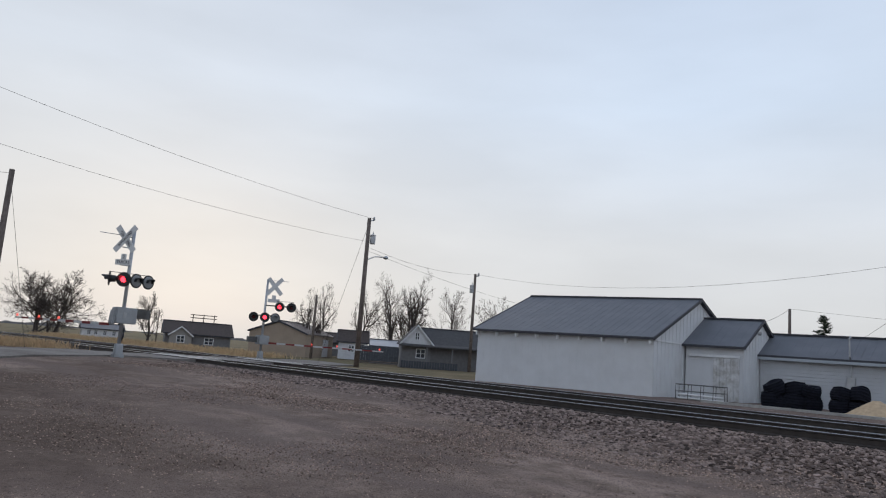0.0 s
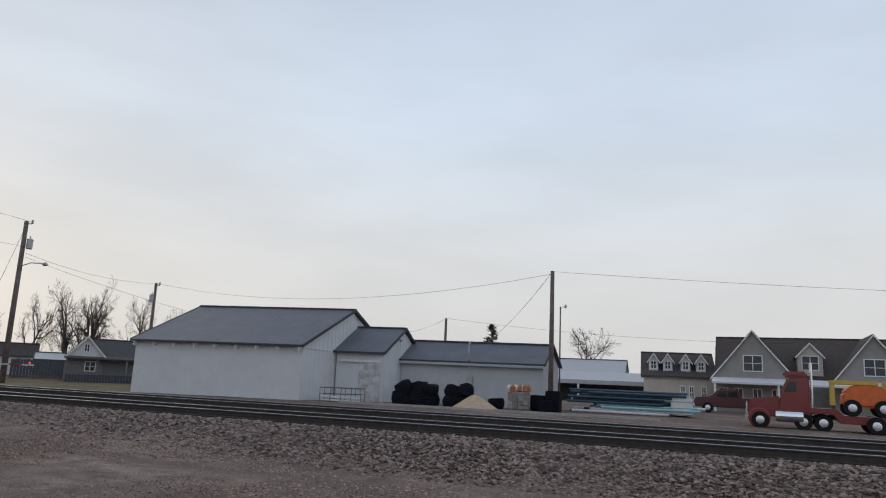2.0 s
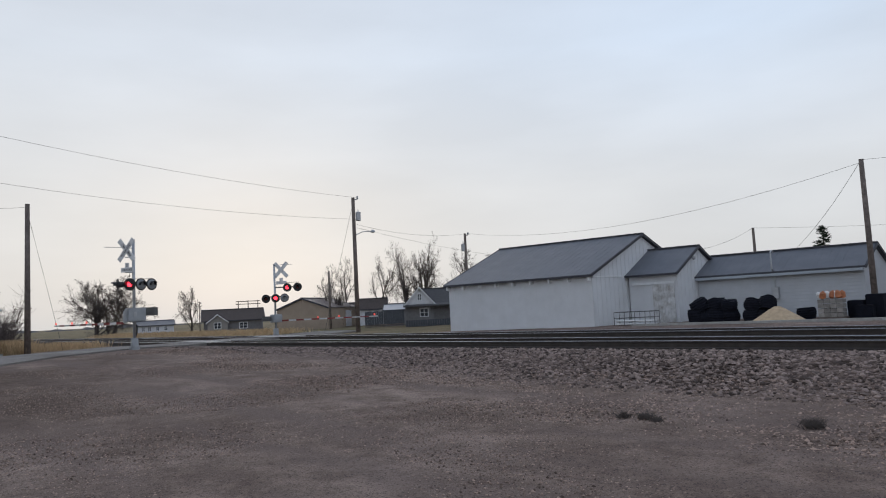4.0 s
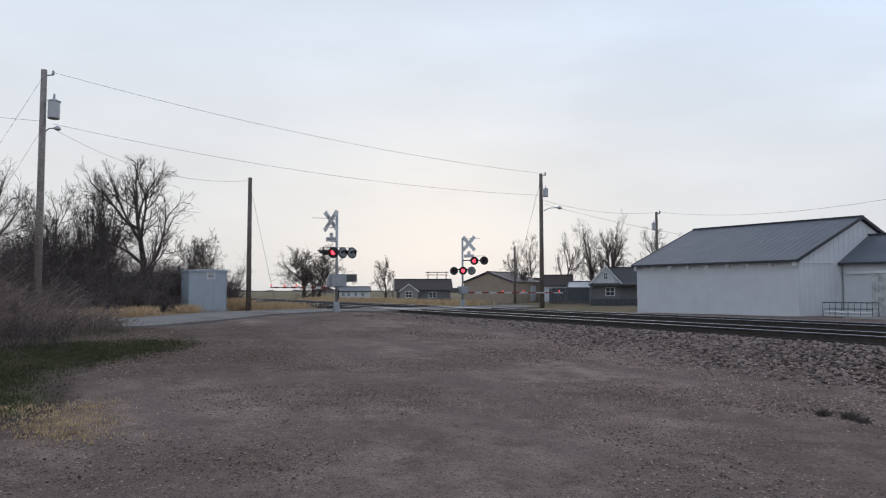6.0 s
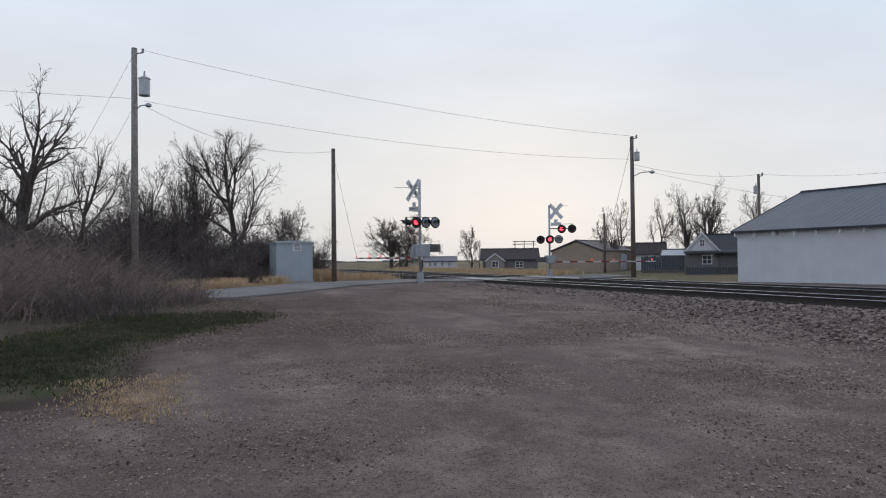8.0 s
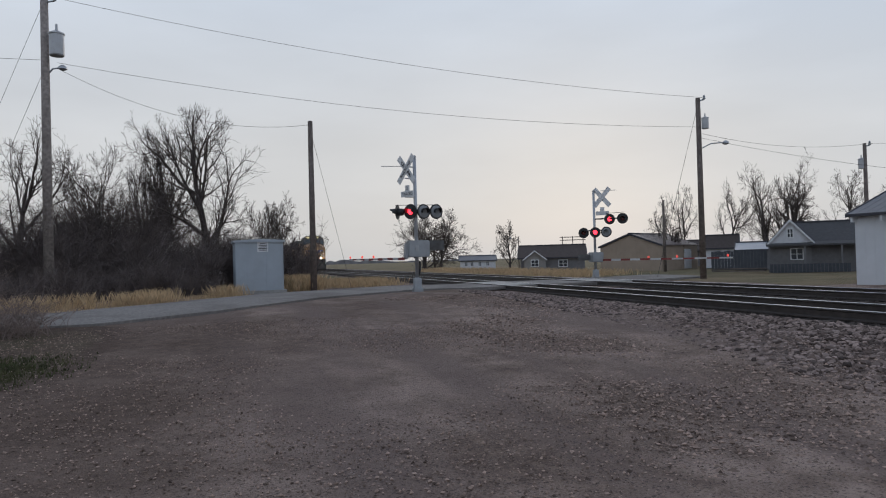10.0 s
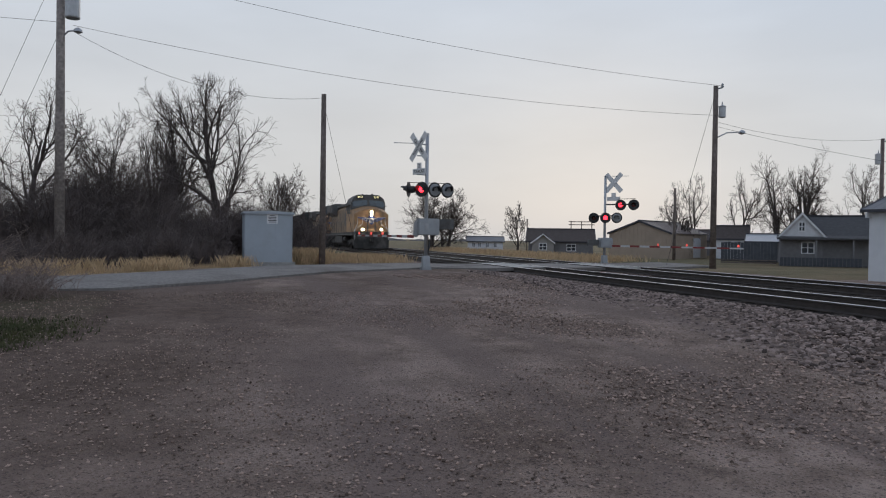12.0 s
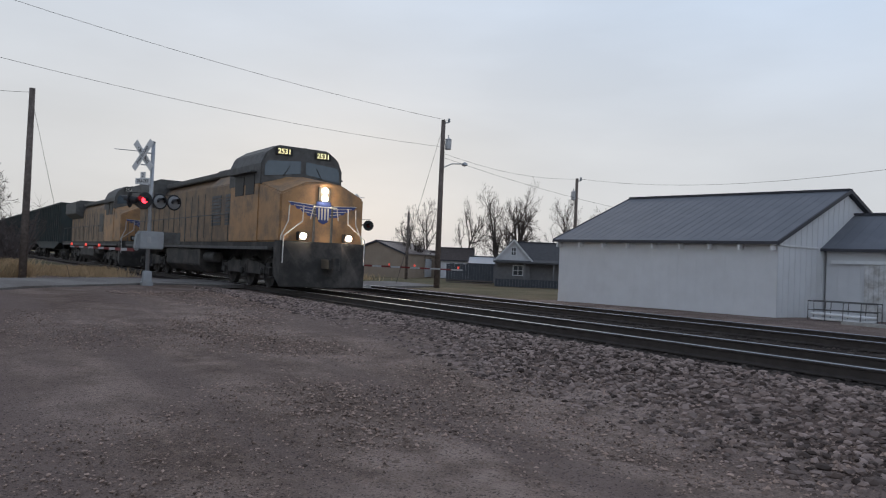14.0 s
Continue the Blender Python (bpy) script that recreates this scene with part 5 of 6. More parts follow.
sprawling_shrub("dead_weed", "dark flattened weed on the stony bank", [(0.65, 8.95, 0.14, 90), (0.95, 9.02, 0.16, 130), (1.2, 8.9, 0.12, 70)], 14, "bark", 0.005)
sprawling_shrub("dead_weed", "dark flattened weed beside the bank", [(2.94, 9.36, 0.2, 150)], 15, "bark", 0.005)
thicket("weeds", "bare low twigs beside the gravel lane", -13.5, -11.5, -1.6, 0.6, 0.5, 120, 9, "twig", r=0.008)


def grass_field(name, label, spots, height, material, seed, per=60, spread=0.45, width=0.012):
    rng = random.Random(seed)
    v, f = [], []
    for sx, sy in spots:
        for i in range(per):
            x, y = rng.gauss(sx, spread), rng.gauss(sy, spread)
            z = ground_here(x, y)
            h = height * rng.uniform(0.45, 1.15)
            a = rng.uniform(0, 6.28)
            lx, ly = rng.uniform(-0.5, 0.5) * h, rng.uniform(-0.5, 0.5) * h
            w = width * rng.uniform(0.6, 1.5)
            b = len(v)
            v += [(x - w * math.cos(a), y - w * math.sin(a), z), (x + w * math.cos(a), y + w * math.sin(a), z), (x + lx * 0.5 + w * 0.6, y + ly * 0.5, z + h * 0.65), (x + lx, y + ly, z + h)]
            f += [(b, b + 1, b + 2), (b, b + 2, b + 3)]
    me = bpy.data.meshes.new(name)
    me.from_pydata(v, [], f)
    me.materials.append(M[material])
    tagged(new(name, me), label, "grass", kind="stuff")


g = random.Random(77)
EDGE = [(-20.8, -7.0), (-20.6, 1.2), (-22.9, 3.5), (-25.4, 5.0), (-26.6, 5.9)]     # far edge of the road as far as the equipment shed


def edge_spot(f, back):
    k = min(int(f * 4), 3)
    (xa, ya), (xb, yb) = EDGE[k], EDGE[k + 1]
    u = f * 4 - k
    n = Vector((-(yb - ya), xb - xa)).normalized()
    n = n if n.x < 0 else -n
    return xa + (xb - xa) * u + n.x * back, ya + (yb - ya) * u + n.y * back


verge = [edge_spot(g.random(), 0.35 + 2.6 * g.random() ** 1.5) for _ in range(120)]
grass_field("tall_dry_grass", "tall straw-coloured dry grass along the road edge", [v for v in verge if noise.noise((v[0] * 0.55, v[1] * 0.55, 4)) > 0.17], 0.42, "dry_grass", 1, 75, 0.24, 0.006)
grass_field("verge_grass", "short matted straw grass behind the road edge", [edge_spot(g.random(), 0.4 + 1.6 * g.random()) for _ in range(70)], 0.14, "dry_grass", 8, 45, 0.4, 0.008)
grass_field("tall_dry_grass", "clump of tawny grass beside the equipment shed", [(-30.1 + g.uniform(-1.0, 0.4), 7.9 + g.uniform(-0.35, 0.5)) for _ in range(13)], 0.62, "dry_grass", 2, 170, 0.3, 0.007)
grass_field("tall_dry_grass", "dry grass verge beside the far crossing mast", [(-31.5 - g.random() * 6, 9.4 + g.random() * 3.0) for _ in range(60)], 0.35, "dry_grass", 3, 60, 0.5)
grass_field("field_grass", "pale dry grass strip beyond the tracks", [(-36 - g.random() * 34, 23.4 + g.random() * 2.4) for _ in range(220)], 0.4, "dry_grass", 4, 40, 0.7, 0.02)
grass_field("short_green_grass", "short dull green grass at the lot edge", [(lambda x: (x, -0.1 + 2.9 * smooth01(-7.0, -12.0, x) - g.random() * 3.4))(-13 + g.random() * 8.5) for _ in range(420)], 0.07, "green_grass", 5, 60, 0.35)
grass_field("dead_grass_patch", "matted tan dead grass on the gravel", [(-3.2 + g.uniform(-1.3, 0.9), 0.55 + g.uniform(-0.5, 0.4)) for _ in range(26)], 0.05, "dry_grass", 6, 100, 0.22)


# ---- crushed stone ----
def stones(name, label, count, pick, size, material, seed, small=False):
    rng = np.random.RandomState(seed)
    t = (1 + 5 ** 0.5) / 2
    base = np.array([(-1, t, 0), (1, t, 0), (-1, -t, 0), (1, -t, 0), (0, -1, t), (0, 1, t), (0, -1, -t), (0, 1, -t), (t, 0, -1), (t, 0, 1), (-t, 0, -1), (-t, 0, 1)]) / 1.9
    tri = np.array([(0, 11, 5), (0, 5, 1), (0, 1, 7), (0, 7, 10), (0, 10, 11), (1, 5, 9), (5, 11, 4), (11, 10, 2), (10, 7, 6), (7, 1, 8), (3, 9, 4), (3, 4, 2), (3, 2, 6), (3, 6, 8), (3, 8, 9), (4, 9, 5), (2, 4, 11), (6, 2, 10), (8, 6, 7), (9, 8, 1)])
    if small:
        base = np.array([(1, 0, 0), (-1, 0, 0), (0, 1, 0), (0, -1, 0), (0, 0, 1), (0, 0, -1)]) * 1.1
        tri = np.array([(0, 2, 4), (2, 1, 4), (1, 3, 4), (3, 0, 4), (2, 0, 5), (1, 2, 5), (3, 1, 5), (0, 3, 5)])
    nv = len(base)
    vs, fs = [], []
    for i in range(count):
        x, y = pick(rng)
        s = size * (0.55 + 0.9 * rng.rand() ** 2)
        sc = s * np.array([0.8 + 0.5 * rng.rand(), 0.6 + 0.5 * rng.rand(), 0.45 + 0.35 * rng.rand()])
        p = base * (0.55 + 0.75 * rng.rand(nv, 1)) * sc
        a = rng.rand() * 6.28
        c, sn = math.cos(a), math.sin(a)
        p = np.stack([p[:, 0] * c - p[:, 1] * sn, p[:, 0] * sn + p[:, 1] * c, p[:, 2]], 1)
        p += (x, y, ground_here(x, y) + s * 0.15)
        vs.append(p)
        fs.append(tri + nv * i)
    me = bpy.data.meshes.new(name)
    me.from_pydata(np.concatenate(vs).tolist(), [], np.concatenate(fs).tolist())
    me.materials.append(M[material])
    tagged(new(name, me), label, "gravel", kind="stuff")


def island_tone(m, lo, hi):
    """Tone differs from stone to stone."""
    nt = m.node_tree
    geo, mr = nt.nodes.new("ShaderNodeNewGeometry"), nt.nodes.new("ShaderNodeMapRange")
    mr.inputs[3].default_value, mr.inputs[4].default_value = lo, hi
    nt.links.new(geo.outputs["Random Per Island"], mr.inputs[0])
    hsv = [n for n in nt.nodes if n.type == "HUE_SAT"][0]
    nt.links.new(mr.outputs[0], hsv.inputs["Value"])


island_tone(M["ballast"], 0.35, 2.3)
island_tone(M["pebble"], 0.4, 2.1)
island_tone(M["bed_stone"], 0.5, 1.7)


def pick_slope(r):
    x = -24 + 47 * r.rand()
    foot = 11.7 + 1.6 * smooth01(4, -20, x)
    return x, foot - 0.6 + (14.9 - foot + 0.6) * r.rand() ** 0.7


def pick_foot(r):
    x = -22 + 43 * r.rand()
    foot = 11.7 + 1.6 * smooth01(4, -20, x)
    return x, foot + 0.6 - 4.2 * r.rand() ** 1.6


def pick_bed(r):
    x = -25 + 52 * r.rand()
    return x, 14.6 + 7.9 * r.rand()


def pick_lot(r):
    while True:
        x, y = -17 + 33 * r.rand() ** 0.8, -2 + 13.5 * r.rand()
        if not (y < 1 and x < -3):
            return x, y


stones("crushed_stone", "reddish-brown crushed stone on the track bank", 44000, pick_slope, 0.043, "ballast", 1)
stones("small_stone", "small tan stones spilled along the bank foot", 34000, pick_foot, 0.021, "pebble", 7, True)
stones("track_ballast", "dark crushed stone between the ties", 16000, pick_bed, 0.04, "bed_stone", 2)
stones("loose_pebbles", "loose small stones scattered over the lot", 115000, pick_lot, 0.0125, "pebble", 3, True)
# ---- white sport-utility car ----
def build_suv():
    t = thing("suv", "parked white sport-utility car with chrome alloy wheels", "car", at=pose(1.55, -0.16, 0.0, 0, 0, -8) @ pose(0, -1.0, 0))
    # stations along the car from tail to nose: x, sill, shoulder, roof, half width at shoulder, half width at roof
    st = [(-1.02, 0.62, 1.00, 1.08, 0.80, 0.72), (-0.98, 0.45, 1.14, 1.36, 0.90, 0.70), (-0.80, 0.36, 1.2, 1.55, 0.955, 0.70), (-0.45, 0.33, 1.2, 1.70, 0.985, 0.715),
          (0.2, 0.32, 1.18, 1.77, 0.99, 0.73), (1.0, 0.31, 1.15, 1.77, 0.985, 0.735), (1.7, 0.31, 1.12, 1.74, 0.985, 0.72), (2.2, 0.31, 1.05, 1.55, 0.985, 0.70), (2.75, 0.31, 1.04, 1.12, 0.98, 0.74), (3.3, 0.33, 0.98, 1.02, 0.96, 0.74), (3.7, 0.38, 0.9, 0.92, 0.90, 0.70), (3.88, 0.5, 0.75, 0.76, 0.78, 0.62)]

    def ring(x, sill, sh, roof, w, wr):
        half = [(w * 0.86, sill), (w * 0.975, sill + 0.10), (w, sill + 0.3), (w, sh - 0.12), (w * 0.975, sh), (wr + (w * 0.975 - wr) * 0.12, sh + (roof - sh) * 0.84), (wr * 0.86, roof - 0.012), (wr * 0.4, roof)]
        return [(x, y, z) for y, z in half] + [(x, -y, z) for y, z in half[::-1]]
    bm = bm_new()
    loft(bm, [ring(*s) for s in st])
    body = part("body", bm, "car_white", t, smooth=True)
    sub = body.modifiers.new("round", "SUBSURF")
    sub.levels = sub.render_levels = 2

    dg = bpy.context.evaluated_depsgraph_get()
    dg.update()
    skin = body.evaluated_get(dg)

    def on_skin(x, z, side, out):
        """The body's surface beside (x, z), a little proud of it."""
        met, spot, n, _ = skin.ray_cast(Vector((x, side * 2.0, z)), Vector((0, -side, 0)))
        return spot + (n if n.y * side > 0 else -n) * out if met else Vector((x, side * 0.9, z))

    def pane(quad, side, out, grow=0.0, n=6):
        cx, cz = sum(p[0] for p in quad) / 4, sum(p[1] for p in quad) / 4
        q = [(x + grow * (1 if x > cx else -1), z + grow * (1 if z > cz else -1)) for x, z in quad]
        bm = bm_new()
        rows = []
        for a in range(n + 1):
            u = a / n
            row = []
            for b in range(n + 1):
                v = b / n
                x = (q[0][0] * (1 - u) + q[1][0] * u) * (1 - v) + (q[3][0] * (1 - u) + q[2][0] * u) * v
                z = (q[0][1] * (1 - u) + q[1][1] * u) * (1 - v) + (q[3][1] * (1 - u) + q[2][1] * u) * v
                row.append(bm.verts.new(on_skin(x, z, side, out)))
            rows.append(row)
        for ra, rb in zip(rows, rows[1:]):
            for b in range(n):
                bm.faces.new((ra[b], ra[b + 1], rb[b + 1], rb[b]))
        return bm

    for s in (-1, 1):
        panes = (("quarter_window", ((-0.76, 1.26), (-0.34, 1.22), (-0.10, 1.56), (-0.50, 1.56)), 0.014), ("rear_window", ((0.08, 1.17), (0.80, 1.13), (0.80, 1.58), (0.28, 1.58)), 0.03), ("front_window", ((0.90, 1.13), (1.92, 1.09), (1.50, 1.57), (0.90, 1.58)), 0.03))
        for nm, quad, edge in panes:
            f = part("window_trim", pane(quad, s, 0.004, edge), "plastic_black", t, "black window trim", smooth=True)
            part(nm, pane(quad, s, 0.010), "car_glass", f, "dark side glass", smooth=True)
        for x in (0.02, 1.05):
            bm = bm_new()
            y, z = 0.985, 1.02
            add_box(bm, x, s * y, z - 0.02, x + 0.2, s * (y + 0.045), z + 0.018)
            part("door_handle", bm, "chrome", t, "chrome door handle", bevel=0.012)
        for x in (0.83, 1.93):
            bm = bm_new()
            add_box(bm, x, s * 0.984, 0.45, x + 0.008, s * 0.992, 1.06)
            part("door_gap", bm, "plastic_black", t)
        bm = bm_new()
        add_prism(bm, [(s * 0.80, 0.24), (s * 0.995, 0.27), (s * 1.0, 0.46), (s * 0.9, 0.48)], "x", 0.42, 2.42)
        part("sill_cladding", bm, "plastic_black", t, "black lower cladding", bevel=0.012)
        bm = bm_new()
        add_box(bm, 0.45, s * 0.995, 0.455, 2.4, s * 1.008, 0.485)
        part("sill_strip", bm, "chrome", t, "bright sill strip")
        bm = bm_new()
        add_path(bm, [(-0.55, s * 0.66, 1.74), (-0.4, s * 0.66, 1.81), (1.3, s * 0.66, 1.82), (1.5, s * 0.66, 1.76)], 0.022, 8)
        part("roof_rail", bm, "plastic_black", t, "black roof rail")
        bm = bm_new()
        add_box(bm, -1.03, s * 0.58, 0.88, -0.9, s * 0.84, 1.14)
        part("tail_lamp", bm, "tail_red", t, "red tail lamp", bevel=0.03)
        for x in (0.0, 2.86):
            bm = bm_new()
            n = 18
            rings = []
            for k in range(n + 1):
                a = math.pi * (k / n) * 1.12 - 0.06 * math.pi
                rings.append([(x + rr * math.cos(a), s * yy, 0.37 + rr * math.sin(a)) for rr, yy in ((0.39, 0.9), (0.39, 1.004), (0.46, 1.004), (0.46, 0.95))])
            loft(bm, rings)
            part("arch_cladding", bm, "plastic_black", t, "black wheel-arch trim")
            bm = bm_new()
            add_lathe(bm, [(0.4, 0.60 * s), (0.4, 0.990 * s)], 24, (x, 0, 0.37), "y")
            part("wheel_well", bm, "plastic_black", t)
            bm = bm_new()
            add_lathe(bm, [(0.25, 0.76 * s), (0.33, 0.765 * s), (0.365, 0.79 * s), (0.37, 0.87 * s), (0.365, 0.96 * s), (0.33, 1.0 * s), (0.26, 1.0 * s), (0.25, 0.92 * s)], 32, (x, 0, 0.37), "y")
            wh = part("wheel", bm, "tyre", t, "black tyre on alloy rim")
            bm = bm_new()
            for k in range(5):
                for o in (-0.13, 0.13):
                    a = 2 * math.pi * k / 5 + 0.3
                    ca, sa, cb, sb = math.cos(a), math.sin(a), math.cos(a + o), math.sin(a + o)
                    add_tube(bm, (x + 0.05 * ca, s * 0.99, 0.37 + 0.05 * sa), (x + 0.255 * cb, s * 0.985, 0.37 + 0.255 * sb), 0.03, 0.026, 6)
            add_lathe(bm, [(0.055, 0.95 * s), (0.055, 1.0 * s), (0.03, 1.01 * s)], 14, (x, 0, 0.37), "y")
            lip = [[bm.verts.new((x + rr * math.cos(2 * math.pi * k / 28), yy * s, 0.37 + rr * math.sin(2 * math.pi * k / 28))) for k in range(28)] for rr, yy in ((0.24, 0.9), (0.262, 0.99), (0.268, 1.003), (0.245, 1.003), (0.232, 0.94))]
            for u, w in zip(lip, lip[1:] + lip[:1]):
                for k in range(28):
                    bm.faces.new((u[k], u[(k + 1) % 28], w[(k + 1) % 28], w[k]))
            part("rim", bm, "alloy", wh, "bright five-spoke alloy rim")
            # black disc stands in for the dark inside of the wheel barrel
            bm = bm_new()
            add_lathe(bm, [(0.248, 0.885 * s), (0.13, 0.89 * s), (0.12, 0.91 * s), (0.01, 0.912 * s)], 24, (x, 0, 0.37), "y")
            part("barrel_disc", bm, "plastic_black", wh, "black disc behind the spokes")
    bm = bm_new()
    add_box(bm, -1.05, -0.75, 0.42, -0.9, 0.75, 0.62)
    part("rear_bumper", bm, "plastic_black", t, bevel=0.03)
    bm = bm_new()
    loft(bm, [[(-1.0, -0.66, 1.2), (-1.0, 0.66, 1.2), (-0.96, 0.66, 1.18), (-0.96, -0.66, 1.18)], [(-0.84, -0.6, 1.62), (-0.84, 0.6, 1.62), (-0.8, 0.6, 1.6), (-0.8, -0.6, 1.6)]])
    part("tail_window", bm, "car_glass", t, "dark tailgate glass")
    bm = bm_new()
    loft(bm, [[(2.68, -0.72, 1.14), (2.68, 0.72, 1.14), (2.64, 0.72, 1.1), (2.64, -0.72, 1.1)], [(1.86, -0.62, 1.69), (1.86, 0.62, 1.69), (1.82, 0.62, 1.65), (1.82, -0.62, 1.65)]])
    part("windscreen", bm, "car_glass", t)


build_suv()
# ---- houses beyond the tracks ----
def window_unit(parent, m, x, y, z, w, h, frame="white_trim"):
    """A framed sash window set on a wall that faces local -y."""
    bm = bm_new()
    for a in ((x - w / 2 - 0.05, z - 0.05, x - w / 2, z + h + 0.05), (x + w / 2, z - 0.05, x + w / 2 + 0.05, z + h + 0.05), (x - w / 2, z - 0.05, x + w / 2, z), (x - w / 2, z + h, x + w / 2, z + h + 0.05), (x - 0.02, z, x + 0.02, z + h), (x - w / 2, z + h / 2 - 0.015, x + w / 2, z + h / 2 + 0.015)):
        add_box(bm, a[0], y - 0.05, a[1], a[2], y + 0.02, a[3])
    place(bm, m)
    f = part("window", bm, frame, parent, "white-framed window")
    bm = bm_new()
    add_box(bm, x - w / 2, y - 0.02, z, x + w / 2, y + 0.015, z + h)
    place(bm, m)
    part("pane", bm, "window_dark", f)


def cross_gable(parent, m, x0, x1, yf, yb, eave, peak, wall, roof, z0):
    """A front gable whose ridge runs back from the wall at yf."""
    xm = (x0 + x1) / 2
    bm = bm_new()
    add_prism(bm, [(x0, z0), (x1, z0), (x1, eave), (xm, peak), (x0, eave)], "y", yf, yb)
    place(bm, m)
    part("gable_wall", bm, wall, parent)
    for s in (-1, 1):
        xe = xm + s * ((x1 - x0) / 2 + 0.12)
        bm = bm_new()
        ze = eave - (peak - eave) * 0.24 / (x1 - x0)
        add_prism(bm, [(xe, ze), (xm, peak), (xm, peak + 0.07), (xe, ze + 0.07)], "y", yf - 0.15, yb)
        place(bm, m)
        part("gable_roof", bm, roof, parent)
        bm = bm_new()
        add_prism(bm, [(xe, ze - 0.06), (xm, peak - 0.06), (xm, peak + 0.05), (xe, ze + 0.05)], "y", yf - 0.18, yf - 0.14)
        place(bm, m)
        part("bargeboard", bm, "white_trim", parent)


def build_garage():
    t = thing("tan_garage", "tan metal garage with brown roof and white door", "garage")
    m = pose(-45.7, 30.2, 0.4, 0, 0, -59)
    gable_block(t, m, -5.8, 0, 0, 4.5, 0.1, 1.8, 2.65, 0.12, "board", "tan_metal", "brown_roof", 0.1)
    bm = bm_new()
    add_box(bm, -4.6, 4.48, 0.2, -3.5, 4.56, 1.55)
    place(bm, m)
    part("side_door", bm, "house_white", t, "white side door")


def build_dark_house():
    t = thing("brown_house", "low brown house with dark shingled roof", "house")
    m = pose(-51.0, 26.3, 0.42, 0, 0, 65)
    gable_block(t, m, 0, 4.8, 0, 4.0, 0.2, 1.15, 2.1, 0.2, "lap", "house_grey", "roof_shingle", 0.2)
    cross_gable(t, m, 0.3, 1.9, -0.5, 1.4, 1.1, 1.7, "house_taupe", "roof_shingle", 0.2)
    window_unit(t, m, 1.1, -0.5, 0.55, 0.5, 0.45)
    window_unit(t, m, 3.2, 0.0, 0.5, 0.6, 0.45)


def build_small_houses():
    t = thing("white_cottage", "small far white cottage with grey roof", "house")
    m = pose(-70.0, 27.6, 0.5, 0, 0, 72)
    gable_block(t, m, 0, 3.6, 0, 3.0, 0.1, 0.95, 1.45, 0.15, "lap", "house_white", "grey_roof", 0.15)
    for x in (0.6, 1.2, 2.0, 2.8):
        window_unit(t, m, x, 0, 0.45, 0.25, 0.35, "house_white")
    t = thing("white_house", "white clapboard house behind the fence", "house")
    m = pose(-42.3, 36.0, 0.4, 0, 0, 50)
    gable_block(t, m, 0, 2.2, 0, 3.0, 0.2, 1.5, 2.4, 0.15, "lap", "house_white", "roof_shingle", 0.15)
    window_unit(t, m, 1.0, 0, 0.8, 0.4, 0.45)
    t = thing("pale_shed", "pale metal-roofed shed behind the dark fence", "shed")
    gable_block(t, pose(-36.4, 34.0, 0.37, 0, 0, 48), 0, 2.8, 0, 2.6, 0.2, 1.35, 1.8, 0.12, "board", "house_grey", "canopy_white", 0.1)
    t = thing("far_house", "far dark-roofed house beyond the garage", "house")
    gable_block(t, pose(-50.5, 37.5, 0.44, 0, 0, 50), 0, 4.2, 0, 4.0, 0.2, 1.35, 2.2, 0.2, "lap", "house_grey", "roof_shingle", 0.2)


def build_porch_house():
    t = thing("grey_house", "small grey house with white gable and dark porch", "house")
    m = pose(-30.7, 31.3, 0.36, 0, 0, 50)
    gable_block(t, m, 1.05, 6.5, 0.5, 5.2, 0.1, 1.55, 2.72, 0.0, "lap", "house_grey", "house_roof", 0.2)
    bm = bm_new()
    add_box(bm, 0.08, 0.3, 0.1, 1.97, 2.5, 1.66)
    place(bm, m)
    part("front_wall", bm, "house_grey", t, "grey front wall")
    cross_gable(t, m, 0.05, 2.0, 0.25, 2.6, 1.72, 2.8, "house_white", "house_roof", 1.6)
    window_unit(t, m, 1.02, 0.25, 1.95, 0.22, 0.4)
    window_unit(t, m, 1.3, 0.3, 0.85, 0.5, 0.5)
    bm = bm_new()
    add_prism(bm, [(-0.2, 1.5), (0.55, 1.66), (0.55, 1.72), (-0.2, 1.58)], "x", -0.1, 6.5)
    place(bm, m)
    part("porch_roof", bm, "house_roof", t, "dark porch roof")
    for x in (0.0, 1.6, 3.2):
        bm = bm_new()
        add_box(bm, x, -0.15, 0.2, x + 0.08, -0.07, 1.5)
        place(bm, m)
        part("porch_post", bm, "house_grey", t)
    for k in range(22):
        bm = bm_new()
        add_box(bm, 0.05 + k * 0.16, -0.46, 0.2, 0.19 + k * 0.16, -0.43, 0.62)
        place(bm, m)
        part("porch_board", bm, "fence_dark", t)
    f = thing("board_fence", "dark blue-grey board fence beside the house", "fence")
    m2 = pose(-32.4, 29.2, 0.36, 0, 0, 52)
    for k in range(17):
        bm = bm_new()
        add_box(bm, k * 0.155, -0.015, 0.35, k * 0.155 + 0.148, 0.015, 1.32 + 0.02 * (k % 3))
        place(bm, m2)
        part("board", bm, "fence_dark", f)
    for z in (0.3, 0.42):
        bm = bm_new()
        add_box(bm, 0, -0.05, z - 0.03, 2.6, -0.02, z + 0.03)
        place(bm, m2)
        part("rail", bm, "wood_pole", f)


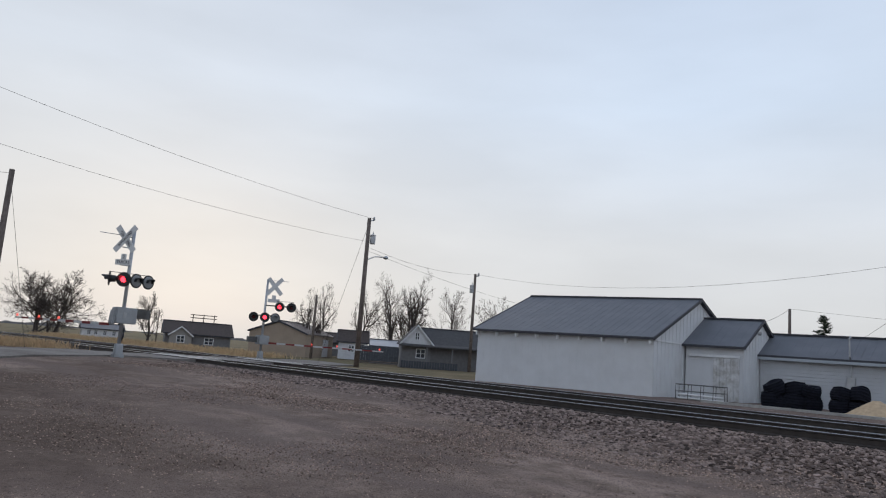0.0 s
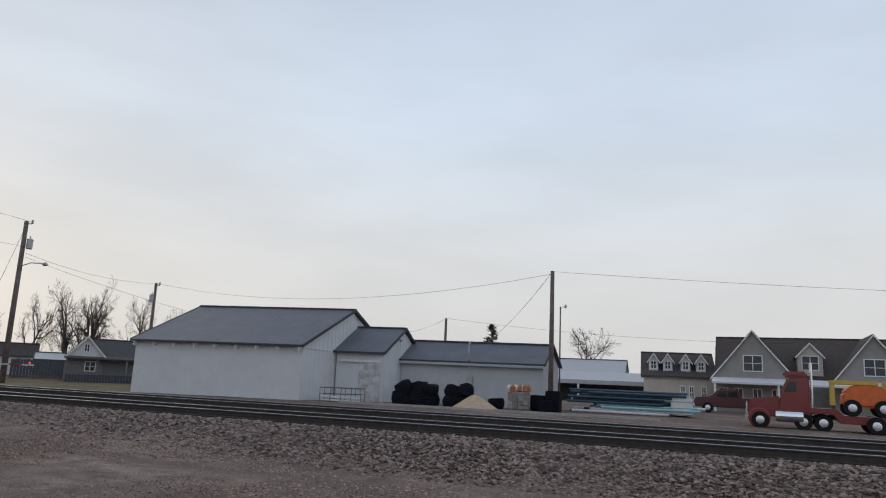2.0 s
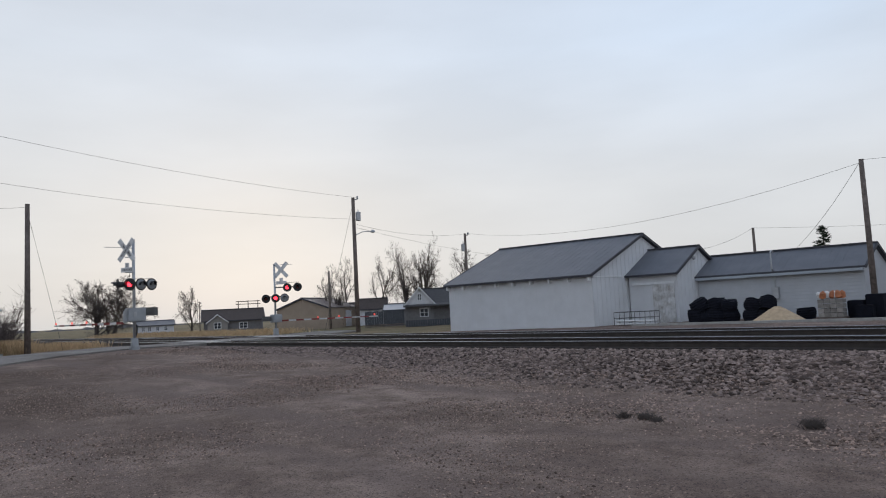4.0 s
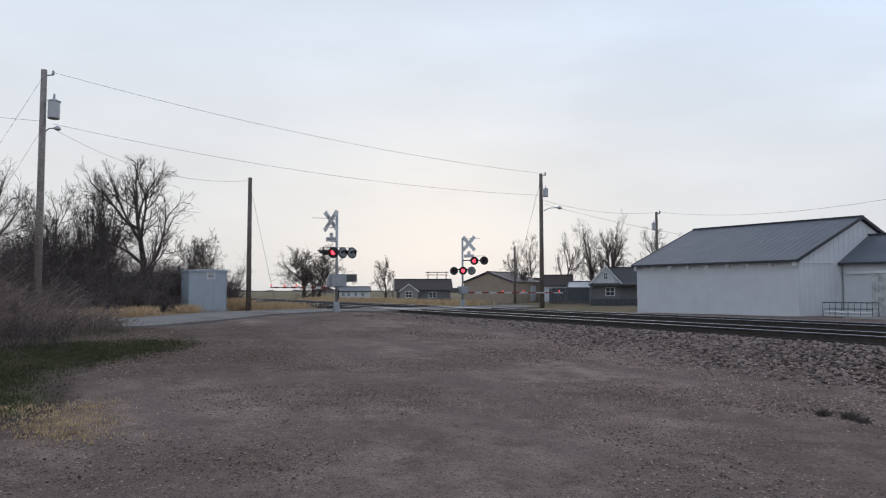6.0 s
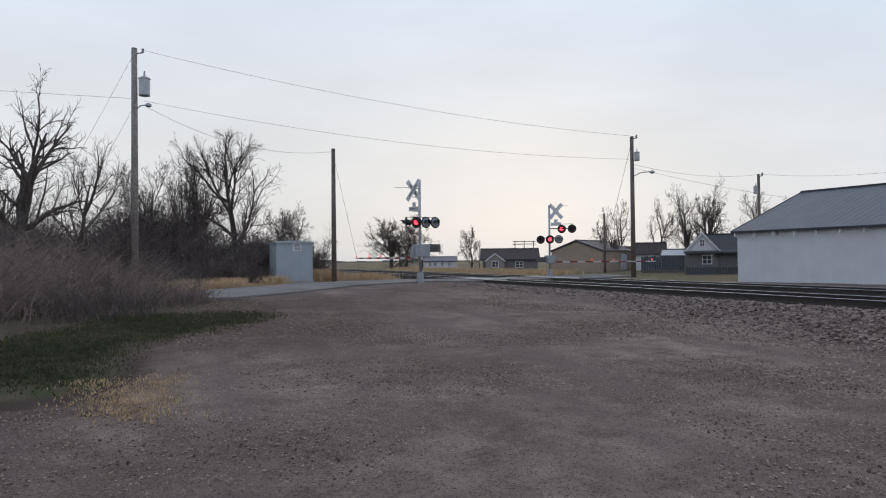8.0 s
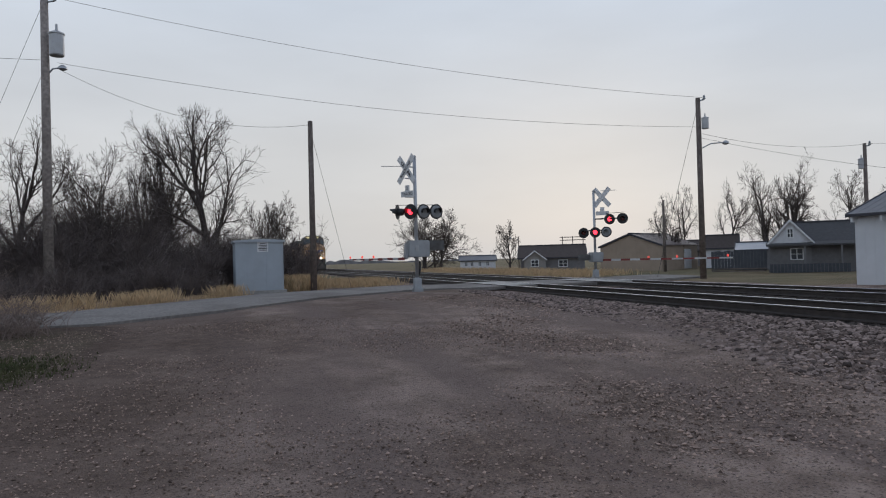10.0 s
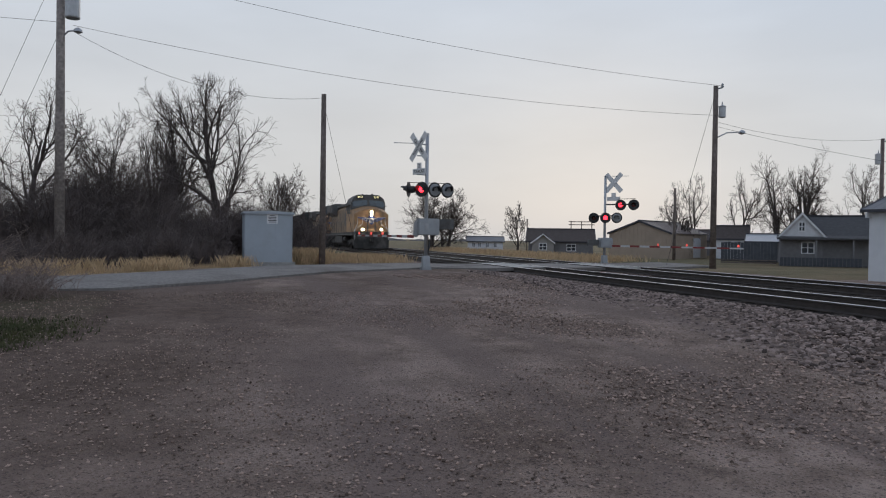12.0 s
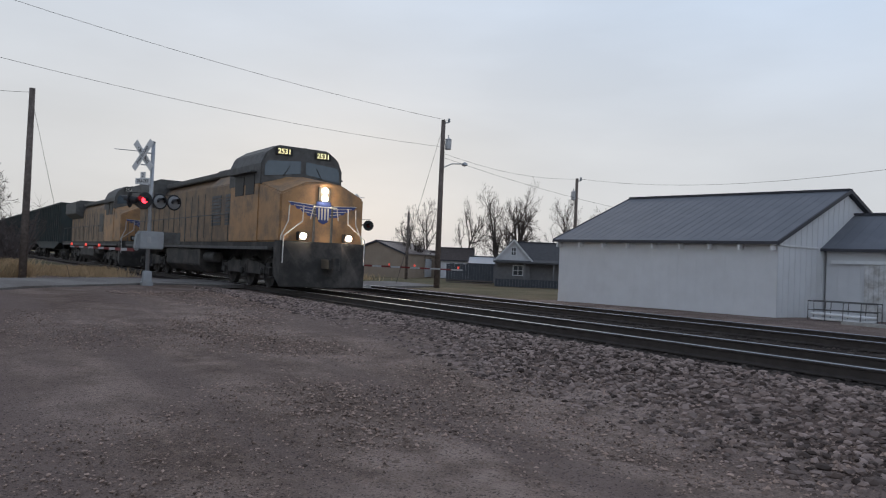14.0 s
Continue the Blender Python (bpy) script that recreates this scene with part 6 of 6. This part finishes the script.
def build_taupe_house():
    t = thing("taupe_house", "large taupe gabled house with dark roof and dormers", "house")
    m = pose(4.1, 45.6, 0.36, 0, 0, -2)
    gable_block(t, m, 0.3, 10.0, 1.2, 9.0, 0.1, 2.2, 4.75, 0.2, "lap", "house_taupe", "roof_shingle", 0.2)
    cross_gable(t, m, 0.0, 4.4, 0.0, 5.0, 2.15, 4.85, "house_taupe", "roof_shingle", 0.1)
    cross_gable(t, m, 6.3, 10.3, 0.0, 5.0, 2.15, 4.7, "house_taupe", "roof_shingle", 0.1)
    cross_gable(t, m, 4.6, 5.9, 1.1, 4.0, 3.55, 4.25, "house_cream", "roof_shingle", 2.4)
    window_unit(t, m, 2.2, 0.0, 2.55, 0.95, 0.85)
    window_unit(t, m, 8.3, 0.0, 2.5, 0.95, 0.85)
    window_unit(t, m, 5.25, 1.1, 2.75, 0.8, 0.75)
    for x in (0.6, 1.4, 2.4, 3.4):
        window_unit(t, m, x, 0.0, 0.55, 0.4, 0.95)
    bm = bm_new()
    add_prism(bm, [(-1.3, 1.75), (0.02, 2.05), (0.02, 2.14), (-1.3, 1.86)], "x", 0.0, 10.2)
    place(bm, m)
    part("porch_roof", bm, "house_white", t, "pale porch fascia")
    for x in (0.1, 3.4, 6.6, 10.0):
        bm = bm_new()
        add_box(bm, x, -1.25, 0.1, x + 0.12, -1.13, 1.8)
        place(bm, m)
        part("porch_post", bm, "white_trim", t)
    w = thing("house_wing", "cream wing with dark roof and small dormers", "house")
    m2 = pose(1.9, 46.6, 0.36, 0, 0, 5)
    gable_block(w, m2, -1.8, 2.3, 0, 6.5, 0.1, 2.05, 3.6, 0.2, "lap", "house_cream", "roof_shingle", 0.15)
    for x in (-1.2, -0.35, 0.7, 1.6):
        cross_gable(w, m2, x - 0.28, x + 0.28, 0.5, 3.0, 3.05, 3.45, "house_white", "roof_shingle", 2.2)
        window_unit(w, m2, x, 0.5, 2.55, 0.28, 0.42)
    for x in (0.5, 1.0, 1.7):
        window_unit(w, m2, x, 0.0, 0.8, 0.2, 0.7)


def build_canopy():
    t = thing("open_shed", "white-roofed open storage shed with dark bays", "shed")
    m = pose(-0.4, 54.6, 0.4, 0, 0, 4)
    gable_block(t, m, -9.5, -1.7, 2.2, 9.0, 0.1, 2.1, 3.35, 0.1, "board", "white_siding", "canopy_white", 0.1)
    bm = bm_new()
    add_prism(bm, [(-1.0, 1.55), (2.6, 2.25), (2.6, 2.35), (-1.0, 1.68)], "x", -9.5, 0.0)
    place(bm, m)
    part("lean_to_roof", bm, "canopy_white", t)
    bm = bm_new()
    add_box(bm, -9.5, -1.02, 1.38, 0.02, -0.96, 1.66)
    place(bm, m)
    part("fascia", bm, "canopy_white", t)
    for x in (-9.4, -4.9, -0.1):
        bm = bm_new()
        add_box(bm, x, -0.95, 0.1, x + 0.13, -0.82, 1.5)
        place(bm, m)
        part("post", bm, "white_trim", t)
    bm = bm_new()
    add_box(bm, -9.4, 1.6, 0.1, -0.1, 1.75, 1.9)
    place(bm, m)
    part("back_wall", bm, "fence_dark", t, "dark back wall of the bays")


build_garage()
build_dark_house()
build_small_houses()
build_porch_house()
build_taupe_house()
build_canopy()


# ---- yard goods beside the sheds ----
def coil_pile(x, y, z, n, r, seed, label):
    """Drum-shaped bundles of ribbed pipe, dumped on one another and sagging."""
    rng = random.Random(seed)
    t = thing("hose_pile", label, "pipe coils", group="pipe coils")
    low = (n + 1) // 2
    for k in range(n):
        bm = bm_new()
        R, H = r * rng.uniform(0.8, 1.1), rng.uniform(0.4, 0.52)
        prof = [(R * 0.35, 0.02)]
        for i in range(11):
            f = i / 10
            prof.append((R * (0.80 + 0.2 * math.sin(math.pi * (0.12 + 0.76 * f))) - 0.022 * (i % 2), H * f))
        prof += [(R * 0.6, H + 0.015), (R * 0.3, H - 0.06)]
        add_lathe(bm, prof, 18)
        for v in bm.verts:
            v.co *= 1 + 0.13 * noise.noise((v.co.x * 3 + k, v.co.y * 3, v.co.z * 3 + seed))
        top = k >= low
        place_x = x + ((k - low) - (n - low - 1) / 2 if top else k - (low - 1) / 2) * r * 1.25 + rng.uniform(-0.06, 0.06)
        bmesh.ops.transform(bm, matrix=pose(place_x, y + rng.uniform(-0.12, 0.12), z + (0.42 if top else 0.0), rng.uniform(-16, 16) if top else rng.uniform(-5, 5), rng.uniform(-22, 22) if top else rng.uniform(-5, 5), rng.uniform(0, 90)), verts=bm.verts)
        part("coil", bm, "black_hose", t)


coil_pile(-7.5, 27.3, 0.53, 3, 0.42, 1, "heap of black corrugated drain pipe coils")
coil_pile(-6.72, 27.5, 0.53, 4, 0.4, 2, "tall heap of black drain pipe coils")
coil_pile(-5.25, 27.4, 0.53, 4, 0.42, 3, "stack of black pipe coils by the sand")
coil_pile(-4.0, 28.6, 0.53, 1, 0.4, 4, "low bundle of black pipe behind the sand")


def build_sand():
    bm = bm_new()
    n = 28
    prof = [(1.05, 0.0), (0.85, 0.1), (0.55, 0.29), (0.28, 0.46), (0.1, 0.56)]
    rng = random.Random(4)
    rings = [[(-4.35 + (r * (1 + 0.07 * noise.noise((math.cos(6.28 * i / n) * 2, math.sin(6.28 * i / n) * 2, r)))) * math.cos(6.28 * i / n), 26.7 + 0.8 * r * math.sin(6.28 * i / n), 0.52 + h) for i in range(n)] for r, h in prof]
    loft(bm, rings)
    tagged(part("sand_mound", bm, "sand", None, smooth=True), "small cone of tan sand on the ground", "sand pile")


build_sand()


def build_pipe_rack():
    t = thing("pipe_rack", "low metal rack holding white plastic pipes", "rack", at=pose(-9.85, 26.3, 0.54, 0, 0, 12))
    for y in (-0.3, 0.3):
        bm = bm_new()
        add_path(bm, [(-0.85, y, 0.0), (-0.85, y, 0.55), (0.85, y, 0.55), (0.85, y, 0.0)], 0.018, 6)
        for u in (-0.42, 0.02, 0.45):
            add_tube(bm, (u, y, 0.0), (u + 0.02, y, 0.55), 0.012, n=5)
        add_tube(bm, (-0.85, y, 0.3), (0.85, y, 0.32), 0.012, n=5)
        part("rack_frame", bm, "loco_grey", t)
    for i in range(2):
        for j in range(6):
            bm = bm_new()
            add_tube(bm, (-0.78 - 0.03 * (j % 2), -0.25 + j * 0.1, 0.06 + i * 0.14), (0.55 + 0.1 * (j % 3), -0.25 + j * 0.1, 0.05 + i * 0.11), 0.032, n=8)
            part("pipe", bm, "pvc_white", t)


def build_pipe_stack():
    t = thing("pipe_stack", "stack of white, aqua and navy plastic pipes", "pipes", at=pose(-1.55, 30.9, 0.54, 0, 0, 2))
    rows = (("pvc_white", "pvc_navy", "pvc_white", "pvc_white"), ("pvc_aqua", "pvc_aqua", "pvc_white", "pvc_aqua"), ("pvc_navy", "pvc_navy", "pvc_aqua", "pvc_navy"), ("pvc_navy", "pvc_white", "pvc_navy", "pvc_navy"), ("pvc_navy", "pvc_navy", "pvc_navy", "pvc_navy"))
    rng = random.Random(8)
    for i, row in enumerate(rows):
        for j, mt in enumerate(row):
            for k in range(2):
                bm = bm_new()
                x0 = rng.uniform(-0.1, 0.9) + (0.8 if i == 1 else 0)
                add_tube(bm, (x0, j * 0.24 + k * 0.11, 0.06 + i * 0.19 + 0.09 * k), (x0 + 3.9, j * 0.24 + k * 0.11, 0.06 + i * 0.19 + 0.09 * k), 0.055, n=8)
                part("pipe", bm, mt, t)
    for x in (0.6, 3.2):
        bm = bm_new()
        add_box(bm, x, -0.1, -0.02, x + 0.1, 1.1, 0.02)
        part("batten", bm, "wood_pole", t)
    q = thing("tote_tank", "white plastic tote tank at the pipe stack", "tank", at=pose(2.95, 31.5, 0.5))
    bm = bm_new()
    add_box(bm, -0.4, -0.4, 0.1, 0.4, 0.4, 0.85)
    part("tank", bm, "pvc_white", q, bevel=0.05)
    bm = bm_new()
    for z in (0.15, 0.4, 0.65, 0.88):
        add_path(bm, [(-0.42, -0.42, z), (0.42, -0.42, z), (0.42, 0.42, z)], 0.012, 5)
    part("cage", bm, "galvanised", q)


def build_crates():
    t = thing("paver_pallet", "pallet of grey pavers topped with orange bags", "pallet", at=pose(-2.95, 28.0, 0.54, 0, 0, 6))
    for i in range(4):
        for j in range(4):
            bm = bm_new()
            add_box(bm, -0.4 + j * 0.2, -0.3, 0.08 + i * 0.16, -0.21 + j * 0.2, 0.3, 0.22 + i * 0.16)
            part("paver", bm, "paver", t)
    rng = random.Random(2)
    for i in range(9):
        bm = bm_new()
        add_lathe(bm, [(0.03, 0), (0.11, 0.05), (0.1, 0.22), (0.02, 0.3)], 8)
        part("bag", bm, "rust_orange" if i % 3 else "pvc_white", t, at=pose(-0.35 + 0.09 * i, rng.uniform(-0.2, 0.2), 0.72, rng.uniform(-25, 25), rng.uniform(-25, 25)))
    bm = bm_new()
    add_box(bm, -0.45, -0.35, 0.0, 0.45, 0.35, 0.07)
    part("pallet_base", bm, "wood_pole", t)
    b = thing("black_bins", "stacked black bins by the pole", "bins", at=pose(-2.0, 28.8, 0.54))
    for k, (x, h) in enumerate(((-0.35, 0.62), (0.25, 0.82), (0.0, 0.45))):
        bm = bm_new()
        add_box(bm, x - 0.28, -0.3 - 0.4 * (k == 2), 0, x + 0.28, 0.25 - 0.4 * (k == 2), h)
        part("bin", bm, "black_hose", b, bevel=0.03)
    s = thing("concrete_strip", "low concrete curb along the yard", "curb", at=pose(-3.5, 25.9, 0.5, 0, 0, 5))
    bm = bm_new()
    add_box(bm, -6.0, -0.12, 0, 6.0, 0.12, 0.12)
    part("curb", bm, "concrete", s, bevel=0.015)


build_pipe_rack()
build_pipe_stack()
build_crates()


def simple_wheel(parent, x, y, r, w=0.16, s=1):
    bm = bm_new()
    add_lathe(bm, [(r * 0.5, -w / 2), (r * 0.95, -w / 2), (r, -w / 4), (r, w / 4), (r * 0.95, w / 2), (r * 0.5, w / 2)], 20, (x, y, r), "y")
    wh = part("wheel", bm, "tyre", parent)
    bm = bm_new()
    add_lathe(bm, [(r * 0.2, -w / 2 - 0.02), (r * 0.55, -w / 2 + 0.005), (r * 0.55, w / 2 - 0.005), (r * 0.2, w / 2 + 0.02)], 14, (x, y, r), "y")
    part("rim", bm, "alloy", wh)


def build_pickup():
    t = thing("pickup", "dark maroon crew-cab pickup parked by the house", "pickup truck", at=pose(3.15, 41.0, 0.54, 0, 0, 2))
    bm = bm_new()
    add_prism(bm, [(0.0, 0.3), (3.6, 0.3), (3.6, 0.78), (2.35, 0.8), (2.2, 1.22), (1.25, 1.24), (0.85, 0.84), (0.05, 0.76)], "y", -0.62, 0.62)
    part("body", bm, "pickup_red", t, bevel=0.06)
    for x0, x1 in ((1.12, 1.62), (1.68, 2.14)):
        bm = bm_new()
        add_prism(bm, [(x0, 0.84), (x1, 0.84), (x1 - 0.03, 1.14), (x0 + (0.14 if x0 < 1.5 else 0), 1.14)], "y", -0.635, 0.635)
        part("side_window", bm, "car_glass", t)
    for x in (0.68, 2.85):
        for y in (-0.56, 0.56):
            simple_wheel(t, x, y, 0.27)
    bm = bm_new()
    add_box(bm, -0.05, -0.6, 0.3, 0.05, 0.6, 0.46)
    part("bumper", bm, "chrome", t, bevel=0.02)


def build_semi():
    t = thing("tractor_unit", "red conventional tractor unit with chrome tank", "truck", at=pose(5.25, 26.75, 0.52, 0, 0, -4) @ Matrix.Scale(0.84, 4))
    bm = bm_new()
    add_prism(bm, [(0.0, 0.45), (1.2, 0.45), (1.2, 1.25), (0.15, 1.12), (0.0, 0.95)], "y", -0.4, 0.4)
    add_prism(bm, [(1.15, 0.45), (2.2, 0.45), (2.2, 2.0), (1.45, 1.95), (1.2, 1.4)], "y", -0.62, 0.62)
    part("cab", bm, "semi_red", t, bevel=0.06)
    bm = bm_new()
    add_prism(bm, [(1.32, 1.42), (1.75, 1.42), (1.75, 1.8), (1.5, 1.8)], "y", -0.64, 0.64)
    part("side_window", bm, "car_glass", t)
    bm = bm_new()
    add_lathe(bm, [(0.2, 1.0), (0.22, 1.05), (0.22, 1.9), (0.2, 1.95)], 14, (0, -0.6, 0.5), "x")
    part("fuel_tank", bm, "chrome", t)
    bm = bm_new()
    add_tube(bm, (2.27, -0.5, 0.58), (2.27, -0.5, 2.55), 0.05)
    part("exhaust_stack", bm, "chrome", t)
    bm = bm_new()
    add_box(bm, 1.9, -0.35, 0.45, 3.1, 0.35, 0.6)
    part("chassis", bm, "loco_black", t)
    for x in (0.45, 1.95, 2.62):
        for y in (-0.55, 0.55):
            simple_wheel(t, x, y, 0.32, 0.2)
    bm = bm_new()
    add_box(bm, -0.06, -0.36, 0.5, 0.0, 0.36, 1.0)
    part("grille", bm, "chrome", t, "chrome radiator grille", bevel=0.02)
    bm = bm_new()
    add_box(bm, -0.12, -0.6, 0.3, 0.02, 0.6, 0.48)
    part("bumper", bm, "chrome", t, bevel=0.02)
    bm = bm_new()
    add_box(bm, 1.3, -0.66, 1.98, 2.15, 0.66, 2.2)
    part("sleeper_roof", bm, "semi_red", t, bevel=0.07)
    bm = bm_new()
    add_lathe(bm, [(0.36, -0.6), (0.4, -0.58), (0.4, -0.4), (0.36, -0.38)], 16, (0.42, 0, 0.38), "y")
    part("fender", bm, "semi_red", t)
    r = thing("lowboy_trailer", "red lowboy trailer carrying lift machines", "trailer", at=pose(7.1, 26.6, 0.52, 0, 0, -3))
    bm = bm_new()
    add_prism(bm, [(-0.1, 0.55), (0.6, 0.55), (0.8, 0.28), (6.6, 0.28), (6.6, 0.52), (0.9, 0.52), (0.7, 0.72), (-0.1, 0.72)], "y", -0.65, 0.65)
    part("deck", bm, "semi_red", r, bevel=0.02)
    for x in (1.75, 2.35, 5.6):
        for y in (-0.72, 0.72):
            simple_wheel(r, x, y, 0.27, 0.2)
    for x, mt, nm, lab in ((0.9, "lift_orange", "boom_lift", "orange boom lift on the trailer"), (2.35, "teal_grey", "scissor_lift", "grey-green lift on the trailer")):
        L = thing(nm, lab, "lift machine", at=pose(7.1 + x, 26.6 - 0.052 * x, 0.52 + 0.52, 0, 0, -3))
        bm = bm_new()
        add_prism(bm, [(0.0, 0.3), (1.2, 0.26), (1.3, 0.75), (1.0, 1.0), (0.3, 0.98), (0.0, 0.72)], "y", -0.45, 0.45)
        part("body", bm, mt, L, bevel=0.07)
        bm = bm_new()
        add_box(bm, -0.35, -0.4, 0.96, 1.0, -0.2, 1.1)
        add_box(bm, -0.35, -0.38, 0.3, -0.2, -0.22, 1.0)
        part("boom", bm, "lift_yellow", L, bevel=0.02)
        for wx in (0.25, 1.1):
            for wy in (-0.48, 0.48):
                simple_wheel(L, wx, wy, 0.26, 0.18)


build_pickup()
build_semi()


# ---- distance ----
def build_distance():
    rng = random.Random(31)
    v, f = [], []
    for k in range(900):
        a = 2 * math.pi * k / 900
        R = 430 + 40 * math.sin(k * 0.05)
        h = max(0.3, 1.6 + 2.2 * noise.noise((math.cos(a) * 9, math.sin(a) * 9, 1)) + rng.uniform(-0.8, 0.8))
        x, y = R * math.cos(a), R * math.sin(a)
        v += [(x, y, 0), (x, y, h), (x * 1.05, y * 1.05, h * 0.9), (x * 1.05, y * 1.05, 0)]
    for k in range(900):
        b, c = 4 * k, 4 * ((k + 1) % 900)
        for i in range(3):
            f.append((b + i, b + i + 1, c + i + 1, c + i))
    me = bpy.data.meshes.new("backdrop")
    me.from_pydata(v, [], f)
    me.materials.append(M["far_haze_wood"])
    tagged(new("backdrop", me), "far low line of bare woods on the horizon", "distant woods", kind="structure")


build_distance()


# ---- motion of the train ----
def motions():
    xs = np.arange(-1300.0, 60.0, 1.0)
    ys = np.array([track_y(x, TRACK_1) for x in xs])
    s = np.concatenate([[0.0], np.cumsum(np.hypot(np.diff(xs), np.diff(ys)))])
    s_end = float(np.interp(-21.2, xs, s))

    def spot(d):
        return float(np.interp(d, s, xs)), float(np.interp(d, s, ys))

    for ob, back, (b0, b1) in TRAIN:
        rows = []
        for k in range(29):
            t = k * 0.5
            front = s_end - float(np.interp(14.0 - t, [0, 0.5, 1, 1.5, 2, 3, 3.5, 4, 14], [0, 11.5, 22.2, 31.5, 40.2, 58.0, 68.3, 79.0, 250.0])) - back
            (xa, ya), (xb, yb) = spot(front - b0), spot(front - b1)
            ang = math.atan2(ya - yb, xa - xb)
            x0, y0 = xa + math.cos(ang) * b0, ya + math.sin(ang) * b0
            rows.append((t, pose(x0, y0, RAIL_TOP, 0, 0, math.degrees(ang))))
        walk(ob, rows)


motions()
